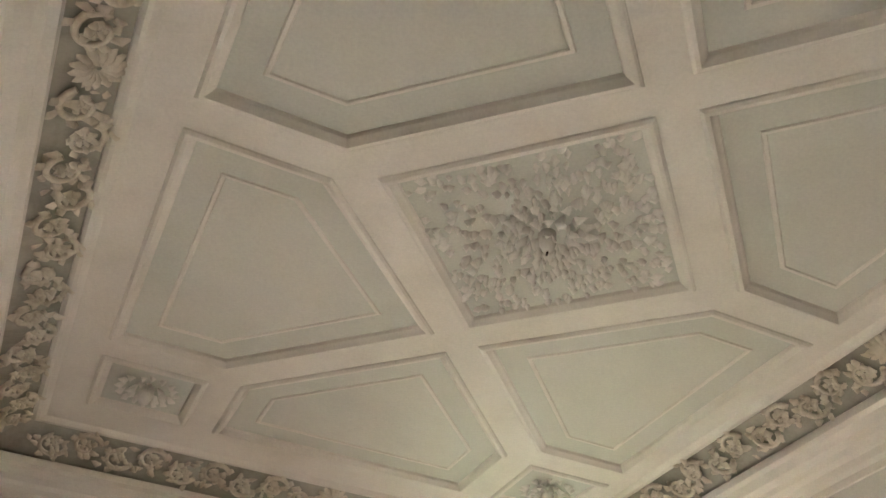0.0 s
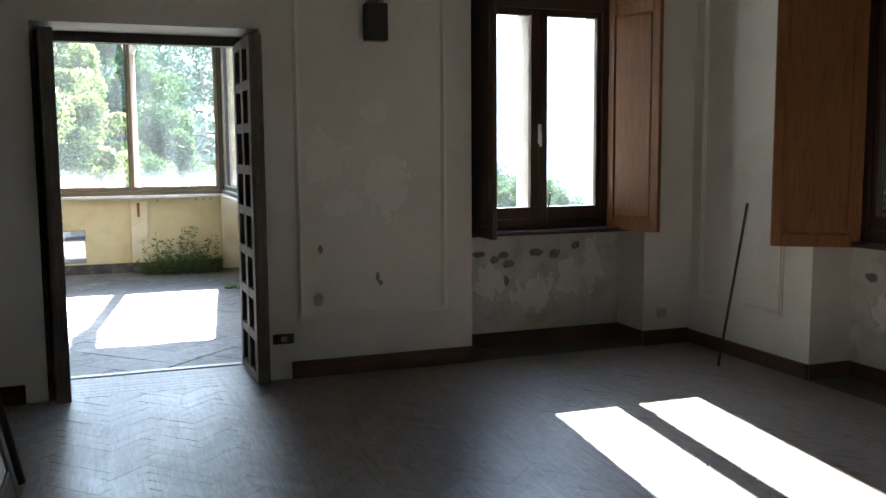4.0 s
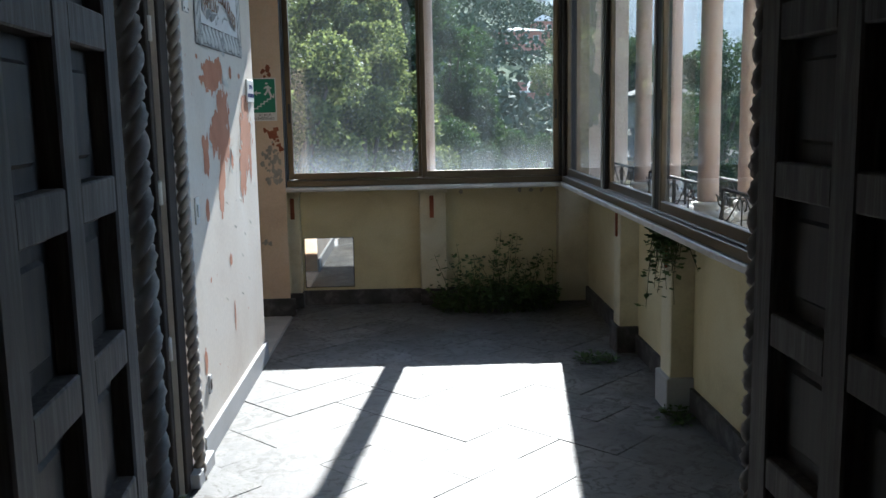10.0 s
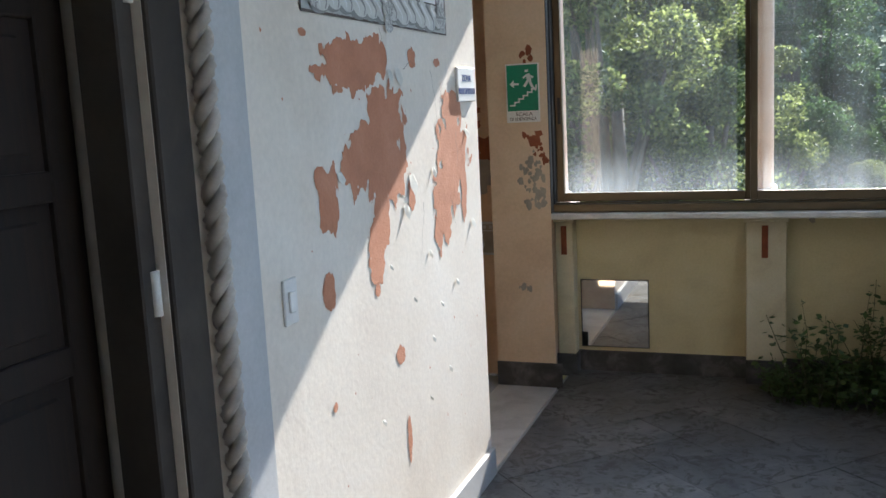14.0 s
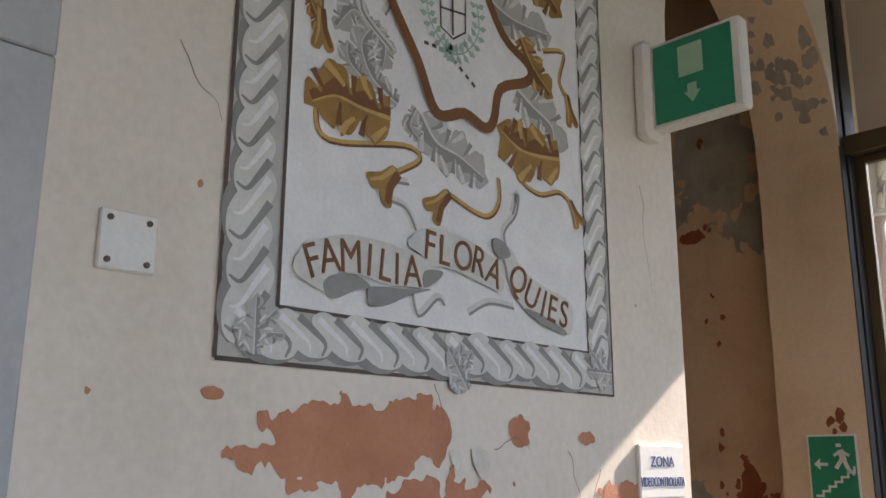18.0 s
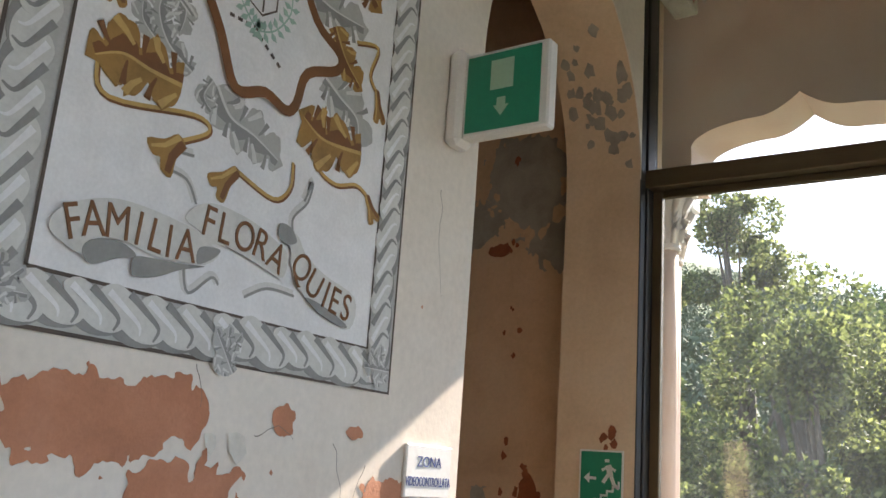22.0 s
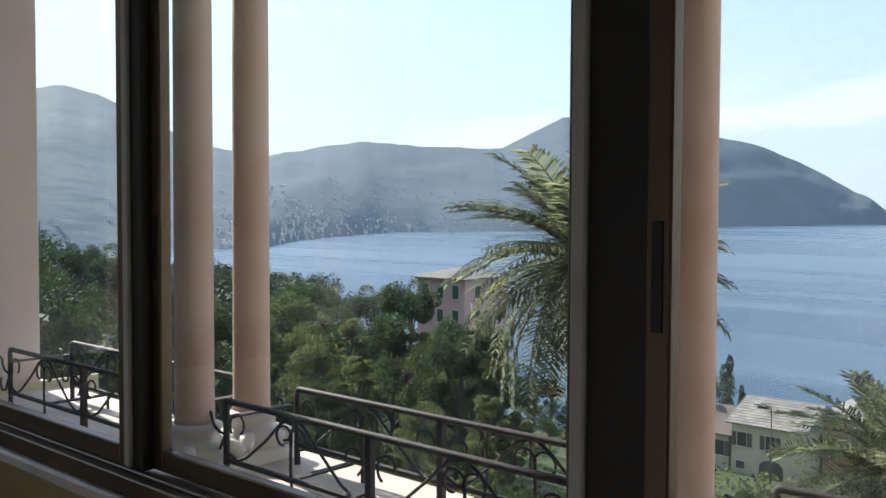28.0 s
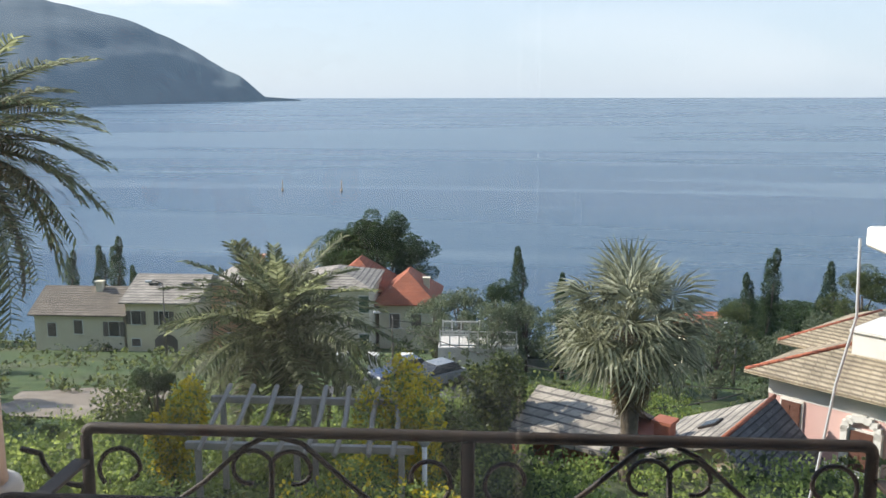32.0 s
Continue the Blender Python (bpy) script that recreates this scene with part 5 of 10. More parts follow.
for sgn, path in ((1, [(9.01, 2.60), (9.02, 2.54), (9.06, 2.495), (9.09, 2.478)]), (-1, [(9.165, 2.63), (9.17, 2.56), (9.13, 2.50), (9.08, 2.478)])):
    pp = smooth_pts(path, False, 6)
    ribbon(bm, pp, 0.004, 0.0113)
    for i in range(1, len(pp) - 1, 2):
        for s in (1, -1):
            d = Vector(pp[i + 1]) - Vector(pp[i - 1])
            n = Vector((-d.y, d.x)).normalized() * s
            p = Vector(pp[i])
            flat(bm, [tuple(p), tuple(p + n * 0.012 - d.normalized() * 0.008), tuple(p + n * 0.024 - d.normalized() * 0.006), tuple(p + n * 0.014 + d.normalized() * 0.006)], 0.0115)
part("laurel_wreath", bm, INK_GREEN, mural, "pale green painted laurel")
# banner
bm = bmesh.new()
for pts in ([(8.706, 1.951), (8.711, 1.981), (8.754, 2.013), (8.816, 2.034), (8.881, 2.037), (8.95, 2.032), (9.013, 2.022), (9.05, 2.001), (9.06, 1.989), (9.031, 1.966), (8.975, 1.959), (8.905, 1.956), (8.856, 1.965), (8.8, 1.961), (8.772, 1.942), (8.768, 1.924), (8.739, 1.932)],
            [(8.97, 2.041), (8.991, 2.071), (9.033, 2.088), (9.091, 2.087), (9.151, 2.077), (9.214, 2.055), (9.246, 2.038), (9.239, 1.986), (9.18, 1.994), (9.109, 2.009), (9.051, 2.011), (9.022, 1.997), (9.009, 2.025)],
            [(9.215, 2.098), (9.27, 2.085), (9.302, 2.05), (9.372, 2.019), (9.476, 1.99), (9.469, 1.917), (9.38, 1.931), (9.311, 1.96), (9.262, 2.012), (9.252, 2.053)]):
    flat(bm, smooth_pts(pts, True, 4), 0.0100 + 1e-5 * (next(LIFT) % 8))
part("banner", bm, INK_LIGHT, mural, "light grey painted ribbon")
for pts in ([(8.769, 1.93), (8.784, 1.953), (8.839, 1.963), (8.876, 1.946), (8.839, 1.933), (8.791, 1.912)],
            [(8.872, 1.943), (8.905, 1.95), (8.975, 1.955), (9.031, 1.962), (8.975, 1.943), (8.922, 1.918), (8.88, 1.91), (8.871, 1.918)],
            [(9.013, 1.996), (9.062, 2.003), (9.05, 1.983), (9.012, 1.963)],
            [(9.215, 2.098), (9.248, 2.096), (9.269, 2.07), (9.236, 2.058), (9.214, 2.073)],
            [(9.311, 1.957), (9.38, 1.927), (9.454, 1.916), (9.442, 1.93), (9.357, 1.955)]):
    bs = bmesh.new()
    flat(bs, smooth_pts(pts, True, 4), 0.0104 + 1e-5 * (next(LIFT) % 8))
    part("banner_shade", bs, INK_SHADE, mural, "grey shaded ribbon fold")
WORDS = {"FAMILIA": [(8.743, 1.971), (8.78, 1.985), (8.828, 1.992), (8.872, 1.992), (8.91, 1.988), (8.94, 1.986), (8.98, 1.988)], "FLORA": [(9.025, 2.047), (9.066, 2.043), (9.12, 2.041), (9.166, 2.037), (9.213, 2.021)], "QUIES": [(9.29, 2.017), (9.335, 1.989), (9.376, 1.975), (9.406, 1.967), (9.447, 1.959)]}
for word, spots in WORDS.items():
    for i, ch in enumerate(word):
        p, q = spots[max(0, i - 1)], spots[min(len(word) - 1, i + 1)]
        turn = math.atan2(q[1] - p[1], q[0] - p[0])
        letters(ch, 0.074, Matrix.Translation((VX + 0.0116, *spots[i])) @ ON_MURAL_WALL @ Matrix.Rotation(turn, 4, "Z") @ Matrix.Diagonal((0.95, 1.2, 1, 1)), INK_BROWN, mural)


# ---- peeling paint ----
def patch_mesh(blobs, lift, cell, seed, rough=0.035, freq=22.0):
    """A ragged patch on the mural wall: blobs of (y, z, half width, half height)."""
    y0, y1 = min(b[0] - b[2] for b in blobs) - 0.06, max(b[0] + b[2] for b in blobs) + 0.06
    z0, z1 = min(b[1] - b[3] for b in blobs) - 0.06, max(b[1] + b[3] for b in blobs) + 0.06
    ny, nz = int((y1 - y0) / cell) + 1, int((z1 - z0) / cell) + 1

    def field(y, z):
        f = max(1 - math.hypot((y - b[0]) / b[2], (z - b[1]) / b[3]) for b in blobs)
        small = min(min(b[2], b[3]) for b in blobs)
        return f * 0.1 + rough * noise.fractal(Vector((y * freq, z * freq * 0.7, seed)), 1.0, 2.0, 4) * 0.9 + 0.015 * noise.noise(Vector((y * 90, z * 60, seed)))
    val = [[field(y0 + i * cell, z0 + j * cell) for j in range(nz + 1)] for i in range(ny + 1)]
    bm = bmesh.new()
    cache = {}

    def vert(y, z):
        key = (round(y, 5), round(z, 5))
        if key not in cache:
            cache[key] = bm.verts.new((VX + lift, y, z))
        return cache[key]
    for i in range(ny):
        for j in range(nz):
            cs = [(i, j), (i + 1, j), (i + 1, j + 1), (i, j + 1)]
            poly = []
            for k in range(4):
                a, b = cs[k], cs[(k + 1) % 4]
                va, vb = val[a[0]][a[1]], val[b[0]][b[1]]
                if va > 0:
                    poly.append(vert(y0 + a[0] * cell, z0 + a[1] * cell))
                if (va > 0) != (vb > 0):
                    s = va / (va - vb)
                    poly.append(vert(y0 + (a[0] + s * (b[0] - a[0])) * cell, z0 + (a[1] + s * (b[1] - a[1])) * cell))
            poly = list(dict.fromkeys(poly))
            if len(poly) > 2:
                try:
                    bm.faces.new(poly)
                except ValueError:
                    pass
    return bm


peel = thing("peeled_patches", "terracotta render bared by peeling wall paint", "peeled plaster")
peel["kind"] = "structure"
CURL = mottled("curled_paint", (0.68, 0.65, 0.58), (0.56, 0.52, 0.45), None, 10, 80, 0.7, 0.2)
for k, blobs in enumerate((
        [(8.84, 1.66, 0.17, 0.075), (9.0, 1.69, 0.11, 0.055), (8.73, 1.635, 0.11, 0.03)],
        [(9.06, 1.50, 0.15, 0.10), (9.0, 1.40, 0.20, 0.13), (8.86, 1.38, 0.13, 0.07), (8.99, 1.25, 0.06, 0.13), (8.94, 1.12, 0.055, 0.11), (9.10, 1.36, 0.1, 0.11)],
        [(9.67, 1.52, 0.1, 0.07), (9.66, 1.38, 0.17, 0.12), (9.60, 1.26, 0.14, 0.10), (9.50, 1.16, 0.06, 0.13), (9.76, 1.25, 0.035, 0.14), (9.56, 1.14, 0.05, 0.09)],
        [(8.65, 1.30, 0.055, 0.10), (8.62, 1.36, 0.04, 0.04)], [(8.62, 1.06, 0.038, 0.05)], [(9.30, 1.695, 0.033, 0.035)], [(9.53, 1.69, 0.03, 0.016)], [(8.57, 1.735, 0.02, 0.012)], [(9.075, 0.76, 0.03, 0.03)],
        [(9.11, 0.47, 0.018, 0.075)], [(8.61, 0.74, 0.014, 0.014)], [(9.24, 1.26, 0.03, 0.06)], [(8.93, 1.0, 0.018, 0.02)], [(8.43, 0.41, 0.03, 0.06)])):
    big = len(blobs) > 1
    part("bare_patch", patch_mesh(blobs, 0.0015, 0.008 if big else 0.004, 5.0 + k * 3.1, 0.055 if big else 0.03, 24 if big else 45), TERRACOTTA, peel)
rp = random.Random(8)
for y, z, s, tilt in ((9.22, 1.32, 0.055, 20), (9.16, 1.23, 0.04, 35), (9.43, 1.33, 0.03, -20), (9.09, 1.655, 0.03, 10), (9.15, 1.66, 0.045, 12), (9.36, 1.05, 0.022, 0), (8.71, 1.37, 0.03, 40), (9.80, 1.45, 0.03, 5), (9.83, 1.1, 0.03, -10),
                      (9.35, 0.75, 0.018, 0), (9.2, 0.92, 0.015, 15), (9.5, 0.6, 0.02, 0), (8.9, 0.6, 0.014, 0), (9.62, 0.9, 0.02, 10), (9.02, 1.06, 0.014, 60), (9.3, 0.55, 0.013, 0), (9.45, 0.85, 0.014, 30)):
    bm = bmesh.new()
    pts = [(0, 0), (0.5, 0.06), (1, -0.05), (0.95, -0.6), (0.5, -1.0), (0.1, -0.55)]
    vs = [bm.verts.new((VX + 0.002 + 0.012 * max(0.0, -v) * (0.4 + u), y + u * s * rp.uniform(0.8, 1.2), z + v * s * 1.3)) for u, v in pts]
    bm.faces.new(vs)
    ob = part("paint_flake", bm, CURL, peel)


# ---- side doorway, rope posts, stone trim ----
def rope_post(x, y, z0, z1, label, lean=0.0):
    bm = bmesh.new()
    n = int((z1 - z0) / 0.012)
    for strand in range(2):
        pts = []
        for i in range(n + 1):
            z = z0 + (z1 - z0) * i / n
            a = 2 * math.pi * (z / 0.105) + math.pi * strand
            pts.append((x + 0.012 * math.cos(a), y + 0.012 * math.sin(a), z))
        tube(bm, pts, 0.0165, 7)
    return solid("rope_moulding", bm, ROPE_STONE, label, "rope moulding", "rope mouldings")


rope_post(VX + 0.03, 8.09, 0.0, 2.2, "twisted stone rope moulding beside the side doorway")
rope_post(-0.16, VY0 + 0.03, 0.0, 2.45, "twisted stone rope moulding beside the double door")
rope_post(1.012, VY0 + 0.03, 0.0, 2.45, "twisted stone rope moulding beside the double door")
solid("trim_side_door", B((VX, VX + 0.012, 8.125, 8.275, 0.0, 2.2), (VX, VX + 0.012, 6.3, 8.275, 2.202, 2.37), bevel=0.003), STONE_TRIM, "pale blue-grey stone surround of the side doorway", "door surround", kind="structure")
sd_jamb = solid("trim_side_jamb", B((VX - 0.02, VX + 0.012, SY1 + 0.002, 8.058, 0, 2.2), (VX - 0.12, VX - 0.02, SY1 - 0.05, SY1, 0, SZ), bevel=0.004), mottled("grey_brown_jamb", (0.045, 0.035, 0.028), (0.025, 0.02, 0.016), (0.075, 0.062, 0.05), 5, 60, 0.85, 0.2), "dark grey-brown moulded jamb of the side doorway", "door surround", kind="structure")
solid("trim_double_door", B((DX0 - 0.24, DX0 - 0.002, VY0, VY0 + 0.012, 0, 2.36), (DX1 + 0.03, DX1 + 0.24, VY0, VY0 + 0.012, 0, 2.36), (DX0 - 0.24, DX1 + 0.24, VY0, VY0 + 0.012, 2.36, 2.6), bevel=0.003), STONE_TRIM, "pale blue-grey stone surround of the double door", "door surround", kind="structure")
BROWN_DOOR = wood("side_door_wood", (0.018, 0.010, 0.007), (0.010, 0.006, 0.004), (0.032, 0.018, 0.011), 0.82)
sd = door_leaf("door_leaf", 0.74, 2.13, 6, 2, BROWN_DOOR, BROWN_DOOR, "closed dark brown panelled side door leaf")
sd.matrix_basis = pose(VX - 0.2, SY0 + 0.005, 0.005, 0, 0, 90)
sd2 = copy_thing(sd, pose(VX - 0.2, SY0 + 0.752, 0.005, 0, 0, 90))
sd["group"] = sd2["group"] = "side door leaves"
solid("door_stop_side", B((VX - 0.33, VX - 0.24, SY0, SY1, 0, SZ)), BROWN_DOOR, "dark brown boarding behind the side door", "door", kind="structure")
for z in (0.55, 1.15, 1.75):
    bm = bmesh.new()
    tube(bm, [(VX - 0.02, SY1 - 0.012, z), (VX - 0.02, SY1 - 0.012, z + 0.09)], 0.011, 8)
    part("hinge", bm, PLASTIC_WHITE, sd_jamb, "pale metal hinge")
solid("baseboard_mural_wall", B((VX, VX + 0.02, 8.275, AY0 - 0.002, -0.012, 0.115), (VX, VX + 0.05, 8.0, 8.275, -0.012, 0.06), bevel=0.003), STONE_TRIM, "grey slate skirting on the mural wall", "skirting", kind="structure")
solid("threshold_arch", B((VX - 0.33, VX, AY0, AY1, -0.1, -0.004)), MARBLE, "worn marble threshold under the arch", "threshold", kind="structure")

# plates and signs on the mural wall
pl = thing("cover_plate", "blank white square cover plate with four screws", "cover plate")
part("plate", B((VX, VX + 0.008, 8.363, 8.455, 1.903, 1.995), bevel=0.003), PLASTIC_WHITE, pl)
for y in (8.378, 8.44):
    for z in (1.917, 1.981):
        bm = bmesh.new()
        prism(bm, [(y + 0.005 * math.cos(a * 0.7854), z + 0.005 * math.sin(a * 0.7854)) for a in range(8)], "x", VX + 0.008, VX + 0.0105)
        part("screw", bm, INK_DARK, pl, "dark screw")
zs = thing("notice_sign", "white notice sign with blue letters", "sign")
part("board", B((VX, VX + 0.012, 9.725, 9.922, 1.552, 1.68), bevel=0.003), SIGN_WHITE, zs)
letters("ZONA", 0.036, Matrix.Translation((VX + 0.0128, 9.823, 1.638)) @ ON_MURAL_WALL, INK_BLUE, zs)
letters("VIDEOCONTROLLATA", 0.0265, Matrix.Translation((VX + 0.0128, 9.823, 1.590)) @ ON_MURAL_WALL @ Matrix.Diagonal((0.72, 1.2, 1, 1)), INK_BLUE, zs)
sw = thing("light_switch", "white light switch on the mural wall", "switch")
part("plate", B((VX, VX + 0.008, 8.375, 8.44, 1.02, 1.135), bevel=0.003), PLASTIC_WHITE, sw)
part("rocker", B((VX + 0.008, VX + 0.014, 8.392, 8.422, 1.05, 1.105), bevel=0.003), SIGN_WHITE, sw)
lo = thing("low_outlet", "broken grey outlet low on the mural wall", "outlet")
part("box", B((VX - 0.001, VX + 0.01, 8.44, 8.475, 0.255, 0.34), bevel=0.003), STONE_TRIM, lo)
part("hole", B((VX + 0.01, VX + 0.013, 8.448, 8.467, 0.275, 0.32)), INK_DARK, lo)

ex = thing("exit_light", "green emergency exit light box with a down arrow", "exit sign")
part("bracket", B((VX, VX + 0.052, 9.786, 9.87, 2.475, 2.755), bevel=0.015), PLASTIC_WHITE, ex, "white plastic bracket")
part("box", B((VX + 0.05, VX + 0.31, 9.806, 9.85, 2.49, 2.735), bevel=0.006), PLASTIC_WHITE, ex)
part("green_face", B((VX + 0.06, VX + 0.285, 9.8025, 9.806, 2.503, 2.722)), SIGN_GREEN, ex, "green translucent face")
bm = B((VX + 0.135, VX + 0.205, 9.801, 9.8025, 2.615, 2.70))
prism(bm, [(VX + 0.148, 2.568), (VX + 0.158, 2.568), (VX + 0.158, 2.59), (VX + 0.184, 2.59), (VX + 0.184, 2.568), (VX + 0.194, 2.568), (VX + 0.171, 2.538)], "y", 9.801, 9.8025)
part("pictogram", bm, mottled("sign_pale_green", (0.34, 0.52, 0.38), (0.28, 0.46, 0.33), None, 3, 60, 0.4, 0.03), ex, "pale faded door and arrow")

# stairs sign on the reveal of the arch
ss = thing("stairs_sign", "green emergency stairs sign with a running figure", "sign")
SX = -0.80
part("board", B((SX, SX + 0.18, AY1 - 0.004, AY1, 1.44, 1.745)), SIGN_WHITE, ss)
part("green_field", B((SX + 0.007, SX + 0.173, AY1 - 0.0055, AY1 - 0.004, 1.50, 1.738)), SIGN_GREEN, ss)
yy = (AY1 - 0.0075, AY1 - 0.0055)
for i in range(6):
    bm = B((SX + 0.02 + i * 0.0235, SX + 0.05 + i * 0.0235, *yy, 1.525 + i * 0.0165, 1.533 + i * 0.0165), (SX + 0.043 + i * 0.0235, SX + 0.05 + i * 0.0235, *yy, 1.533 + i * 0.0165, 1.55 + i * 0.0165))
    part("stair_mark", bm, SIGN_WHITE, ss)
bm = bmesh.new()
prism(bm, [(SX + 0.022 + u, v) for u, v in ((0, 1.64), (0.022, 1.66), (0.022, 1.645), (0.05, 1.645), (0.05, 1.634), (0.022, 1.634), (0.022, 1.62))], "y", *yy)
part("arrow", bm, SIGN_WHITE, ss)
for a, b, r in (((u0 - 0.045, v0), (u1 - 0.045, v1), q) for (u0, v0), (u1, v1), q in (((0.165, 1.69), (0.175, 1.65), 0.011), ((0.17, 1.66), (0.145, 1.625), 0.007), ((0.175, 1.655), (0.19, 1.62), 0.007), ((0.19, 1.62), (0.21, 1.605), 0.006), ((0.165, 1.685), (0.14, 1.67), 0.005), ((0.168, 1.685), (0.195, 1.67), 0.005), ((0.16, 1.70), (0.16, 1.712), 0.009))):
    d = Vector((b[0] - a[0], b[1] - a[1])).normalized()
    n = Vector((-d.y, d.x)) * r
    bm = bmesh.new()
    prism(bm, [(SX + a[0] + n.x, a[1] + n.y), (SX + b[0] + n.x, b[1] + n.y), (SX + b[0] - n.x, b[1] - n.y), (SX + a[0] - n.x, a[1] - n.y)], "y", *yy)
    part("pictogram_stroke", bm, SIGN_WHITE, ss)
ss.location.y = -0.012
TOWARDS_MINUS_Y = Matrix(((1, 0, 0, 0), (0, 0, -1, 0), (0, 1, 0, 0), (0, 0, 0, 1)))
letters("SCALA", 0.027, Matrix.Translation((SX + 0.095, AY1 - 0.0055, 1.482)) @ TOWARDS_MINUS_Y @ Matrix.Diagonal((1.15, 1, 1, 1)), INK_DARK, ss)
letters("DI EMERGENZA", 0.024, Matrix.Translation((SX + 0.09, AY1 - 0.0055, 1.457)) @ TOWARDS_MINUS_Y @ Matrix.Diagonal((0.86, 1, 1, 1)), INK_DARK, ss)

# arch reveal and passage
def reveal(bm, lift):
    half, rise = (AY1 - AY0) / 2, AZT - AZS
    r = (half * half + rise * rise) / (2 * half)
    turn = math.acos(1 - half / r)
    left = [(AY0 - lift, 0.0)] + [(AY0 + r - (r + lift) * math.cos(turn * i / 12), AZS + (r + lift) * math.sin(turn * i / 12)) for i in range(13)]
    right = [(AY1 + lift, 0.0)] + [(AY1 - r + (r + lift) * math.cos(turn * i / 12), AZS + (r + lift) * math.sin(turn * i / 12)) for i in range(13)]
    return left, right


OCHRE_PALE = mottled("pale_ochre_plaster", (0.66, 0.50, 0.34), (0.54, 0.38, 0.25), (0.70, 0.57, 0.43), 2.6, 60, 0.8, 0.35)
l0, r0 = reveal(None, -0.004)
bm = bmesh.new()
for line in (l0, r0):
    for (a, za), (b, zb) in zip(line, line[1:]):
        bm.faces.new([bm.verts.new(p) for p in ((VX - 0.003, a, za), (VX - 0.003, b, zb), (VX - 0.33, b, zb), (VX - 0.33, a, za))])
solid("arch_reveal", bm, OCHRE_PALE, "peach painted reveal of the pointed arch, flaking", "arch", kind="structure")
solid("wall_pilaster_arch", B((-0.636, -0.63, AY1, VF, 0.0, 4.0), bevel=0.001), OCHRE_PALE, "peach painted pier beside the window", "wall", kind="structure")
bm = bmesh.new()
solid("baseboard_arch", B((VX - 0.332, VX + 0.033, AY1 - 0.015, AY1 - 0.0045, -0.01, 0.13)), SKIRT_DARK, "dark dirty skirting at the arch pier", "skirting", kind="structure")
# painted band on the ochre wall
band = thing("painted_band", "grey painted moulding band with bells on the ochre wall", "wall painting")
part("ground", B((-2.4, VX - 0.335, 11.354, 11.357, 0.70, 0.89)), mottled("band_paint", (0.30, 0.27, 0.22), (0.2, 0.18, 0.14), (0.4, 0.37, 0.31), 8, 60, 0.8, 0.1), band)
for z0, z1 in ((0.875, 0.89), (0.70, 0.712), (0.835, 0.842)):
    part("band_line", B((-2.4, VX - 0.335, 11.351, 11.354, z0, z1)), STONE_TRIM, band)
for i in range(40):
    x = -2.35 + i * 0.036
    if x < VX - 0.36:
        part("bead", B((x, x + 0.018, 11.351, 11.354, 0.85, 0.868)), STONE_TRIM, band)
for i in range(14):
    x = -2.33 + i * 0.105
    if x < VX - 0.4:
        bm = bmesh.new()
        prism(bm, [(x, 0.74), (x + 0.05, 0.735), (x + 0.06, 0.76), (x + 0.045, 0.80), (x + 0.055, 0.825), (x - 0.005, 0.825), (x + 0.01, 0.79)], "y", 11.349, 11.354)
        part("bell", bm, STONE_TRIM, band)
# dark door frame seen through the arch, and a bright doorway beyond
pf = thing("passage_window_frame", "dark wooden frame at the bright passage opening", "door frame")
part("post", B((-1.60, -1.475, 11.20, 11.356, 0.89, 3.2), bevel=0.004), DARK_WOOD, pf)
part("rail", B((-1.62, -1.50, 10.2, 11.2, 3.1, 3.2), bevel=0.004), DARK_WOOD, pf)
rs = random.Random(21)


def flakes(name, plane, boxes, material, label):
    """Small ragged stains on a wall facing -y: boxes of (x, z, half width, half height, count)."""
    bm = bmesh.new()
    for x, z, hw, hh, n in boxes:
        for _ in range(n):
            plane -= 1.5e-5
            cx, cz, r = x + rs.gauss(0, 0.45) * hw, z + rs.gauss(0, 0.45) * hh, rs.uniform(0.006, 0.022)
            k = rs.randint(6, 9)
            bm.faces.new([bm.verts.new((cx + r * rs.uniform(0.5, 1.3) * math.cos(2 * math.pi * i / k), plane, cz + r * rs.uniform(0.6, 1.7) * math.sin(2 * math.pi * i / k))) for i in range(k)])
    return solid(name, bm, material, label, "stain", kind="structure")


RUST = mottled("red_flaking", (0.26, 0.075, 0.03), (0.17, 0.05, 0.02), (0.36, 0.13, 0.06), 12, 90, 0.85, 0.3)
GREY_PATCH = mottled("grey_patch", (0.33, 0.30, 0.25), (0.22, 0.20, 0.17), (0.42, 0.38, 0.31), 8, 90, 0.85, 0.3)
flakes("stain_red_passage", 11.3575, [(-1.15, 1.50, 0.10, 0.14, 34), (-1.05, 1.35, 0.10, 0.16, 34), (-0.98, 1.24, 0.13, 0.05, 24), (-1.25, 2.5, 0.05, 0.9, 12)], RUST, "dark red flakes on the ochre wall")
flakes("stain_red_pier", AY1 - 0.0048, [(-0.66, 1.36, 0.05, 0.05, 14), (-0.68, 1.80, 0.05, 0.06, 6), (-0.63, 1.28, 0.04, 0.06, 8)], RUST, "dark red flakes on the arch pier")
flakes("stain_grey_pier", AY1 - 0.0049, [(-0.67, 1.20, 0.07, 0.10, 26), (-0.66, 1.06, 0.07, 0.1, 20), (-0.75, 0.55, 0.05, 0.015, 8)], GREY_PATCH, "grey mortar patches on the arch pier")
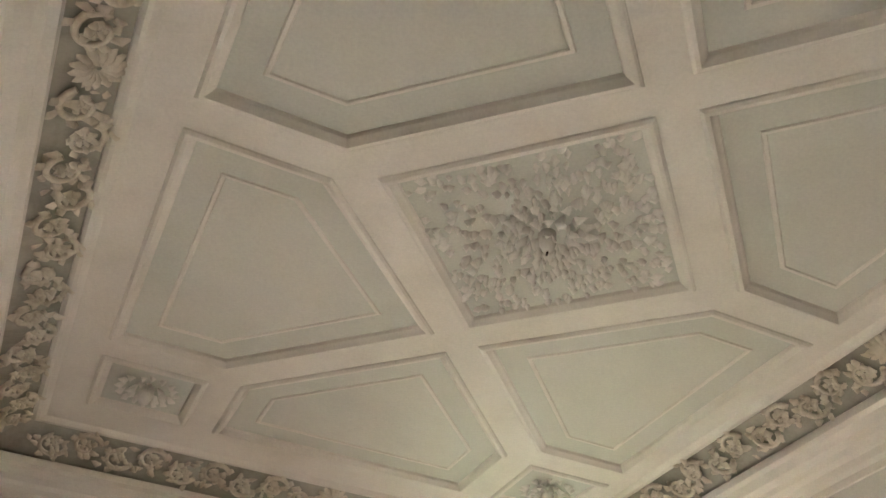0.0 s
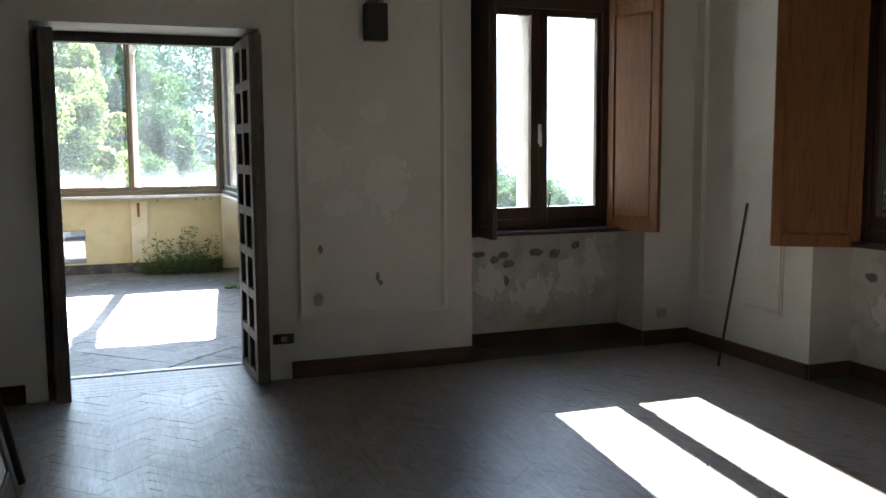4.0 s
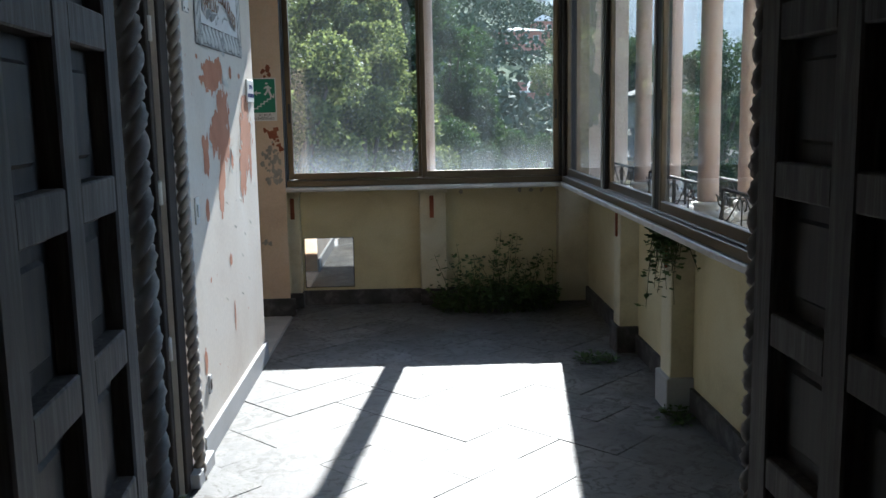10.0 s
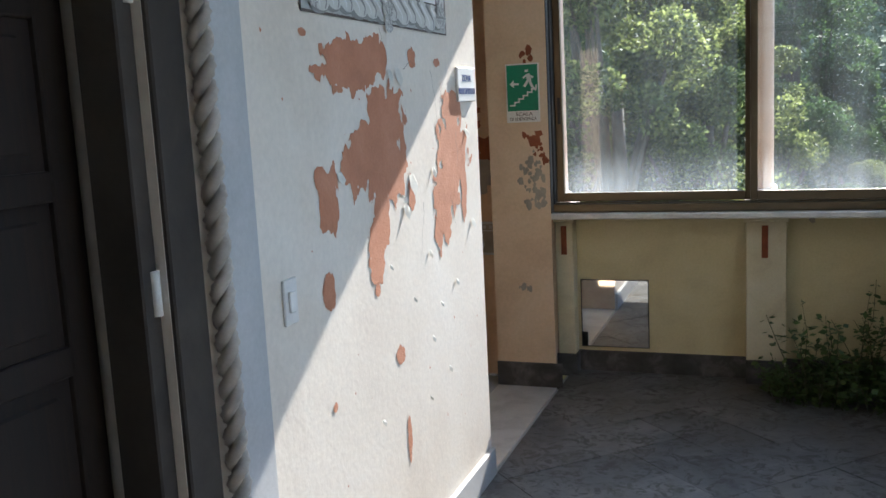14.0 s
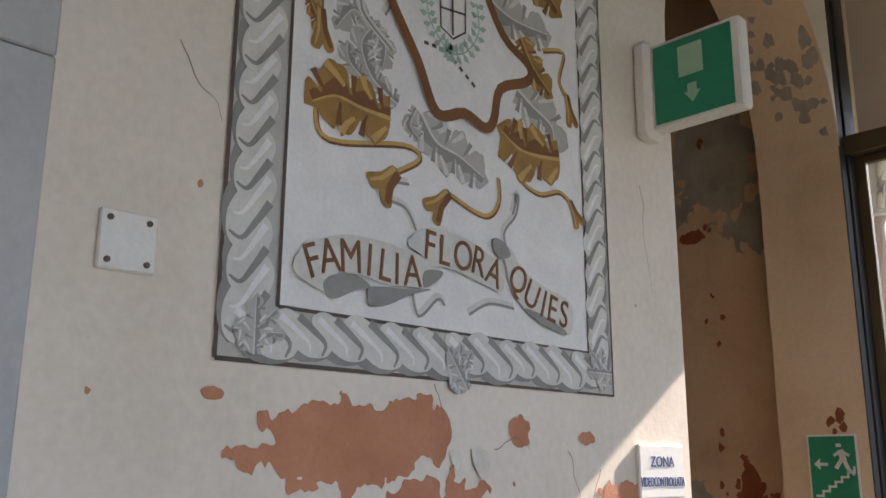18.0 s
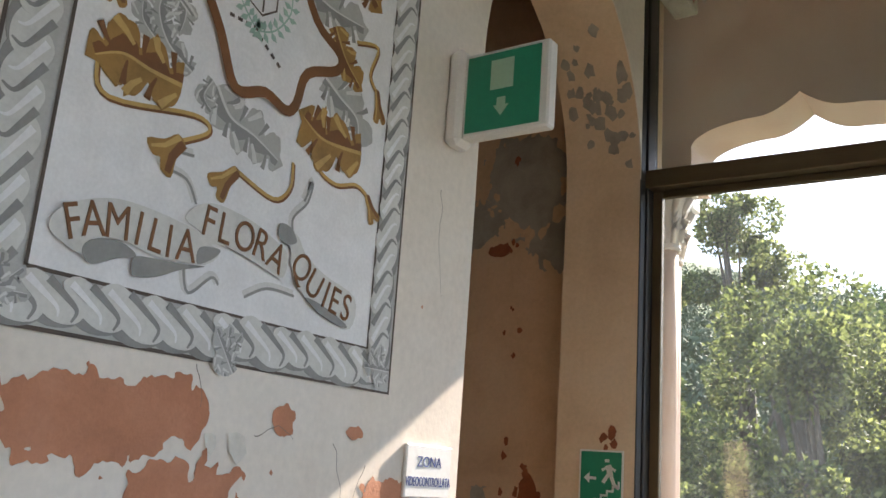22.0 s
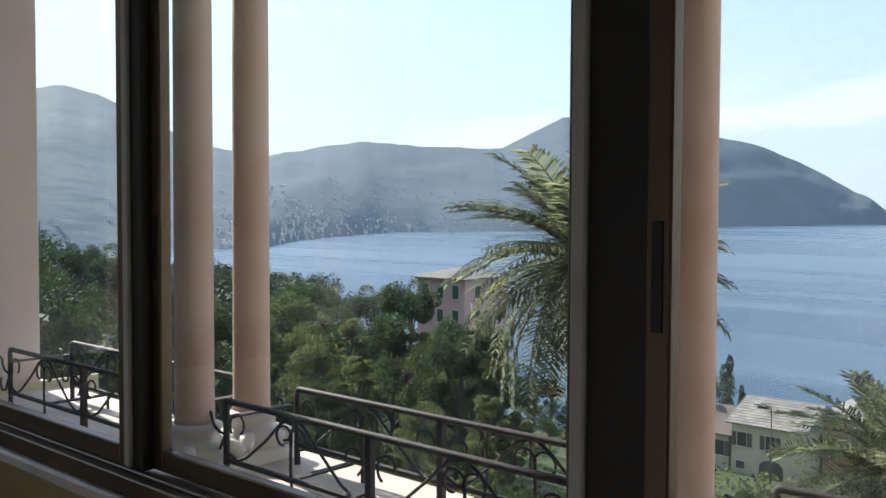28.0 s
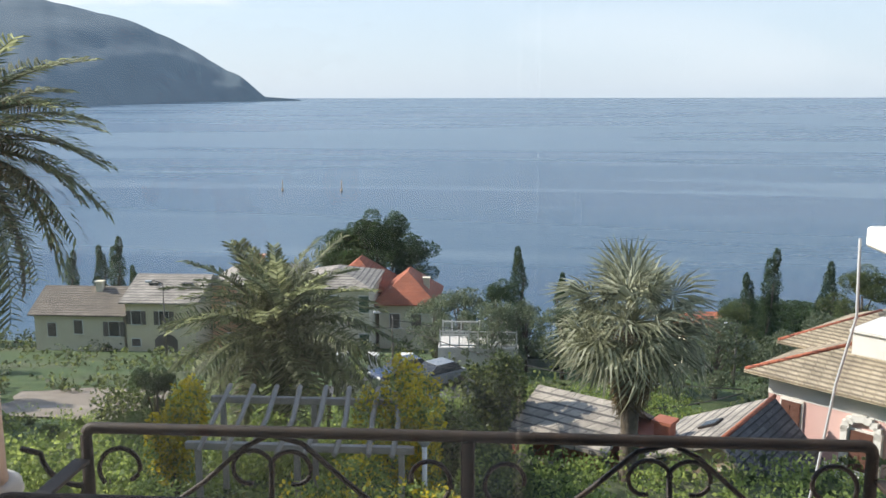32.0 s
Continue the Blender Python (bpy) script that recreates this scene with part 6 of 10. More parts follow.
for blobs, seed, mat, lab, gap in (([(-1.13, 1.48, 0.05, 0.17), (-1.05, 1.33, 0.10, 0.05), (-0.97, 1.25, 0.05, 0.05)], 5.0, RUST, "red bare patches on the ochre wall", 0.0), ([(-1.35, 1.42, 0.06, 0.16), (-1.02, 1.14, 0.10, 0.09), (-1.2, 1.06, 0.06, 0.05)], 9.0, GREY_PATCH, "grey bare patches on the ochre wall", 0.0006),
                                 ([(-1.2, 2.95, 0.22, 0.25), (-0.98, 2.62, 0.16, 0.12), (-1.5, 2.75, 0.14, 0.12)], 13.0, GREY_PATCH, "grey mortar high on the ochre wall", 0.0003), ([(-1.32, 2.62, 0.06, 0.03)], 17.0, RUST, "red bare patches high on the ochre wall", 0.0009)):
    pm_ = patch_mesh(blobs, 0.0, 0.012, seed, 0.05, 16)
    for v in pm_.verts:
        v.co = (v.co.y, 11.3565 - gap, v.co.z)
    solid("stain_passage", pm_, mat, lab, "stain", kind="structure")
bm = bmesh.new()
half = (AY1 - AY0) / 2
r_arch = (half * half + (AZT - AZS) ** 2) / (2 * half)
for i in range(46):
    w = rs.gauss(0.42, 0.16)
    x = VX - rs.uniform(0.02, 0.3)
    rr = rs.uniform(0.01, 0.03)
    cy, cz = AY1 - r_arch + (r_arch - 0.006 - 2e-5 * i) * math.cos(w), AZS + (r_arch - 0.006 - 2e-5 * i) * math.sin(w)
    tx = Vector((0, -math.sin(w), math.cos(w)))
    k = 8
    bm.faces.new([bm.verts.new(Vector((x, cy, cz)) + Vector((1, 0, 0)) * rr * rs.uniform(0.6, 1.3) * math.cos(2 * math.pi * j / k) + tx * rr * rs.uniform(0.6, 1.5) * math.sin(2 * math.pi * j / k)) for j in range(k)])
solid("stain_grey_arch", bm, GREY_PATCH, "grey and bare patches in the arch reveal", "stain", kind="structure")

# painted beam under the veranda ceiling
beam = thing("painted_beam", "beam with a painted scroll frieze under the ceiling", "beam")
beam["kind"] = "structure"
part("beam", B((VX + 0.002, VX + 0.11, VY0, VF, 3.70, ZV), bevel=0.006), mottled("beam_paint", (0.36, 0.35, 0.29), (0.22, 0.21, 0.17), (0.45, 0.44, 0.38), 5, 60, 0.8, 0.2), beam)
for i in range(13):
    y = VY0 + 0.25 + i * 0.42
    bm = bmesh.new()
    prism(bm, [(y - 0.06, 3.805), (y - 0.03, 3.845), (y, 3.885), (y + 0.03, 3.845), (y + 0.06, 3.805), (y + 0.03, 3.765), (y, 3.725), (y - 0.03, 3.765)], "x", VX + 0.11, VX + 0.113)
    part("red_motif", bm, INK_RED, beam, "crimson painted lozenge")
    bm = bmesh.new()
    for s in (1, -1):
        pts = [(VX + 0.112, y + 0.21 + s * 0.06 * math.cos(a * 0.5) * (1 - a / 16), 3.805 + 0.06 * math.sin(a * 0.5) * (1 - a / 16)) for a in range(14)]
        tube(bm, pts, 0.008, 4)
    part("scroll_motif", bm, INK_LIGHT, beam, "pale painted scrolls")
bm = bmesh.new()
for i in range(9):
    y = VY0 + 0.4 + i * 0.6
    box(bm, VX + 0.11, VR + 0.3, y, y + 0.1, ZV - 0.09, ZV, 0.006)
solid("ceiling_joists", bm, CEIL_WOOD, "dark wooden ceiling joists", "ceiling", kind="structure")


# ---- veranda windows ----
STRIP = mottled("pale_brush_strip", (0.50, 0.50, 0.46), (0.40, 0.40, 0.36), None, 6, 120, 0.9, 0.2)


def sliding_window(name, axis, w, a0, a1, bars, label):
    """A bronze aluminium sliding window over a parapet; bars: (from, to) of the uprights between the panes."""
    win = thing(name, label, "window")
    win["kind"] = "structure"
    zb, zt, ztop = 1.05, 2.80, 3.76

    def bx(bm, a, b, c, d, t0, t1, bev=0.003):
        if axis == "y":
            box(bm, a, b, w + t0, w + t1, c, d, bev)
        else:
            box(bm, w + t0, w + t1, a, b, c, d, bev)
    bm = bmesh.new()
    bx(bm, a0, a1, 0.952, 0.995, -0.03, 0.075)
    bx(bm, a0 + 0.03, a1 - 0.03, 0.995, 1.002, -0.005, 0.015)
    part("track", bm, BRONZE, win, "bronze bottom track")
    bm = bmesh.new()
    bx(bm, a0, a1, zt, zt + 0.075, -0.025, 0.075)
    part("transom", bm, BRONZE, win)
    bm = bmesh.new()
    bx(bm, a0, a1, ztop, ztop + 0.06, -0.025, 0.075)
    part("head", bm, BRONZE, win)
    for a, b in ((a0, a0 + 0.035), (a1 - 0.035, a1)):
        bm = bmesh.new()
        bx(bm, a, b, 0.995, zt, -0.028, 0.075)
        bx(bm, a, b, zt + 0.075, ztop, -0.025, 0.075)
        part("jamb", bm, BLACK_SEAL, win, "dark side channel")
    cuts = [a0 + 0.035] + [v for b in bars for v in b] + [a1 - 0.035]
    for i in range(0, len(cuts), 2):
        s0, s1 = cuts[i], cuts[i + 1]
        depth = 0.0 if (i // 2) % 2 else 0.03
        l0 = s0 if i == 0 else s0 - 0.035
        l1 = s1 if i + 2 == len(cuts) else s1 + 0.035
        g0, g1 = (s0 + 0.04 if i == 0 else s0), (s1 - 0.04 if i + 2 == len(cuts) else s1)
        bm = bmesh.new()
        for a, b, c, d in ((l0, g0, 1.003, zt - 0.002), (g1, l1, 1.003, zt - 0.002), (g0, g1, 1.003, zb), (g0, g1, zt - 0.032, zt - 0.002)):
            bx(bm, a, b, c, d, depth, depth + 0.028)
        sash = part("sash", bm, BRONZE, win)
        bm = bmesh.new()
        bx(bm, g0 - 0.004, g1 + 0.004, zb - 0.004, zt - 0.03, depth + 0.012, depth + 0.016, 0)
        part("pane", bm, GLASS_DUSTY if axis == "y" else GLASS, sash, "dusty glass pane").visible_shadow = False
        bm = bmesh.new()
        edge = g0 if i == 0 else g1
        off = -0.026 if i == 0 else 0.01
        bx(bm, edge + off, edge + off + 0.016, 1.42, 1.56, depth - 0.003, depth + 0.004, 0.001)
        part("lock", bm, BLACK_SEAL, sash, "black recessed lock")
        bm = bmesh.new()
        bx(bm, s0 + 0.01, s1 - 0.01, zt + 0.076, ztop - 0.001, 0.02, 0.024, 0)
        part("upper_pane", bm, GLASS, win, "dusty glass pane").visible_shadow = False
    for a, b in bars:
        bm = bmesh.new()
        bx(bm, a - 0.005, b + 0.005, zt + 0.076, ztop - 0.001, -0.01, 0.05)
        part("upper_bar", bm, BRONZE, win)
        bm = bmesh.new()
        wide = b - a > 0.08
        bx(bm, *((b - 0.05, b - 0.026) if wide else ((a + b) / 2 - 0.008, (a + b) / 2 + 0.008)), 1.003, zt - 0.002, -0.003 if wide else 0.0285, 0.0335)
        part("seal_strip", bm, STRIP if wide else STONE_TRIM, win, "pale brush seal strip")
        if wide:
            bm = bmesh.new()
            bx(bm, a + 0.0355, b - 0.0355, 1.003, zt - 0.002, 0.006, 0.052, 0.001)
            part("interlock", bm, BLACK_SEAL, win, "black channel between the sashes")
    return win


sliding_window("window_3", "y", 11.27, -0.605, 1.475, [(0.395, 0.455)], "bronze aluminium sliding window facing the hill")
sliding_window("window_4", "x", 1.488, 6.24, 11.24, [(7.40, 7.49), (8.655, 8.828), (9.872, 10.0)], "bronze aluminium sliding window facing the sea")
solid("wall_over_far_window", B((VX, VR + 0.4, 11.26, VF + 0.05, 3.82, 4.6)), OCHRE_PALE, "peach wall above the far window", "wall", kind="structure")
solid("wall_over_sea_window", B((1.48, 1.72, VY0, 11.26, 3.82, 4.6)), OCHRE_PALE, "peach wall above the sea window", "wall", kind="structure")
solid("wall_corner_post", B((1.478, 1.57, 11.25, 11.35, 0.95, 3.82), bevel=0.003), BRONZE, "bronze corner post of the glazing", "window", kind="structure")
solid("sill_far", B((-0.628, 1.60, 11.205, 11.56, 0.917, 0.95), bevel=0.006), MARBLE, "grey marble sill below the far window", "window sill", kind="structure")
solid("sill_sea", B((1.445, 1.72, VY0, 11.203, 0.917, 0.9497), bevel=0.006), MARBLE, "grey marble sill below the sea window", "window sill", kind="structure")

solid("window_jamb_cover", B((-0.62, -0.578, 11.192, 11.24, 0.951, 3.81), bevel=0.003), BLACK_SEAL, "dark metal cover beside the far window", "window", kind="structure")
# parapet pilasters and skirting
for x0, x1 in ((-0.625, -0.525), (0.395, 0.595), (1.465, VR)):
    solid("pilaster_far", B((x0, x1, VF - 0.1, VF + 0.002, 0, 0.917), (x0 - 0.012, x1 + 0.012, VF - 0.115, VF + 0.002, 0.87, 0.916), bevel=0.005), CREAM, "cream painted parapet pilaster", "pilaster", kind="structure")
for y0, y1 in ((9.88, 10.04), (8.79, 8.96), (7.50, 7.66), (6.3, 6.46)):
    solid("pilaster_sea", B((VR - 0.115, VR + 0.002, y0, y1, 0, 0.917), (VR - 0.13, VR + 0.002, y0 - 0.012, y1 + 0.012, 0.87, 0.916), bevel=0.005), CREAM, "cream painted parapet pilaster, chipped", "pilaster", kind="structure")
    solid("pilaster_base", B((VR - 0.135, VR + 0.002, y0 - 0.02, y1 + 0.02, -0.01, 0.165), bevel=0.005), SKIRT_DARK if y0 > 9 else STONE_TRIM, "grey stone foot of a parapet pilaster", "skirting", kind="structure")
solid("baseboard_far", B((-0.63, VR, VF - 0.02, VF + 0.001, -0.01, 0.115), (-0.63, -0.515, VF - 0.12, VF - 0.02, -0.01, 0.115), (0.395, 0.585, VF - 0.12, VF - 0.02, -0.01, 0.125)), SKIRT_DARK, "black dirty skirting with crumbled plaster", "skirting", kind="structure")
solid("baseboard_sea", B((VR - 0.02, VR + 0.001, VY0, VF, -0.01, 0.115)), SKIRT_DARK, "black dirty skirting", "skirting", kind="structure")
for x, y, w, h, ax in ((-0.575, VF - 0.104, 0.03, 0.16, "y"), (0.488, VF - 0.104, 0.032, 0.17, "y"), (VR - 0.119, 9.96, 0.03, 0.14, "x"), (VR - 0.119, 8.875, 0.03, 0.15, "x")):
    bm = B((x - w / 2, x + w / 2, y - 0.006, y + 0.004, 0.85 - h, 0.85)) if ax == "y" else B((x - 0.006, x + 0.004, y - w / 2, y + w / 2, 0.85 - h, 0.85))
    solid("rusty_bracket", bm, RUST, "rusty iron bracket stub under the sill", "bracket", "sill brackets")
bm = bmesh.new()
for x in (0.72, 1.18, 1.27, 1.35):
    k = 7
    bm.faces.new([bm.verts.new((x + rs.uniform(0.5, 1.2) * 0.022 * math.cos(2 * math.pi * i / k), VF - 0.002, 0.87 + rs.uniform(0.4, 1.2) * 0.02 * math.sin(2 * math.pi * i / k))) for i in range(k)])
solid("stain_far_parapet", bm, GREY_PATCH, "grey plaster damage under the sill", "stain", kind="structure")
mi = thing("mirror_panel", "small square mirror at the foot of the parapet", "mirror")
part("mirror", B((-0.503, -0.128, VF - 0.008, VF - 0.001, 0.142, 0.526)), MIRROR, mi)
part("edge", B((-0.507, -0.503, VF - 0.01, VF, 0.138, 0.53), (-0.128, -0.124, VF - 0.01, VF, 0.138, 0.53), (-0.503, -0.128, VF - 0.01, VF, 0.526, 0.53), (-0.503, -0.128, VF - 0.01, VF, 0.138, 0.142)), BLACK_SEAL, mi, "dark worn mirror edge")

# ---- loggia outside the glass ----
OUT = 2.13
solid("ledge_sea", B((1.722, OUT, VY0, 12.0, 0.83, 0.888), bevel=0.008), LEDGE, "sunlit stone ledge under the columns", "ledge", kind="structure")
solid("ledge_far", B((VX - 0.33, 1.72, 11.562, 12.0, 0.83, 0.888), bevel=0.008), LEDGE, "sunlit stone ledge under the columns", "ledge", kind="structure")
PIER = mottled("pier_plaster", (0.72, 0.57, 0.48), (0.62, 0.44, 0.34), (0.76, 0.68, 0.60), 2.2, 70, 0.75, 0.25)
solid("pier_corner", B((1.578, 2.03, 11.575, 11.86, 0.885, 4.6), bevel=0.006), PIER, "pale plastered corner pier with flaking paint", "pier", kind="structure")
solid("pier_west", B((VX - 0.33, VX - 0.12, 11.7, 12.0, 0.888, 4.6)), PIER, "pale plastered pier", "pier", kind="structure")
solid("pier_south", B((1.75, OUT - 0.01, VY0, 6.34, 0.888, 4.6)), PIER, "pale plastered pier", "pier", kind="structure")
PIER_RENDER = mottled("weathered_render", (0.34, 0.26, 0.17), (0.22, 0.17, 0.12), (0.46, 0.38, 0.28), 5.0, 60, 0.9, 0.5)
solid("stain_pier_edge", B((1.5782, 1.724, 11.571, 11.5748, 0.89, 4.6)), PIER_RENDER, "bare ochre render down the edge of the corner pier", "stain", kind="structure")
pc = patch_mesh([(1.73, 1.9 + 0.28 * i, 0.04 + 0.012 * (i % 3), 0.2) for i in range(8)] + [(1.75, 1.62, 0.08, 0.14), (1.78, 1.53, 0.055, 0.1), (1.75, 1.44, 0.05, 0.1)], 0.0, 0.009, 77.0, 0.05, 22)
for v in pc.verts:
    v.co = (max(1.7245, v.co.y), 11.573, v.co.z)
solid("stain_corner_pier", pc, GREY_PATCH, "bare grey mortar on the corner pier", "stain", kind="structure")
pc = patch_mesh([(1.795, 2.165, 0.014, 0.018), (1.80, 2.07, 0.016, 0.03), (1.80, 1.805, 0.016, 0.02), (1.80, 1.67, 0.007, 0.01), (1.79, 2.5, 0.012, 0.02), (1.80, 2.9, 0.02, 0.03)], 0.0, 0.005, 12.0, 0.012, 30)
for v in pc.verts:
    v.co = (v.co.y + 0.03, 11.5732, v.co.z)
solid("stain_pier_spots", pc, GREY_PATCH, "grey spots on the corner pier", "stain", kind="structure")


def column(x, y, shaft, label):
    col = thing("column", label, "column", "loggia columns", (x, y, 0.888))
    bm = B((-0.098, 0.098, -0.098, 0.098, 0, 0.042), bevel=0.006)
    lathe(bm, [(0.09, 0.042), (0.097, 0.05), (0.1, 0.063), (0.096, 0.076), (0.082, 0.086), (0.07, 0.09), (0.064, 0.1), (0.066, 0.112), (0.071, 0.119), (0.069, 0.13), (0.056, 0.137)], 0, 0, 28)
    part("base", bm, COLUMN_WHITE, col, "white marble moulded base")
    for a in (45, 135, 225, 315):
        bm = bmesh.new()
        c, d = math.cos(radians(a)), math.sin(radians(a))
        tube(bm, [(0.078 * c, 0.078 * d, 0.07), (0.105 * c, 0.105 * d, 0.064), (0.125 * c, 0.125 * d, 0.05)], 0.026, 9, 0.016)
        part("corner_leaf", bm, COLUMN_WHITE, col)
    bm = bmesh.new()
    lathe(bm, [(0.053, 0.134), (0.051, 0.15), (0.05, 0.5), (0.049, 1.1), (0.047, 1.748)], 0, 0, 28)
    part("shaft", bm, shaft, col)
    bm = bmesh.new()
    lathe(bm, [(0.056, 1.748), (0.062, 1.758), (0.056, 1.768), (0.052, 1.778), (0.058, 1.848), (0.066, 1.908), (0.085, 1.968), (0.094, 2.008)], 0, 0, 24)
    for k in range(8):
        a = 2 * math.pi * k / 8
        for z0, z1, r0, r1 in ((1.778, 1.888, 0.055, 0.085), (1.868, 1.988, 0.062, 0.105)):
            tube(bm, [(r0 * math.cos(a), r0 * math.sin(a), z0), (r0 * 1.15 * math.cos(a), r0 * 1.15 * math.sin(a), (z0 + z1) / 2), (r1 * math.cos(a), r1 * math.sin(a), z1)], 0.013, 6, 0.02)
    box(bm, -0.105, 0.105, -0.105, 0.105, 2.008, 2.063, 0.008)
    part("capital", bm, COLUMN_WHITE, col, "carved leaf capital")
    return col


c0 = column(1.785, 10.155, COLUMN_PINK, "slim pinkish stone column with a white base")
for x, y in ((1.98, 10.175), (1.775, 8.855), (1.98, 8.875), (1.775, 7.558), (1.98, 7.526), (-0.64, 11.66), (-0.71, 11.89), (0.478, 11.66), (0.478, 11.89)):
    copy_thing(c0, pose(x, y, 0.888))


def cusped(a, b, zs, zt, top, n=12):
    """What is left of a wall over an ogee arch: round shoulders that sweep up to a narrow point."""
    pts, half = [(a, top), (a, zs)], (b - a) / 2
    up = [(half * (1 - math.cos(1.571 * i / n)) * 0.62, (zt - zs) * 0.55 * math.sin(1.571 * i / n)) for i in range(1, n + 1)]
    up += [(half * (0.62 + 0.38 * i / n), (zt - zs) * (0.55 + 0.45 * (i / n) ** 1.8)) for i in range(1, n + 1)]
    pts += [(a + u, zs + v) for u, v in up] + [(b - u, zs + v) for u, v in up[-2::-1]]
    return pts + [(b, zs), (b, top)]


bm = bmesh.new()
edges_y = [6.34, 7.553, 8.868, 10.165, 11.56]
for a, b in zip(edges_y, edges_y[1:]):
    prism(bm, cusped(a + 0.07, b - 0.07, 2.95, 3.5, 4.62), "x", 1.78, 2.06)
for y in edges_y:
    box(bm, 1.782, 2.058, y - 0.071, y + 0.071, 2.95, 4.62)
solid("wall_arcade_sea", bm, PIER, "pointed arches over the sea side columns", "arcade", kind="structure")
bm = bmesh.new()
edges_x = [-0.60, 0.478, 1.745]
for a, b in zip(edges_x, edges_x[1:]):
    prism(bm, cusped(a + 0.07, b - 0.07, 3.10, 3.29, 4.62), "y", 11.64, 11.92)
for x in edges_x[:2]:
    box(bm, x - 0.071, x + 0.071, 11.642, 11.918, 2.95, 4.62)
box(bm, VX - 0.33, -0.67, 11.642, 11.918, 2.95, 4.62)
box(bm, 1.67, 1.75, 11.642, 11.918, 2.95, 4.62)
solid("wall_arcade_far", bm, PIER, "pointed arches over the far side columns", "arcade", kind="structure")


def railing(length):
    """A low wrought iron railing along +y from the origin, standing on the ledge."""
    rl = thing("iron_railing", "low rusty wrought iron railing with scrolls", "railing", "ledge railings")
    h, b, r = 0.205, 0.055, 0.0085

    def bar(name, pts, w=0.005, n=6):
        bm = bmesh.new()
        tube(bm, pts, w, n)
        part(name, bm, IRON, rl)

    def spiral(name, y, z, w, a0, a1, shrink=0.45, n=16, thick=0.0034):
        pts = []
        for i in range(n + 1):
            a = radians(a0 + (a1 - a0) * i / n)
            k = w * (1 - shrink * i / n)
            pts.append((0, y + k * math.cos(a), z + k * math.sin(a)))
        bar(name, pts, thick, 5)
    # one bent bar makes the end posts and the top
    bend = [(0, r + 0.012 * (1 - math.cos(a)), h - 0.012 * (1 - math.sin(a))) for a in (0, 0.4, 0.8, 1.2, 1.571)]
    pts = [(0, r, 0.0), (0, r, 0.1)] + bend + [(0, length - y, z) for _, y, z in bend[::-1]] + [(0, length - r, 0.1), (0, length - r, 0.0)]
    bar("top_bar", pts, r, 8)
    part("bottom_bar", B((-0.006, 0.006, r, length - r, b - 0.006, b + 0.006), bevel=0.002), IRON, rl)
    part("post", B((-0.009, 0.009, length / 2 - 0.009, length / 2 + 0.009, 0, h - 0.004), bevel=0.002), IRON, rl)
    for s, o in ((1, 0.0), (-1, length)):
        def at(u, v):
            return (0, o + s * u * length, b + v * (h - b))
        bar("brace", [at(0.02, 0.12), at(0.05, 0.03), at(0.085, 0.12), at(0.16, 0.5), at(0.215, 0.85), at(0.25, 0.98)], 0.0038)
        bar("brace", [at(0.245, 0.98), at(0.29, 0.9), at(0.345, 0.55), at(0.415, 0.14), at(0.455, 0.02), at(0.488, 0.12)], 0.0038)
        spiral("scroll", o + s * 0.055 * length, b + 0.62 * (h - b), 0.036, 90 + s * 130, 90 - s * 150)
        spiral("scroll", o + s * 0.448 * length, b + 0.58 * (h - b), 0.036, 90 - s * 150, 90 + s * 100)
        spiral("scroll", o + s * 0.222 * length, b + 0.63 * (h - b), 0.033, 90 - s * 80, 90 + s * 190)
        spiral("scroll", o + s * 0.278 * length, b + 0.63 * (h - b), 0.033, 90 + s * 80, 90 - s * 190)
        bar("drop", [at(0.25, 0.75), at(0.248, 0.2), at(0.252, -0.22)], 0.004, 5)
        part("drop_tip", B((-0.004, 0.004, o + s * 0.25 * length - 0.005, o + s * 0.25 * length + 0.005, b - 0.055, b - 0.028), bevel=0.002), IRON, rl)
        # scroll that reaches from the end post towards the column
        pts = [(0, o - s * 0.012, 0.09), (0, o - s * 0.028, 0.06), (0, o - s * 0.055, 0.055), (0, o - s * 0.072, 0.075), (0, o - s * 0.064, 0.098)]
        bar("end_scroll", [(0, o, 0.125), (0, o - s * 0.004, 0.105)] + pts, 0.0042, 5)
        pts = [(0, o - s * (0.002 + 0.055 * math.sin(0.5 * math.pi * i / 6)), 0.12 + 0.045 * (1 - math.cos(0.5 * math.pi * i / 6))) for i in range(7)]
        bar("end_scroll", pts + [(0, o - s * 0.085, 0.172)], 0.0042, 5)
    return rl


RAIL_L = 1.06
r0 = railing(RAIL_L)
r0.matrix_basis = pose(1.80, 7.668, 0.888)
for x, y in ((2.02, 7.672), (1.80, 8.985), (2.02, 8.975), (1.80, 10.25), (2.02, 10.25), (2.02, 6.42), (1.80, 6.42)):
    copy_thing(r0, pose(x, y, 0.888))
for y in (7.668, 8.985, 10.25):
    for v, z in ((0.0, 1.045), (RAIL_L, 1.045), (0.24, 0.93), (RAIL_L - 0.24, 0.93)):
        solid("railing_tie", B((1.806, 2.014, y + v - 0.011, y + v + 0.011, z, z + 0.006), bevel=0.001), IRON, "flat iron strap between the two railings", "railing", "railing straps")


# ---- weeds on the veranda ----
LEAF = Nodes("weed_leaf", 0.6)
LEAF.colour(LEAF.ramp(LEAF.island(), [(0.0, (0.035, 0.075, 0.015)), (0.5, (0.06, 0.12, 0.025)), (1.0, (0.11, 0.17, 0.045))]))
LEAF = LEAF.mat
STEM = mottled("weed_stem", (0.08, 0.09, 0.035), (0.05, 0.05, 0.02), None, 20, 90, 0.7)


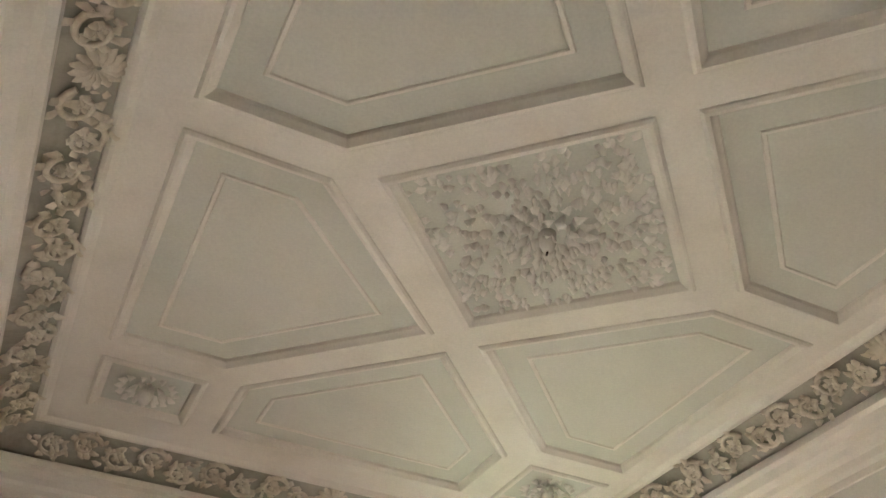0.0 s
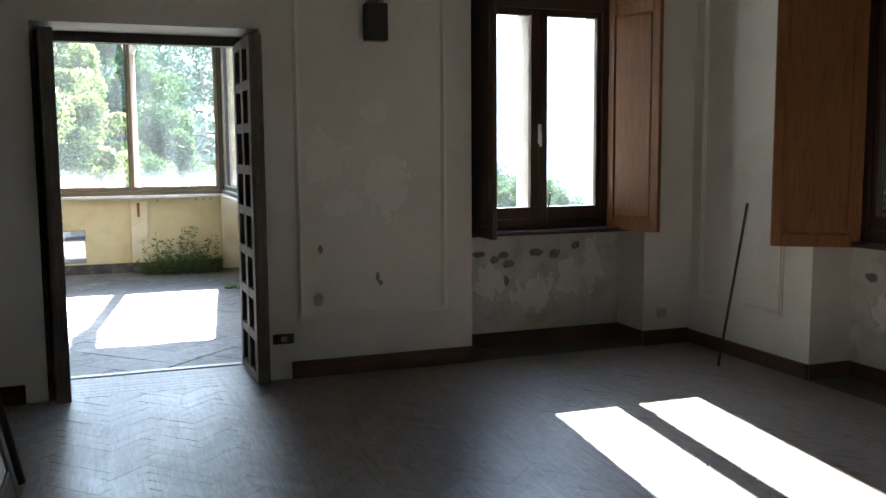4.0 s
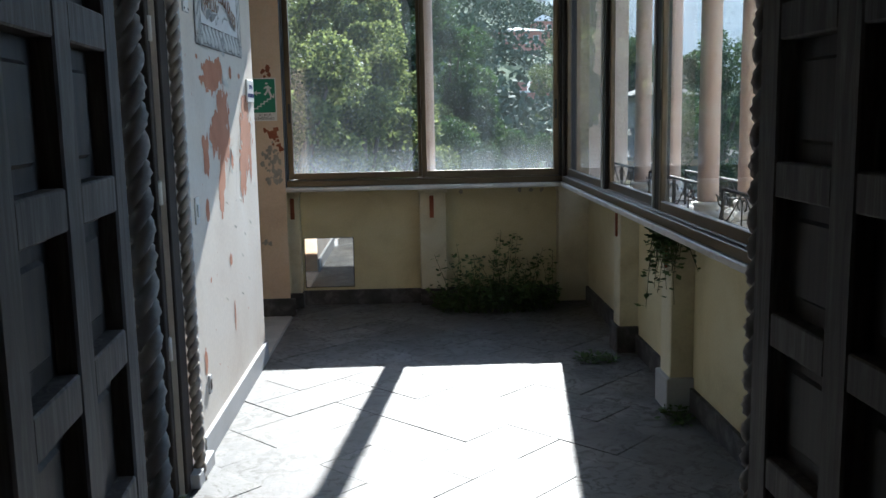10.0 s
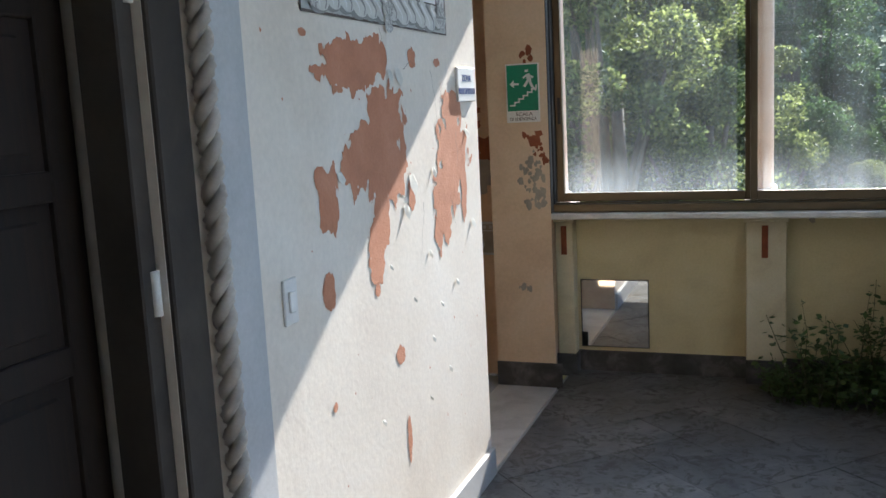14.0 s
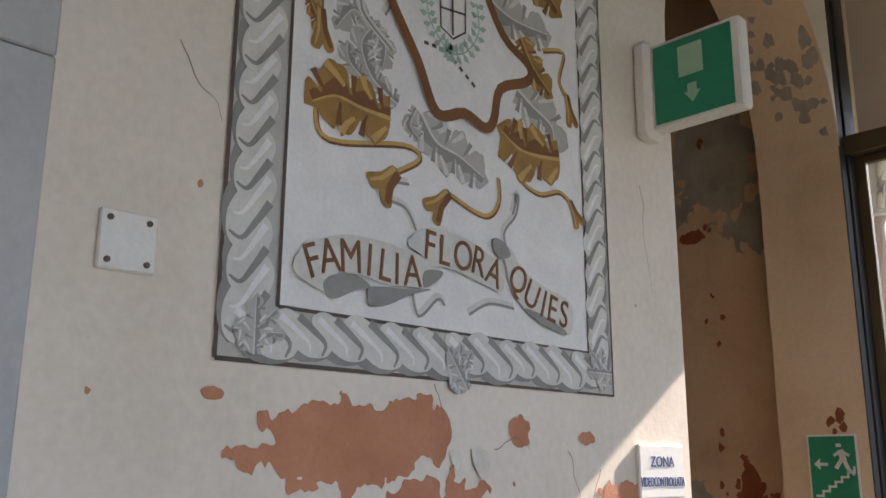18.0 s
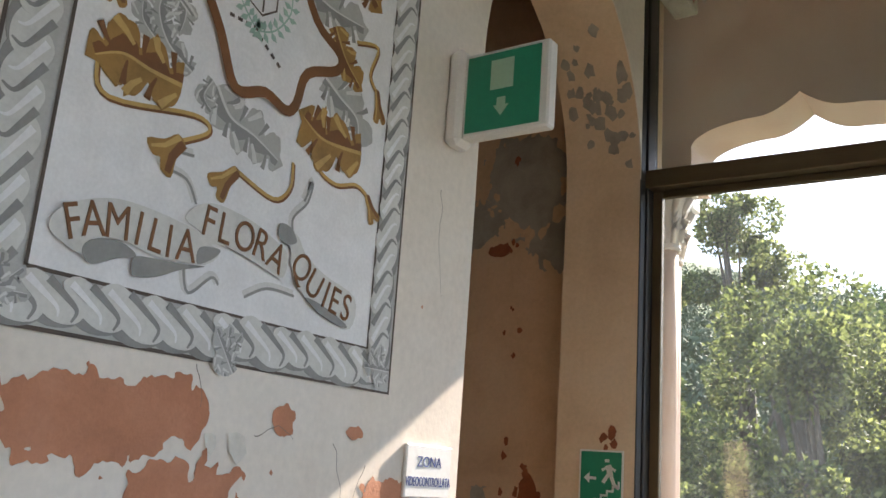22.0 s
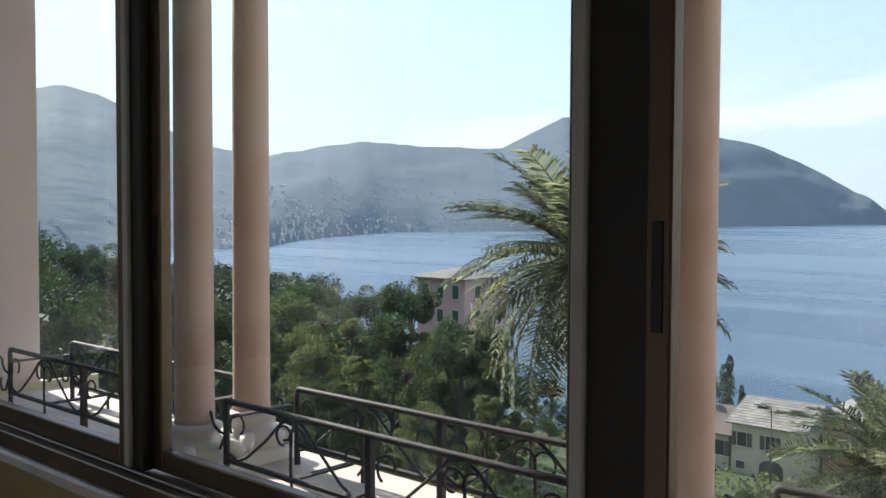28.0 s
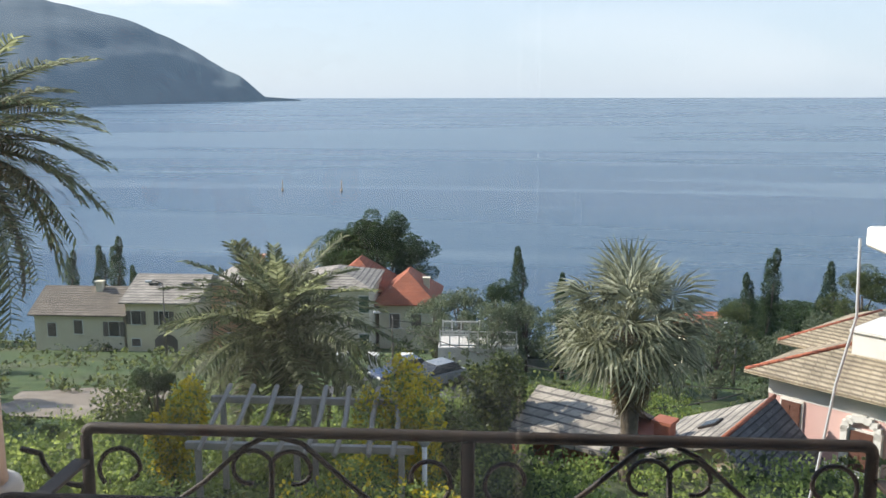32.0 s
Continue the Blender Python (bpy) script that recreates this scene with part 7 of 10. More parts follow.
def leaf_quad(bm, p, d, up, size):
    s = d.cross(up)
    if s.length < 1e-4:
        s = Vector((1, 0, 0))
    s.normalize()
    pts = [p, p + d * size * 0.5 + s * size * 0.33, p + d * size, p + d * size * 0.5 - s * size * 0.33]
    bm.faces.new([bm.verts.new(v) for v in pts])


def weed(name, x, y, spread, height, stems, seed, label, z=0.0, droop=0.0):
    wd = thing(name, label, "weed", at=(x, y, z))
    r = random.Random(seed)
    bs, bl = bmesh.new(), bmesh.new()
    for _ in range(stems):
        a, q = r.uniform(0, 6.283), math.sqrt(r.random())
        base = Vector((q * spread[0] * math.cos(a), q * spread[1] * math.sin(a), -0.01))
        tall = r.random() < 0.16
        h = height * (r.uniform(0.75, 1.0) if tall else r.uniform(0.2, 0.5)) * (1 - 0.35 * q)
        lean = Vector((r.gauss(0, 0.25), r.gauss(0, 0.22), 1)).normalized()
        pts = [base + lean * h * t + Vector((r.gauss(0, 0.012), r.gauss(0, 0.012), -droop * h * t * t * 2)) for t in (0, 0.33, 0.66, 1.0)]
        tube(bs, pts, 0.0035, 4, 0.0015)
        n = int(9 + h * 50)
        for k in range(n):
            t = r.uniform(0.1, 1.0)
            i = min(2, int(t * 3))
            p = pts[i].lerp(pts[i + 1], t * 3 - i)
            d = Vector((r.gauss(0, 1), r.gauss(0, 1), r.uniform(-0.5, 0.6))).normalized()
            leaf_quad(bl, p + d * r.uniform(0, 0.025), d, Vector((r.gauss(0, 0.5), r.gauss(0, 0.5), 1)).normalized(), r.uniform(0.02, 0.05))
    part("stem", bs, STEM, wd)
    part("leaves", bl, LEAF, wd)
    return wd


weed("weed_bush", 0.96, 11.25, (0.46, 0.2), 0.68, 180, 5, "green weeds growing at the foot of the parapet")
weed("weed_tuft", 1.42, 9.72, (0.12, 0.09), 0.09, 26, 9, "small green tuft in a floor joint")
weed("weed_tuft", 1.60, 8.68, (0.05, 0.12), 0.07, 16, 10, "small dark tuft at the pilaster foot")
weed("hanging_weed", VR - 0.135, 8.80, (0.03, 0.15), 0.5, 52, 12, "dry weed hanging from the crack under the sill", 0.9, 1.0)


# ---- floors, piece by piece ----
SLATE = Nodes("slate_slab", 0.62)
st_big = SLATE.noise(3.0, 7.0, 0.65, None, 0.8)
st_c = SLATE.ramp(st_big, [(0.3, (0.066, 0.066, 0.068)), (0.5, (0.138, 0.14, 0.14)), (0.7, (0.215, 0.213, 0.208))])
st_c = SLATE.mix(SLATE.ramp(SLATE.noise(11.0, 8.0, 0.72, None, 1.6), [(0.5, (0, 0, 0)), (0.58, (0.9, 0.9, 0.9))]), st_c, (0.055, 0.052, 0.046))
st_c = SLATE.mix(SLATE.ramp(SLATE.noise(1.1, 5.0, 0.7, None, 1.0), [(0.48, (0, 0, 0)), (0.66, (0.6, 0.6, 0.6))]), st_c, (0.13, 0.12, 0.105))
SLATE.colour(SLATE.mix(1.0, st_c, SLATE.ramp(SLATE.random(), [(0, (0.82, 0.82, 0.82)), (1, (1.12, 1.12, 1.1))]), "MULTIPLY"))
SLATE.rough(st_big, 0.45, 0.75)
SLATE.bump(SLATE.mix(0.5, SLATE.noise(30.0, 5.0, 0.6), st_big), 0.35, 0.008)
floor_v = bpy.data.objects["floor_veranda"]
rf = random.Random(4)
for poly in herringbone((VX + 0.02, VR - 0.02, VY0, VF - 0.02), 0.30, 2, radians(45), 0.002):
    bm = bmesh.new()
    slab(bm, poly, 0.0 + rf.uniform(-0.002, 0.002), 0.02, 0.0022, (rf.gauss(0, 0.003), rf.gauss(0, 0.003)))
    part("slab", bm, SLATE.mat, floor_v)
floor_r = bpy.data.objects["floor"]
rest = bmesh.new()
for poly in herringbone((XW + 0.02, XE - 0.02, YS, YD - 0.002), 0.075, 4, radians(45), 0.0008):
    mx, my = sum(p[0] for p in poly) / len(poly), sum(p[1] for p in poly) / len(poly)
    z, tl = 0.004 + rf.uniform(-0.0006, 0.0006), (rf.gauss(0, 0.003), rf.gauss(0, 0.003))
    if 0 < my - 3.2 < 2.4 and -0.6 < mx < 1.75:
        bm = bmesh.new()
        slab(bm, poly, z, 0.004, 0.001, tl)
        part("parquet_block", bm, FLOOR_WOOD, floor_r)
    else:
        slab(rest, poly, z, 0.004, 0.001, tl)
ob = part("parquet_rest", rest, FLOOR_WOOD, floor_r, "dusty brown herringbone parquet")
ob["kind"] = "stuff"
for i in range(7):
    bm = B((DX0 + 0.002, DX1 - 0.002, YD + i * 0.072, YD + 0.07 + i * 0.072, -0.002, 0.0045), bevel=0.001)
    part("board", bm, FLOOR_WOOD, floor_r)

# ---- things at the west wall ----
rad = thing("radiator", "old cream cast iron radiator by the wall", "radiator")
bm = bmesh.new()
for i in range(7):
    y = 4.12 + i * 0.085
    part("section", B((XW + 0.04, XW + 0.19, y, y + 0.075, 0.06, 0.80), bevel=0.025), CREAM, rad)
part("valve", B((XW + 0.08, XW + 0.14, 4.73, 4.80, 0.1, 0.16), bevel=0.01), IRON, rad, "dark iron valve")
swb = thing("wall_switch_box", "grey surface switch box on the wall", "switch")
part("box", B((XW, XW + 0.05, 4.60, 4.69, 0.98, 1.09), bevel=0.008), STONE_TRIM, swb)
part("rocker", B((XW + 0.05, XW + 0.056, 4.615, 4.675, 1.0, 1.07), bevel=0.003), PLASTIC_WHITE, swb)
solid("pilaster_west", B((XW, XW + 0.05, 4.72, 4.98, 0.0, 3.93), bevel=0.004), PLASTER, "plain plastered pilaster", "pilaster", kind="structure")
old = thing("leaning_frame", "old dark wooden door frame leaning on the wall", "wooden frame")
for nm, b in (("stile", (0, 0.09, -0.02, 0.02, 0, 1.62)), ("stile", (0.60, 0.69, -0.02, 0.02, 0, 1.62)), ("rail", (0.09, 0.60, -0.018, 0.018, 0.02, 0.14)), ("rail", (0.09, 0.60, -0.018, 0.018, 1.05, 1.15)), ("rail", (0.09, 0.60, -0.018, 0.018, 1.52, 1.62)), ("panel", (0.09, 0.60, -0.006, 0.006, 0.14, 1.05))):
    part(nm, B(b, bevel=0.004), DARK_WOOD_WORN if nm != "panel" else PLASTER_WORN, old)
old.matrix_basis = Matrix.Translation((-0.28, 3.35, 0.012)) @ Matrix.Rotation(radians(90), 4, "Z") @ Matrix.Rotation(radians(-11.5), 4, "X")
bm = bmesh.new()
tube(bm, [(-0.27, 4.18, 0.012), (-0.44, 4.16, 0.9), (-0.62, 4.14, 1.82)], 0.018, 8)
solid("wooden_pole", bm, DARK_WOOD, "dark wooden pole leaning on the wall", "pole")


# ---- wear: holes, filler, flaking and cracks ----
FILLER = mottled("pale_filler", (0.78, 0.77, 0.73), (0.72, 0.71, 0.66), None, 3.0, 70, 0.8, 0.15)
HOLE = mottled("bare_dark_plaster", (0.22, 0.21, 0.19), (0.12, 0.115, 0.10), (0.34, 0.325, 0.30), 12, 80, 0.95, 0.5)
FLAKED = mottled("flaked_undercoat", (0.22, 0.215, 0.21), (0.12, 0.12, 0.12), (0.34, 0.34, 0.35), 14, 90, 0.9, 0.4)


def wall_patch(name, axis, plane, blobs, seed, material, label, rough=0.045, cell=0.011, freq=18):
    """Ragged stains on a wall facing -y or -x: blobs of (along the wall, z, half width, half height)."""
    pm = patch_mesh(blobs, 0.0, cell, seed, rough, freq)
    for v in pm.verts:
        v.co = (v.co.y, plane, v.co.z) if axis == "y" else (plane, v.co.y, v.co.z)
    solid(name, pm, material, label, "stain", kind="structure")


wall_patch("stain_hole", "y", YD - 0.002, [(1.39, 0.505, 0.032, 0.042), (1.79, 0.635, 0.014, 0.034), (1.81, 0.595, 0.016, 0.018), (1.41, 0.83, 0.016, 0.03)], 3.0, HOLE, "dark holes in the room plaster", 0.012, 0.006)
wall_patch("stain_filler", "y", YD - 0.0012, [(1.45, 1.42, 0.14, 0.16), (1.86, 1.24, 0.15, 0.2), (1.78, 1.7, 0.08, 0.09), (1.56, 1.12, 0.12, 0.07)], 7.0, FILLER, "pale filler patches on the room plaster", 0.06, 0.014)
wall_patch("stain_niche", "y", 5.9695, [(2.66, 0.70, 0.06, 0.02), (2.78, 0.66, 0.03, 0.03), (2.86, 0.69, 0.035, 0.022), (2.90, 0.62, 0.05, 0.025), (3.12, 0.70, 0.05, 0.03), (2.88, 0.5, 0.02, 0.04), (3.28, 0.68, 0.04, 0.035), (3.45, 0.74, 0.04, 0.03)], 21.0, FLAKED, "dark flaking below the window", 0.05, 0.008, 26)
wall_patch("stain_niche_pale", "y", 5.9705, [(2.75, 0.5, 0.12, 0.12), (3.1, 0.38, 0.16, 0.12), (3.4, 0.5, 0.12, 0.14), (3.6, 0.6, 0.08, 0.2)], 24.0, FILLER, "pale worn paint below the window", 0.07, 0.014)
wall_patch("stain_niche_east", "x", XE + 0.3195, [(4.2, 0.66, 0.05, 0.03), (3.95, 0.6, 0.07, 0.05), (3.7, 0.58, 0.06, 0.06), (3.4, 0.66, 0.08, 0.04)], 31.0, FLAKED, "grey flaking below the window", 0.05, 0.009, 24)
wall_patch("stain_niche_east", "x", XE + 0.3205, [(4.05, 0.45, 0.12, 0.12), (3.6, 0.4, 0.16, 0.14), (3.25, 0.5, 0.1, 0.12)], 34.0, FILLER, "pale worn paint below the window", 0.07, 0.014)

# hairline cracks on the mural wall
CRACK = mottled("crack_line", (0.20, 0.17, 0.14), (0.12, 0.10, 0.08), None, 20, 90, 0.9)
rc = random.Random(23)
for y, z, n, heading in ((9.46, 1.66, 14, -1.3), (9.58, 1.62, 18, -1.6), (9.22, 1.66, 8, -0.4), (9.34, 1.22, 14, -1.9), (9.70, 1.45, 12, -1.5), (9.05, 1.78, 6, -1.4), (9.80, 2.35, 22, -1.62), (8.47, 2.3, 10, -1.4), (8.38, 2.62, 12, -1.7), (9.62, 1.2, 10, -0.9), (8.46, 3.15, 9, -1.5)):
    pts, h = [Vector((y, z))], heading
    for _ in range(n):
        h += rc.gauss(0, 0.35)
        h += (heading - h) * 0.3
        pts.append(pts[-1] + Vector((math.cos(h), math.sin(h))) * rc.uniform(0.008, 0.02))
    bm = bmesh.new()
    ribbon(bm, pts, 0.0022, 0.0013 + 1.25e-5 * next(LIFT) * 0.2, 0.0008)
    solid("crack", bm, CRACK, "hairline crack in the painted wall", "crack", kind="structure")
bm = bmesh.new()
for i in range(60):
    cy, cz, r = rc.uniform(8.3, 9.9), rc.uniform(0.2, 3.4), rc.uniform(0.002, 0.006)
    if 8.56 < cy < 9.66 and cz > 1.77:
        continue
    k = 6
    bm.faces.new([bm.verts.new((VX + 0.0012 + i * 1e-5, cy + r * rc.uniform(0.6, 1.3) * math.cos(2 * math.pi * j / k), cz + r * rc.uniform(0.6, 1.6) * math.sin(2 * math.pi * j / k))) for j in range(k)])
solid("stain_nicks", bm, TERRACOTTA, "small nicks in the painted wall", "stain", kind="structure")


# ---- outside: ground, sea, mountains ----
def smooth(a, b, v):
    t = min(1.0, max(0.0, (v - a) / (b - a)))
    return t * t * (3 - 2 * t)


def ground_z(x, y):
    """The hillside: falling to the sea in the east, rising to the north."""
    east = float(np.interp(x, (6, 20, 26, 33, 45, 60, 82, 100, 120), (-7.8, -8.7, -9.7, -12.4, -14.9, -17.2, -22.6, -27.0, -34.0)))
    if y < 14:
        north = east
        w = 0.0
    else:
        r = math.hypot(x, y)
        u = x / y
        rise = 0.2 - 0.42 * max(0.0, u) - 0.12 * max(0.0, u) ** 2 if u > 0 else 0.2 - 0.2 * u
        north = -9 + (r - 26) * max(-0.04, rise) if r > 26 else -9
        w = smooth(14, 40, y) * (1 - smooth(0.45, 1.1, u))
    z = east * (1 - w) + max(north, -34) * w
    z -= 4.5 * max(0.0, 1 - ((x - 14) / 9) ** 2) * max(0.0, 1 - ((y - 108) / 14) ** 2)
    r = math.hypot(x, y - 8)
    return z + smooth(20, 120, r) * 1.6 * noise.noise(Vector((x * 0.03, y * 0.03, 1.7)))


GRASS = Nodes("hillside_grass", 0.95)
GRASS.colour(GRASS.mix(GRASS.ramp(GRASS.noise(0.12, 6, 0.6), [(0.5, (0, 0, 0)), (0.72, (0.8, 0.8, 0.8))]), GRASS.ramp(GRASS.noise(0.8, 6, 0.7), [(0.3, (0.028, 0.055, 0.014)), (0.5, (0.05, 0.095, 0.022)), (0.7, (0.10, 0.13, 0.04))]), (0.12, 0.10, 0.065)))
GRASS.bump(GRASS.noise(6.0, 6, 0.7), 0.8, 0.15)
bm = bmesh.new()
xs = [-400, -250, -150, -100, -70, -50, -35, -24, -16, -10] + [-6 + 4 * i for i in range(46)] + [180, 200, 230, 280, 340, 420, 560]
ys = [-300, -180, -110, -70, -45, -28, -16] + [-10 + 4 * i for i in range(50)] + [200, 215, 230, 250, 275, 300, 340, 400, 480, 600]
grid = [[bm.verts.new((x, y, ground_z(x, y))) for y in ys] for x in xs]
for i in range(len(xs) - 1):
    for j in range(len(ys) - 1):
        f = bm.faces.new((grid[i][j], grid[i + 1][j], grid[i + 1][j + 1], grid[i][j + 1]))
        f.smooth = True
bpy.data.objects.remove(bpy.data.objects["ground"])
solid("ground", bm, GRASS.mat, "green hillside with grass and bare earth", "ground", kind="structure")
bpy.data.objects.remove(bpy.data.objects["sea"])
SEA = Nodes("sea_water", 0.22)
# pale glints on the water are mixed into its base colour as streaks
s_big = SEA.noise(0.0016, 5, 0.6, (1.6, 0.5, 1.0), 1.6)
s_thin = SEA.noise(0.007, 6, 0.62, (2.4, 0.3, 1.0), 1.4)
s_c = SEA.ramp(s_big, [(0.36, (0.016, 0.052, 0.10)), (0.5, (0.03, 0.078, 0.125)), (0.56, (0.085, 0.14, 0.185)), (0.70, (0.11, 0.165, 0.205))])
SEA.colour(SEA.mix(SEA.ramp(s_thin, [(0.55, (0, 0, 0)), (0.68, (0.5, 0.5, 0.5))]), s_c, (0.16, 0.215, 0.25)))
SEA.rough(s_big, 0.10, 0.45)
SEA.bump(SEA.mix(0.35, SEA.noise(0.35, 6, 0.65, (1.6, 0.5, 1)), SEA.noise(0.06, 4, 0.6, (1.6, 0.4, 1))), 0.4, 1.2)
bm = bmesh.new()
bm.faces.new([bm.verts.new(p) for p in ((-300, -4800, -31), (4800, -4800, -31), (4800, 4800, -31), (-300, 4800, -31))])
solid("sea", bm, SEA.mat, "calm blue sea with pale glints coloured in as streaks", "sea", kind="structure")

# distance haze painted into the mountains: blue-grey base and a bluish glow
HAZE_PAINT = Nodes("painted_haze_mountain", 0.95)
h_c = HAZE_PAINT.ramp(HAZE_PAINT.noise(0.011, 9, 0.75), [(0.35, (0.028, 0.05, 0.065)), (0.52, (0.045, 0.072, 0.088)), (0.70, (0.075, 0.10, 0.112))])
HAZE_PAINT.colour(h_c)
HAZE_PAINT.bump(HAZE_PAINT.noise(0.012, 6, 0.6), 0.25, 30)
HAZE_PAINT.shader.inputs["Emission Color"].default_value = (0.29, 0.43, 0.58, 1)
HAZE_PAINT.shader.inputs["Emission Strength"].default_value = 0.145
# azimuth from +x, foot distance, ridge distance, ridge height as an angle
RIDGE = ((12.8, 3450, 3460, -0.50), (14.9, 3300, 3330, -0.36), (16.35, 3250, 3350, 0.97), (17.2, 3200, 3450, 1.29), (19.8, 3000, 3600, 2.9), (22.45, 2700, 3600, 4.12), (24.2, 2400, 3600, 4.5), (27.1, 2100, 3500, 5.2), (32.6, 1750, 3350, 5.75),
         (34, 1700, 3300, 5.99), (37.9, 1600, 3000, 4.07), (42.5, 1580, 2900, 4.18), (45.6, 1450, 2800, 4.45), (48, 1250, 2750, 4.3), (50.5, 1060, 2650, 3.85), (52.7, 820, 2600, 3.5), (56, 800, 2500, 3.95), (59, 800, 2400, 5.13),
         (62.4, 800, 2400, 6.88), (64.2, 780, 2400, 7.3), (65.9, 750, 2400, 7.06), (76.6, 700, 2300, 7.52), (82.8, 700, 2200, 7.91), (84.1, 700, 2200, 7.64), (98, 700, 2000, 7.2))


def ridge_at(az):
    for a, b in zip(RIDGE, RIDGE[1:]):
        if a[0] <= az <= b[0]:
            t = (az - a[0]) / (b[0] - a[0])
            return [p + (q - p) * t for p, q in zip(a[1:], b[1:])]
    return RIDGE[-1][1:]


bm = bmesh.new()
rows = []
azs = [12.8 + i * (98 - 12.8) / 280 for i in range(281)]
for az in azs:
    foot, top_r, ang = ridge_at(az)
    ang += 0.10 * noise.fractal(Vector((az * 0.8, 3.3, 0)), 1.0, 2.0, 4) * min(1.0, max(0.0, (ang + 0.3)))
    zt = top_r * math.tan(radians(ang)) + 1.6
    row = []
    for k in range(15):
        t = k / 14
        r = foot + (top_r - foot) * t
        z = -31.5 + (zt + 31.5) * (t ** 0.85)
        z += (1 - t) * t * 70 * noise.noise(Vector((az * 0.35, t * 4, 9.1)))
        z = max(z, -31.5) if k else -33
        row.append(bm.verts.new((r * math.cos(radians(az)), 8 + r * math.sin(radians(az)), z)))
    rows.append(row)
for a, b in zip(rows, rows[1:]):
    for k in range(14):
        f = bm.faces.new((a[k], b[k], b[k + 1], a[k + 1]))
        f.smooth = True
tagged(ob_from("backdrop_mountains", bm, HAZE_PAINT.mat), "wooded mountains and a cape across the bay, haze painted on", "mountains", kind="structure")
# pale houses of the far town
bm = bmesh.new()
rt = random.Random(31)
for _ in range(420):
    az = rt.gauss(49, 5)
    foot, top_r, ang = ridge_at(min(97, max(30, az)))
    t = abs(rt.gauss(0.03, 0.16))
    r = foot + (top_r - foot) * t
    zt = top_r * math.tan(radians(ang)) + 1.6
    z = -31.5 + (zt + 31.5) * (t ** 0.85)
    s = rt.uniform(0.9, 2.4)
    x, y = r * math.cos(radians(az)), 8 + r * math.sin(radians(az))
    box(bm, x - s, x + s, y - s, y + s, z - 9, z + s * 1.4)
tagged(ob_from("far_town", bm, mottled("far_walls", (0.72, 0.68, 0.64), (0.62, 0.57, 0.52), None, 0.05, 1, 0.9)), "pale houses of a town across the bay", "town", kind="stuff")


# ---- foliage ----
def leaf_material(name, dark, mid, light):
    k = Nodes(name, 0.65)
    k.colour(k.ramp(k.island(), [(0.0, dark), (0.45, mid), (0.8, mid), (1.0, light)]))
    k.shader.inputs["Transmission Weight"].default_value = 0.0
    tr = k.tree.nodes.new("ShaderNodeBsdfTranslucent")
    k.link(k.ramp(k.island(), [(0.0, mid), (1.0, tuple(min(1, v * 1.7) for v in light))]), tr.inputs["Color"])
    mixer = k.tree.nodes.new("ShaderNodeMixShader")
    mixer.inputs[0].default_value = 0.42
    k.link(k.shader.outputs[0], mixer.inputs[1])
    k.link(tr.outputs[0], mixer.inputs[2])
    k.link(mixer.outputs[0], k.tree.nodes["Material Output"].inputs["Surface"])
    return k.mat


LEAF_DARK = leaf_material("dark_leaves", (0.012, 0.028, 0.010), (0.028, 0.055, 0.018), (0.06, 0.10, 0.03))
LEAF_MID = leaf_material("green_leaves", (0.010, 0.020, 0.006), (0.034, 0.054, 0.017), (0.19, 0.22, 0.07))
LEAF_FRESH = leaf_material("fresh_leaves", (0.045, 0.08, 0.016), (0.14, 0.20, 0.045), (0.34, 0.40, 0.11))
LEAF_IVY = leaf_material("ivy_leaves", (0.010, 0.020, 0.006), (0.040, 0.062, 0.018), (0.27, 0.30, 0.10))
LEAF_OLIVE = leaf_material("olive_leaves", (0.05, 0.07, 0.035), (0.10, 0.13, 0.07), (0.18, 0.21, 0.13))
LEAF_PALM = leaf_material("palm_leaves", (0.03, 0.04, 0.014), (0.085, 0.105, 0.042), (0.32, 0.34, 0.18))
LEAF_FAN = leaf_material("fan_palm_leaves", (0.08, 0.09, 0.05), (0.20, 0.21, 0.13), (0.48, 0.49, 0.36))
LEAF_DEAD = leaf_material("dead_palm_leaves", (0.06, 0.045, 0.025), (0.13, 0.10, 0.055), (0.22, 0.17, 0.10))
FLOWER = leaf_material("yellow_flowers", (0.35, 0.25, 0.01), (0.5, 0.38, 0.02), (0.6, 0.48, 0.04))
BARK = mottled("bark", (0.10, 0.08, 0.06), (0.05, 0.04, 0.03), (0.16, 0.13, 0.10), 6.0, 40, 0.9, 0.6, 0.03)


def leaf_cloud(blobs, size, seed, squash=1.0):
    """Verts and faces of many small leaves round blobs of (centre, radii, count)."""
    r = np.random.RandomState(seed)
    vs, fs, off = [], [], 0
    for c, rad, n in blobs:
        d = r.normal(size=(n, 3))
        d /= np.linalg.norm(d, axis=1)[:, None]
        p = np.array(c) + d * np.array(rad) * (r.uniform(0.55, 1.05, (n, 1)) ** 0.6)
        a = r.normal(size=(n, 3)) + d * 0.6
        a[:, 2] *= squash
        a /= np.linalg.norm(a, axis=1)[:, None]
        b = np.cross(a, r.normal(size=(n, 3)))
        b /= np.linalg.norm(b, axis=1)[:, None]
        s = size * r.uniform(0.5, 1.3, (n, 1))
        quad = np.stack([p, p + a * s * 0.5 + b * s * 0.32, p + a * s, p + a * s * 0.5 - b * s * 0.32], 1).reshape(-1, 3)
        vs.append(quad)
        fs.append((np.arange(n * 4).reshape(-1, 4) + off))
        off += n * 4
    return np.concatenate(vs), np.concatenate(fs)


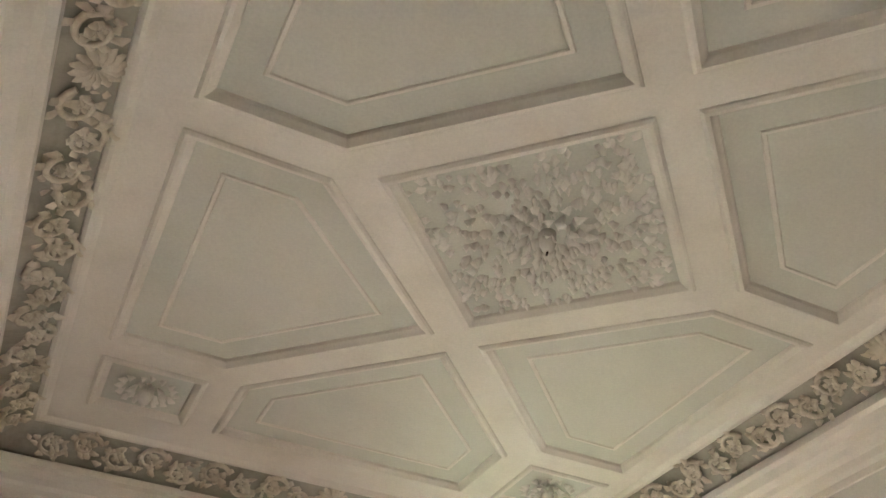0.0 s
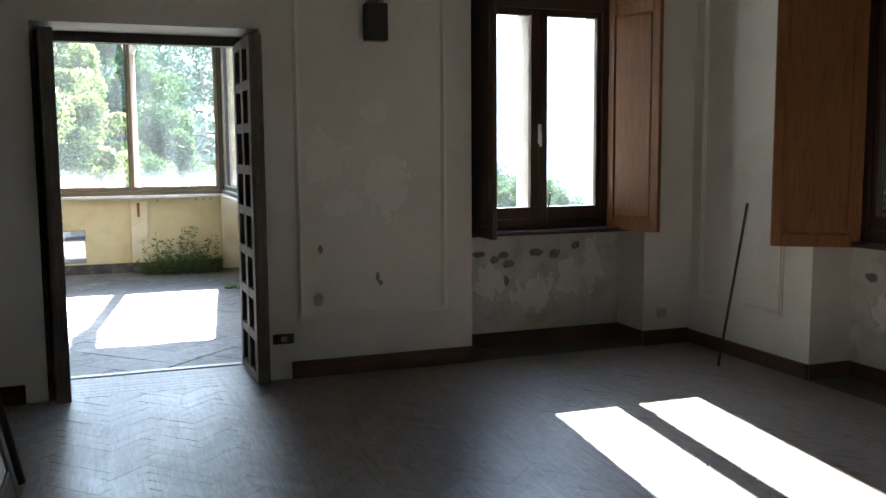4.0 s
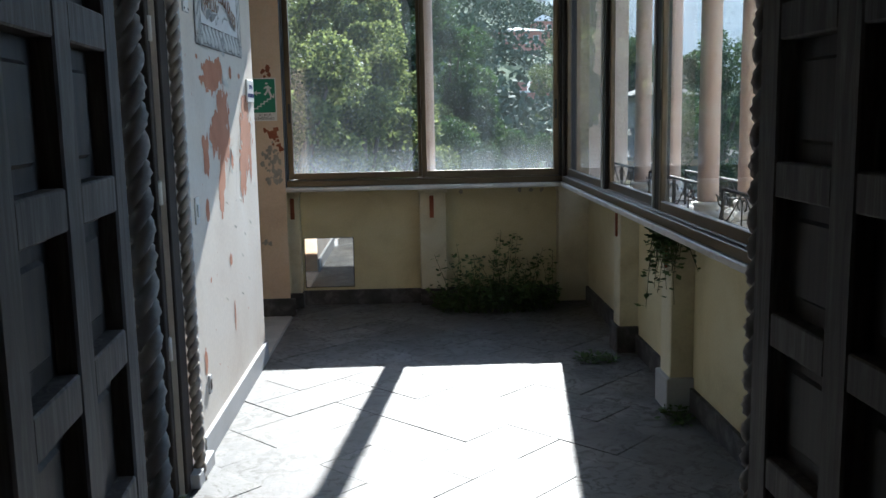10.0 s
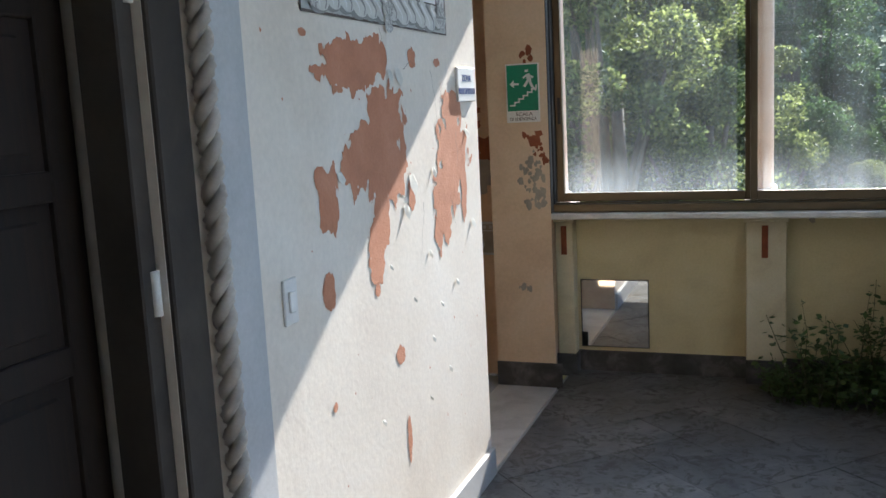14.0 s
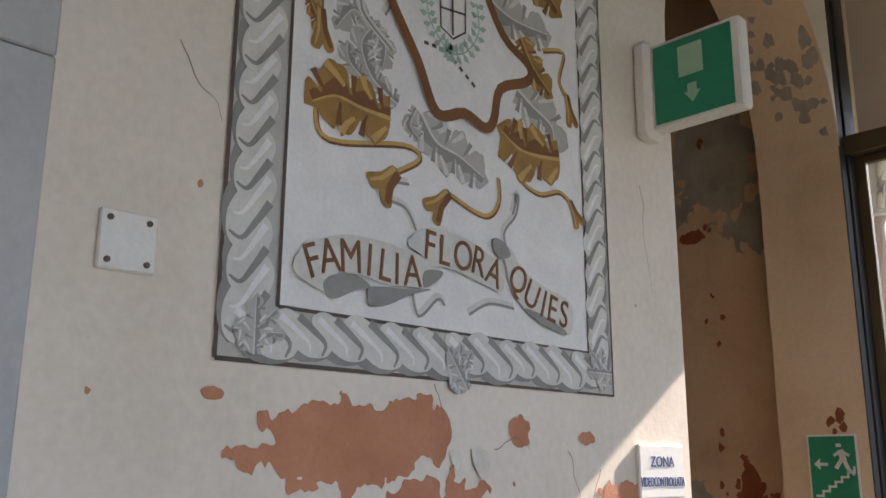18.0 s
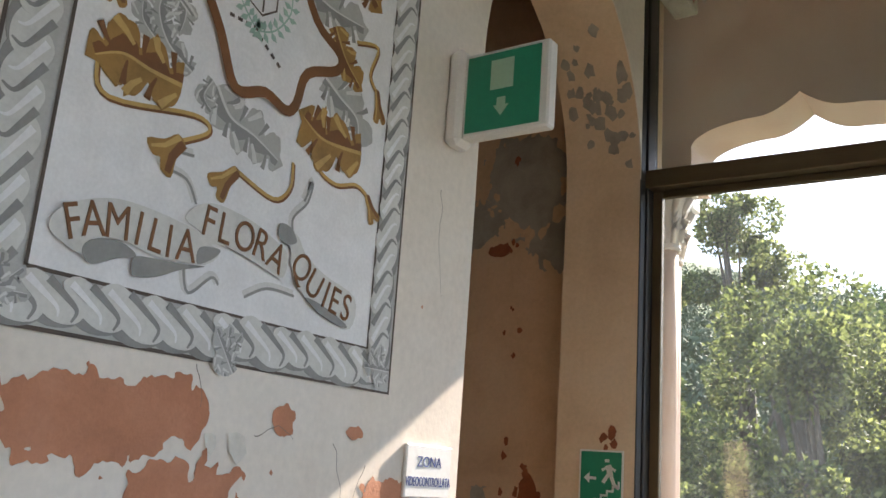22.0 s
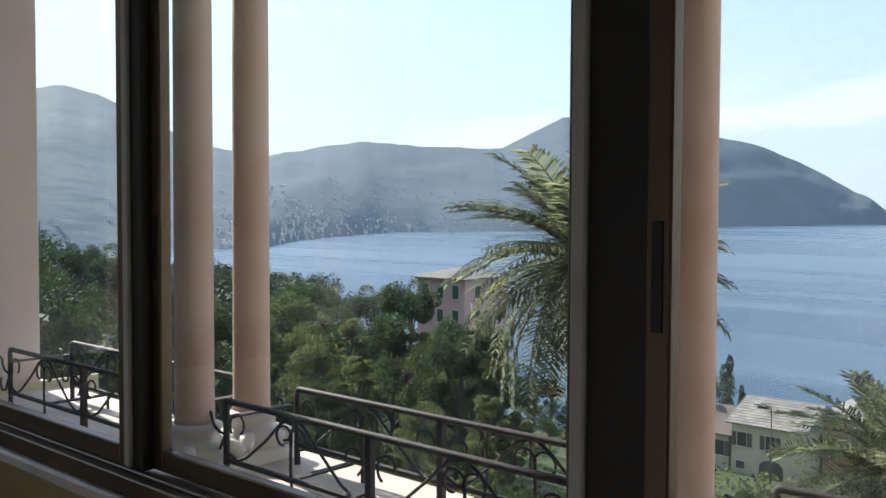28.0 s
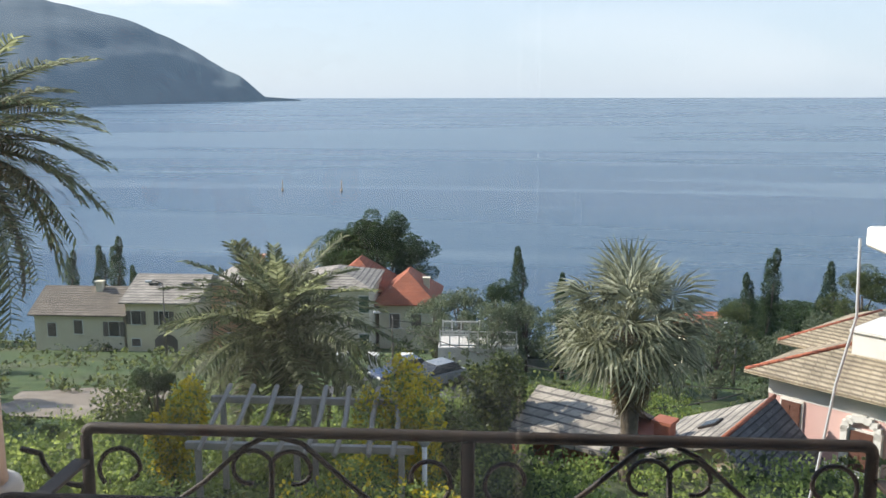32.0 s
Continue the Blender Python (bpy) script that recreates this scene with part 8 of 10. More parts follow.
def cloud_ob(name, blobs, size, seed, material, parent=None, squash=1.0):
    v, f = leaf_cloud(blobs, size, seed, squash)
    me = bpy.data.meshes.new(name)
    me.from_pydata(v.tolist(), [], f.tolist())
    me.materials.append(material)
    ob = new(name, me)
    ob.parent = parent
    return ob


def tree(name, h, spread, leaves, size, seed, material, label, shape="round", group="garden trees"):
    """A tree at the origin: tapered trunk with limbs, crown of many small leaves in uneven clumps."""
    tr = thing(name, label, "tree", group)
    r = random.Random(seed)
    bm = bmesh.new()
    tube(bm, [(0, 0, -0.5), (r.gauss(0, 0.1), r.gauss(0, 0.1), h * 0.35), (r.gauss(0, 0.25), r.gauss(0, 0.25), h * 0.75)], h * 0.022 + 0.05, 8, h * 0.008)
    blobs = []
    n = {"cypress": 12, "umbrella": 28}.get(shape, 44)
    for i in range(n):
        if shape == "cypress":
            t = (i + 0.5) / n
            c = (r.gauss(0, spread * 0.12), r.gauss(0, spread * 0.12), h * (0.08 + 0.9 * t))
            w = spread * (0.55 if t < 0.7 else 0.55 * (1.02 - t) / 0.3 + 0.12)
            rad = (w, w, h * 0.08)
        elif shape == "umbrella":
            a, q = r.uniform(0, 6.28), math.sqrt(r.random())
            c = (q * spread * math.cos(a), q * spread * math.sin(a), h * (0.9 - 0.2 * q * r.random()))
            rad = (spread * 0.33, spread * 0.33, h * 0.07)
        else:
            a, q, t = r.uniform(0, 6.28), r.random() ** 0.4, r.uniform(0.22, 1.0)
            env = math.sin(math.pi * min(1, 0.25 + 0.75 * t)) ** 0.5
            c = (q * spread * env * math.cos(a), q * spread * env * math.sin(a), h * t * 0.95)
            k = r.uniform(0.1, 0.27)
            rad = (spread * k, spread * k, spread * k * r.uniform(0.7, 1.1))
        blobs.append((c, rad, leaves // n))
        if shape != "cypress" and i < 14:
            st = Vector((0, 0, max(h * 0.25, c[2] * 0.55)))
            tube(bm, [st, st.lerp(Vector(c), 0.5) + Vector((0, 0, h * 0.03)), Vector(c)], h * 0.008 + 0.02, 5, 0.015)
    part("trunk", bm, BARK, tr)
    cloud_ob("crown", blobs, size, seed, material, tr)
    return tr


def put(ob, x, y, s=1.0, turn=0.0, dz=0.0):
    c = copy_thing(ob, Matrix.Translation((x, y, ground_z(x, y) + dz)) @ Matrix.Rotation(turn, 4, "Z"))
    c.scale = (s, s, s)
    return c


def seat_thing(ob, x, y, s=1.0, turn=0.0, dz=0.0):
    ob.matrix_basis = Matrix.Translation((x, y, ground_z(x, y) + dz)) @ Matrix.Rotation(turn, 4, "Z")
    ob.scale = (s, s, s)


rq = random.Random(17)
t_round = tree("broadleaf_tree", 10.0, 3.6, 36000, 0.12, 1, LEAF_MID, "tall broadleaf tree overgrown with green leaves")
t_ivy = tree("ivy_tree", 12.0, 2.6, 46000, 0.105, 2, LEAF_IVY, "slender tree covered in green ivy")
t_dark = tree("evergreen_tree", 11.0, 3.8, 36000, 0.13, 3, LEAF_DARK, "dense dark evergreen tree")
t_con = tree("conifer_tree", 12.0, 3.6, 30000, 0.16, 8, LEAF_DARK, "tall dark conifer behind the house")
seat_thing(t_con, -1.7, 46.0, 0.93)
t_olive = tree("olive_tree", 5.0, 2.4, 7000, 0.15, 4, LEAF_OLIVE, "small grey-green olive tree")
t_cyp = tree("cypress", 11.0, 1.3, 9000, 0.16, 5, LEAF_DARK, "narrow dark cypress in the gardens", "cypress")
t_pine = tree("umbrella_pine", 11.0, 4.6, 22000, 0.2, 6, LEAF_DARK, "umbrella pine with a flat dark crown", "umbrella")
# trees close behind the far window
seat_thing(t_ivy, -2.6, 25.0, 1.14)
seat_thing(t_round, -5.8, 26.0, 1.15)
seat_thing(t_dark, 2.6, 33.0, 0.62)
for ob, x, y, s in ((t_ivy, -4.4, 22.5, 0.85), (t_ivy, -1.0, 29.0, 1.04), (t_ivy, 0.4, 33.0, 0.82), (t_round, -8.5, 28.0, 1.3), (t_round, -2.0, 36.0, 1.0), (t_round, 1.2, 41.0, 0.8), (t_ivy, 3.2, 38.0, 0.55), (t_dark, 5.6, 46.0, 0.6),
                    (t_dark, 17.5, 54.0, 1.2), (t_dark, -4.6, 45.0, 1.3), (t_ivy, 3.4, 30.0, 0.5), (t_ivy, 7.9, 29.0, 0.5), (t_round, 4.8, 50.0, 0.6), (t_round, -1.0, 24.0, 0.45), (t_ivy, 1.9, 26.0, 0.45), (t_round, -4.8, 33.0, 1.5), (t_ivy, -1.2, 34.0, 1.12), (t_ivy, -9.0, 42.0, 1.55), (t_dark, 0.8, 36.0, 0.78), (t_ivy, 5.4, 30.0, 0.36), (t_con, 0.9, 45.0, 1.05), (t_con, 2.2, 47.0, 0.9), (t_dark, 3.0, 40.0, 0.62), (t_round, 14.0, 78.0, 1.15), (t_dark, 17.5, 76.0, 1.0), (t_dark, -0.6, 43.0, 0.95), (t_round, 10.2, 34.0, 0.5), (t_ivy, 12.4, 33.0, 0.42)):
    put(ob, x, y, s, rq.uniform(0, 6))
# garden below the sea side, north-east
for ob, x, y, s in ((t_dark, 40, 46, 0.95), (t_round, 36, 52, 0.8), (t_dark, 46, 55, 0.9), (t_round, 30, 44, 0.62), (t_dark, 33, 36, 0.7), (t_round, 26, 38, 0.6), (t_ivy, 29, 31, 0.42), (t_round, 24, 30, 0.42), (t_dark, 22, 40, 0.7), (t_round, 18, 44, 0.65),
                    (t_dark, 27, 56, 0.9), (t_round, 44, 66, 0.75), (t_dark, 52, 70, 0.8), (t_round, 60, 62, 0.8), (t_dark, 58, 48, 0.55), (t_round, 50, 44, 0.5), (t_round, 62, 80, 0.7), (t_dark, 38, 74, 0.9), (t_round, 26, 70, 0.9), (t_dark, 22, 64, 0.8)):
    put(ob, x, y, s, rq.uniform(0, 6))
for _ in range(46):
    x, y = rq.uniform(22, 66), rq.uniform(30, 84)
    if (y - 8) / x < 0.74:
        continue
    put((t_dark, t_round, t_dark, t_ivy)[rq.randrange(4)], x, y, rq.uniform(0.5, 0.85) * (0.8 if x < 32 else 1.0), rq.uniform(0, 6))
# towards the sea
seat_thing(t_cyp, 70, 7.17, (-10.3 - ground_z(70, 7.17)) / 11.2)
for x, y, top_z in ((70, -12.1, -10.2), (70, -10.4, -12.1), (68, -11.2, -13.2), (69, -16.0, -11.0), (72, 3.6, -12.6), (97, 53.0, -15.2), (98, 49.8, -17.6), (97, 56.4, -15.8), (120, 61.5, -18.0)):
    put(t_cyp, x, y, (top_z - ground_z(x, y)) / 11.2, rq.uniform(0, 6))
seat_thing(t_pine, 106, 22.9, 1.3)
seat_thing(t_olive, 62, 6.6, 1.0)
for x, y, s in ((60, 9.0, 1.0), (66, 11.5, 1.2), (58, 4.4, 1.0), (54, -1, 0.9), (55, 1.6, 1.1), (44, 12.5, 0.5), (70, 13.5, 1.1), (40, 14, 0.5), (52, -4.0, 1.0), (57, -12, 1.0), (50, -7, 0.9)):
    put(t_olive, x, y, s, rq.uniform(0, 6))
for ob, x, y, s in ((t_dark, 105, 22.8, 1.5), (t_dark, 106, 27.6, 1.32), (t_dark, 104, 19.6, 1.2), (t_dark, 107, 25.4, 1.42), (t_dark, 64, 8.6, 0.6), (t_round, 62, -7.6, 0.55), (t_round, 60, -15, 0.8), (t_dark, 76, 1, 0.5),
                    (t_dark, 26, 18.5, 0.3), (t_pine, 130, 158, 1.1), (t_pine, 134, 166, 1.1), (t_pine, 126, 150, 0.9), (t_dark, 100, 60, 0.6), (t_dark, 90, 64, 0.6)):
    put(ob, x, y, s, rq.uniform(0, 6))

for x, y, s in ((95, -19.5, 0.95), (95, -27, 0.9), (97, -23, 0.95), (92, -32, 0.8), (93, -17, 0.7)):
    put(t_pine, x, y, s, rq.uniform(0, 6), -4.5)

# woods on the hill and bushes, one mass
blobs = []
for _ in range(2600):
    y = 40 + 330 * rq.random() ** 1.3
    x = rq.uniform(-0.55, 0.75) * y
    z = ground_z(x, y)
    if z < -28 or any(a - 3 < x < b + 3 and c - 13 < y < c + 9 for a, b, c in ((12.9, 18.4, 118), (9.8, 18.5, 53), (15.8, 23.7, 168), (22, 29.5, 148), (0.2, 3.4, 220), (0, 5.5, 190), (27.6, 36.6, 203), (45.3, 51.2, 110))):
        continue
    s = rq.uniform(1.2, 2.8) * (0.8 + y / 260)
    blobs.append(((x, y, z + s * 0.7), (s, s, s * 0.9), 110))
for _ in range(700):
    a, r = radians(rq.uniform(38, 60)), rq.uniform(120, 430)
    x, y = r * math.cos(a), 8 + r * math.sin(a)
    z = ground_z(x, y)
    if z > -31 and not (44 < x < 53 and 100 < y < 122) and not (85 < x < 100 and 78 < y < 94):
        s = rq.uniform(1.6, 3.4)
        blobs.append(((x, y, z + s * 0.7), (s, s, s * 0.9), 110))
# leaf greens made paler, so that distance haze sits in the base colour
WOODS = Nodes("woods_leaves", 0.8)
WOODS.colour(WOODS.ramp(WOODS.noise(0.22, 5, 0.6), [(0.3, (0.035, 0.06, 0.035)), (0.5, (0.065, 0.095, 0.05)), (0.7, (0.12, 0.15, 0.08))]))
cloud_ob("hillside_woods", blobs, 0.8, 41, WOODS.mat)
tagged(bpy.data.objects["hillside_woods"], "green woods and scrub on the hillside", "woods", kind="stuff")
blobs = []
for _ in range(1100):
    x, y = rq.uniform(24, 105), rq.uniform(-40, 130)
    if abs(y - 8 - 0.28 * (x - 0)) < 5 and x < 60:
        continue
    z = ground_z(x, y)
    if z < -29:
        continue
    s = rq.uniform(0.5, 1.5)
    blobs.append(((x, y, z + s * 0.4), (s, s, s * 0.7), 60))
cloud_ob("garden_scrub", blobs, 0.32, 43, LEAF_MID)
tagged(bpy.data.objects["garden_scrub"], "low green scrub in the gardens", "scrub", kind="stuff")
blobs = []
for _ in range(1700):
    x, y = rq.uniform(14, 52), rq.uniform(-2, 36)
    if (48 < x and 9 < y < 19) or (40 < x and 26 < y):
        continue
    z = ground_z(x, y)
    s = rq.uniform(0.3, 0.9)
    blobs.append(((x, y, z + s * 0.4), (s, s, s * 0.7), 80))
cloud_ob("garden_grass", blobs, 0.16, 44, LEAF_FRESH)
tagged(bpy.data.objects["garden_grass"], "tall grass and weeds below the balcony", "grass", kind="stuff")


# ---- houses below and on the hill ----
def brick_mat(name, a, b, mortar, scale, w, h, rough=0.85, bump=0.6, gap=0.02, flat=False):
    """Rows of stones, tiles or slates in two tones, laid in object space."""
    k = Nodes(name, rough)
    mp = k.tree.nodes.new("ShaderNodeVectorMath")
    mp.operation = "MULTIPLY"
    sep, comb, add = k.tree.nodes.new("ShaderNodeSeparateXYZ"), k.tree.nodes.new("ShaderNodeCombineXYZ"), k.tree.nodes.new("ShaderNodeMath")
    k.link(k.place, sep.inputs[0])
    k.link(sep.outputs["X"], add.inputs[0])
    k.link(sep.outputs["Y"], add.inputs[1])
    if flat:
        k.link(sep.outputs["Y"], comb.inputs["X"])
        k.link(sep.outputs["X"], comb.inputs["Y"])
    else:
        k.link(add.outputs[0], comb.inputs["X"])
        k.link(sep.outputs["Z"], comb.inputs["Y"])
    br = k.tree.nodes.new("ShaderNodeTexBrick")
    br.inputs["Color1"].default_value, br.inputs["Color2"].default_value, br.inputs["Mortar"].default_value = rgb(a), rgb(b), rgb(mortar)
    br.inputs["Scale"].default_value, br.inputs["Mortar Size"].default_value = scale, gap
    br.inputs["Brick Width"].default_value, br.inputs["Row Height"].default_value = w, h
    k.link(comb.outputs[0], br.inputs["Vector"])
    stain = k.ramp(k.noise(0.9, 6, 0.65), [(0.3, (0.6, 0.6, 0.6)), (0.7, (1.2, 1.2, 1.2))])
    k.colour(k.mix(1.0, br.outputs["Color"], stain, "MULTIPLY"))
    k.bump(br.outputs["Fac"], -bump, 0.04)
    return k.mat


SLATE_PALE = brick_mat("pale_stone_slates", (0.42, 0.38, 0.32), (0.30, 0.27, 0.23), (0.12, 0.11, 0.10), 1.0, 0.5, 0.16)
SLATE_BROWN = brick_mat("brown_slates", (0.25, 0.21, 0.165), (0.17, 0.145, 0.115), (0.06, 0.05, 0.04), 1.0, 0.5, 0.16)
SLATE_SHADED = brick_mat("shaded_slates", (0.14, 0.14, 0.14), (0.09, 0.09, 0.095), (0.03, 0.03, 0.03), 1.0, 0.45, 0.15)
RED_TILE = brick_mat("red_roof_tiles", (0.46, 0.15, 0.08), (0.36, 0.11, 0.06), (0.16, 0.05, 0.03), 1.0, 0.5, 0.3)
BEIGE_TILE = brick_mat("beige_roof_tiles", (0.48, 0.40, 0.28), (0.40, 0.33, 0.22), (0.20, 0.16, 0.11), 1.0, 0.4, 0.09)
RUBBLE = brick_mat("rubble_stone_wall", (0.42, 0.32, 0.22), (0.30, 0.22, 0.15), (0.36, 0.31, 0.25), 1.0, 0.32, 0.15, gap=0.03)
HOUSE_YELLOW = mottled("yellow_house_paint", (0.68, 0.59, 0.40), (0.58, 0.50, 0.34), (0.71, 0.64, 0.48), 0.6, 8, 0.85, 0.1)
HOUSE_CREAM = mottled("cream_house_paint", (0.66, 0.59, 0.44), (0.57, 0.50, 0.37), (0.69, 0.64, 0.52), 0.6, 8, 0.85, 0.1)
HOUSE_ORANGE = mottled("orange_house_paint", (0.64, 0.35, 0.21), (0.55, 0.29, 0.17), (0.68, 0.41, 0.28), 0.6, 8, 0.85, 0.1)
HOUSE_PINK = mottled("pink_house_paint", (0.66, 0.42, 0.38), (0.58, 0.36, 0.32), (0.70, 0.48, 0.43), 0.6, 8, 0.85, 0.1)
HOUSE_WHITE = mottled("white_house_paint", (0.66, 0.63, 0.58), (0.56, 0.53, 0.49), (0.70, 0.68, 0.65), 0.6, 8, 0.85, 0.1)
HOUSE_STONE = mottled("grey_white_house_paint", (0.44, 0.40, 0.35), (0.34, 0.31, 0.27), (0.50, 0.46, 0.41), 0.6, 8, 0.85, 0.1)
HOUSE_RED = mottled("red_house_paint", (0.55, 0.24, 0.18), (0.48, 0.20, 0.15), (0.60, 0.29, 0.22), 0.6, 8, 0.85, 0.1)
RED_POST = mottled("red_painted_post", (0.36, 0.12, 0.07), (0.28, 0.09, 0.05), (0.42, 0.17, 0.11), 3, 30, 0.8, 0.2)
WHITE_TRIM = mottled("white_trim", (0.74, 0.72, 0.67), (0.64, 0.62, 0.57), None, 3, 30, 0.7, 0.1)
SHUTTER_GREY = mottled("grey_shutter", (0.11, 0.10, 0.085), (0.08, 0.07, 0.06), None, 3, 30, 0.7)
SHUTTER_GREEN = mottled("green_shutter", (0.05, 0.10, 0.06), (0.035, 0.07, 0.04), None, 3, 30, 0.7)
SHUTTER_BROWN = mottled("brown_shutter", (0.13, 0.055, 0.035), (0.09, 0.035, 0.02), None, 3, 30, 0.7)
DARK_PANE = mottled("dark_house_pane", (0.035, 0.04, 0.045), (0.02, 0.025, 0.03), None, 2, 20, 0.12, 0.0)
GREY_WOOD = wood("weathered_wood", (0.30, 0.27, 0.23), (0.18, 0.16, 0.14), (0.40, 0.37, 0.33), 0.85, "y")
ASPHALT = mottled("asphalt", (0.06, 0.06, 0.06), (0.045, 0.045, 0.045), (0.08, 0.08, 0.08), 0.8, 20, 0.9, 0.2)
EARTH = mottled("bare_earth", (0.24, 0.20, 0.155), (0.14, 0.115, 0.09), (0.36, 0.32, 0.27), 0.5, 6, 0.95, 0.6, 0.05)


def roof_bm(x0, x1, y0, y1, ze, zr, shape, over=0.45, thick=0.14):
    """A roof as one thick sheet. shape: 'y' or 'x' for the way of a ridge between gables, 'hip', 'pyramid'."""
    a0, a1, b0, b1 = x0 - over, x1 + over, y0 - over, y1 + over
    bm = bmesh.new()
    low = [bm.verts.new(p) for p in ((a0, b0, ze), (a1, b0, ze), (a1, b1, ze), (a0, b1, ze))]
    under = [bm.verts.new((v.co.x, v.co.y, ze - thick)) for v in low]
    xm, ym = (a0 + a1) / 2, (b0 + b1) / 2
    if shape == "y":
        r = [bm.verts.new((xm, b0, zr)), bm.verts.new((xm, b1, zr))]
    elif shape == "x":
        r = [bm.verts.new((a0, ym, zr)), bm.verts.new((a1, ym, zr))]
    elif shape == "pyramid":
        r = [bm.verts.new((xm, ym, zr))] * 2
    elif a1 - a0 > b1 - b0:
        k = (b1 - b0) / 2
        r = [bm.verts.new((a0 + k, ym, zr)), bm.verts.new((a1 - k, ym, zr))]
    else:
        k = (a1 - a0) / 2
        r = [bm.verts.new((xm, b0 + k, zr)), bm.verts.new((xm, b1 - k, zr))]
    along_x = shape == "x" or (shape == "hip" and a1 - a0 > b1 - b0)
    if along_x:
        fs = [(low[0], low[1], r[1], r[0]), (low[1], low[2], r[1]), (low[2], low[3], r[0], r[1]), (low[3], low[0], r[0])]
    else:
        fs = [(low[0], low[1], r[0]), (low[1], low[2], r[1], r[0]), (low[2], low[3], r[1]), (low[3], low[0], r[0], r[1])]
    for f in fs:
        bm.faces.new(list(dict.fromkeys(f)))
    for i in range(4):
        bm.faces.new((under[i], under[(i + 1) % 4], low[(i + 1) % 4], low[i]))
    bm.faces.new(under[::-1])
    return bm


def house_window(parent, face, at, u, z, w, h, shutter=None, open_=True, arched=False):
    """A window with a raised surround, a recessed dark pane, a sill and two shutters. face: '-x', '-y'."""
    def bx(bm, a, b, c, d, t0, t1):
        if face == "-x":
            box(bm, at - t1, at - t0, a, b, c, d)
        else:
            box(bm, a, b, at - t1, at - t0, c, d)
    bm = bmesh.new()
    for a, b, c, d in ((u - w / 2 - 0.08, u - w / 2, z, z + h), (u + w / 2, u + w / 2 + 0.08, z, z + h), (u - w / 2 - 0.08, u + w / 2 + 0.08, z + h, z + h + 0.08)):
        bx(bm, a, b, c, d, -0.02, 0.05)
    win = part("window", bm, WHITE_TRIM, parent, "window with a pale surround")
    bm = bmesh.new()
    bx(bm, u - w / 2, u + w / 2, z, z + h, -0.02, 0.012)
    part("pane", bm, DARK_PANE, win, "dark glass")
    bm = bmesh.new()
    bx(bm, u - w / 2 - 0.14, u + w / 2 + 0.14, z - 0.08, z, -0.02, 0.12)
    part("sill", bm, WHITE_TRIM, win)
    if shutter:
        for s in (-1, 1):
            bm = bmesh.new()
            c = u + s * (w * 0.75 + 0.06) if open_ else u + s * w * 0.25
            bx(bm, c - w * 0.25, c + w * 0.25, z, z + h, 0.052, 0.1)
            for i in range(5):
                bx(bm, c - w * 0.2, c + w * 0.2, z + h * (0.08 + 0.18 * i), z + h * (0.2 + 0.18 * i), 0.1, 0.12)
            part("shutter", bm, shutter, win, "louvred shutter")
    return win


def house(name, label, x0, x1, y0, y1, zb, ze, zr, shape, wall, roof, windows=(), over=0.45, group="houses", chimney=None, m=None):
    h = thing(name, label, "house", group)
    bm = B((x0, x1, y0, y1, zb, ze - 0.1))
    if shape == "y":
        for y in (y0, y1 - 0.2):
            prism(bm, [(x0 + 0.05, ze - 0.12), (x1 - 0.05, ze - 0.12), ((x0 + x1) / 2, ze + (zr - ze) * (1 - over / ((x1 - x0) / 2 + over)) - 0.2)], "y", y, y + 0.2)
    if shape == "x":
        for x in (x0, x1 - 0.2):
            prism(bm, [(y0 + 0.05, ze - 0.12), (y1 - 0.05, ze - 0.12), ((y0 + y1) / 2, ze + (zr - ze) * (1 - over / ((y1 - y0) / 2 + over)) - 0.2)], "x", x, x + 0.2)
    part("wall", bm, wall, h)
    rf = part("roof", roof_bm(x0, x1, y0, y1, ze, zr, shape, over), roof, h)
    for face, u, z, w, hh, sh, op in windows:
        house_window(h, face, x0 if face == "-x" else y0, u, z, w, hh, sh, op)
    if chimney:
        cx, cy, cz, ch = chimney
        part("chimney", B((cx - 0.3, cx + 0.3, cy - 0.3, cy + 0.3, cz, cz + ch), (cx - 0.4, cx + 0.4, cy - 0.4, cy + 0.4, cz + ch, cz + ch + 0.12)), wall, rf)
    if m is not None:
        h.matrix_basis = m
    return h


G, GN, BR = SHUTTER_GREY, SHUTTER_GREEN, SHUTTER_BROWN
yh = house("yellow_house", "yellow house with a pale stone roof and grey shutters", 82, 91, 37.2, 43.9, -24, -17.9, -16.1, "y", HOUSE_YELLOW, SLATE_PALE,
           [("-x", 42.9, -20.1, 0.9, 1.3, G, True), ("-x", 40.2, -20.1, 0.9, 1.3, G, True), ("-x", 43.0, -22.2, 0.8, 0.7, G, False)])
bm = bmesh.new()
prism(bm, [(39.0 + u, v) for u, v in ((0, -23.5), (0, -21.6), (0.4, -21.15), (1.1, -20.95), (1.8, -21.15), (2.2, -21.6), (2.2, -23.5))], "x", 81.95, 82.02)
part("garage_door", bm, SHUTTER_GREY, yh, "dark arched garage door")
for y in (42.0, 38.8):
    part("skylight", B((84.4, 85.3, y - 0.45, y + 0.45, -16.95, -16.62)), DARK_PANE, yh, "dark roof window")
house("long_grey_house", "long cream house with a grey stone roof", 82, 89, 44.2, 52.9, -24, -19.2, -17.2, "y", HOUSE_CREAM, SLATE_BROWN,
      [("-x", 45.1, -21.3, 1.0, 1.4, G, True), ("-x", 48.6, -21.1, 0.8, 1.3, G, False), ("-x", 51.2, -21.4, 0.8, 1.3, G, False)], chimney=(85, 47.6, -17.9, 1.2))
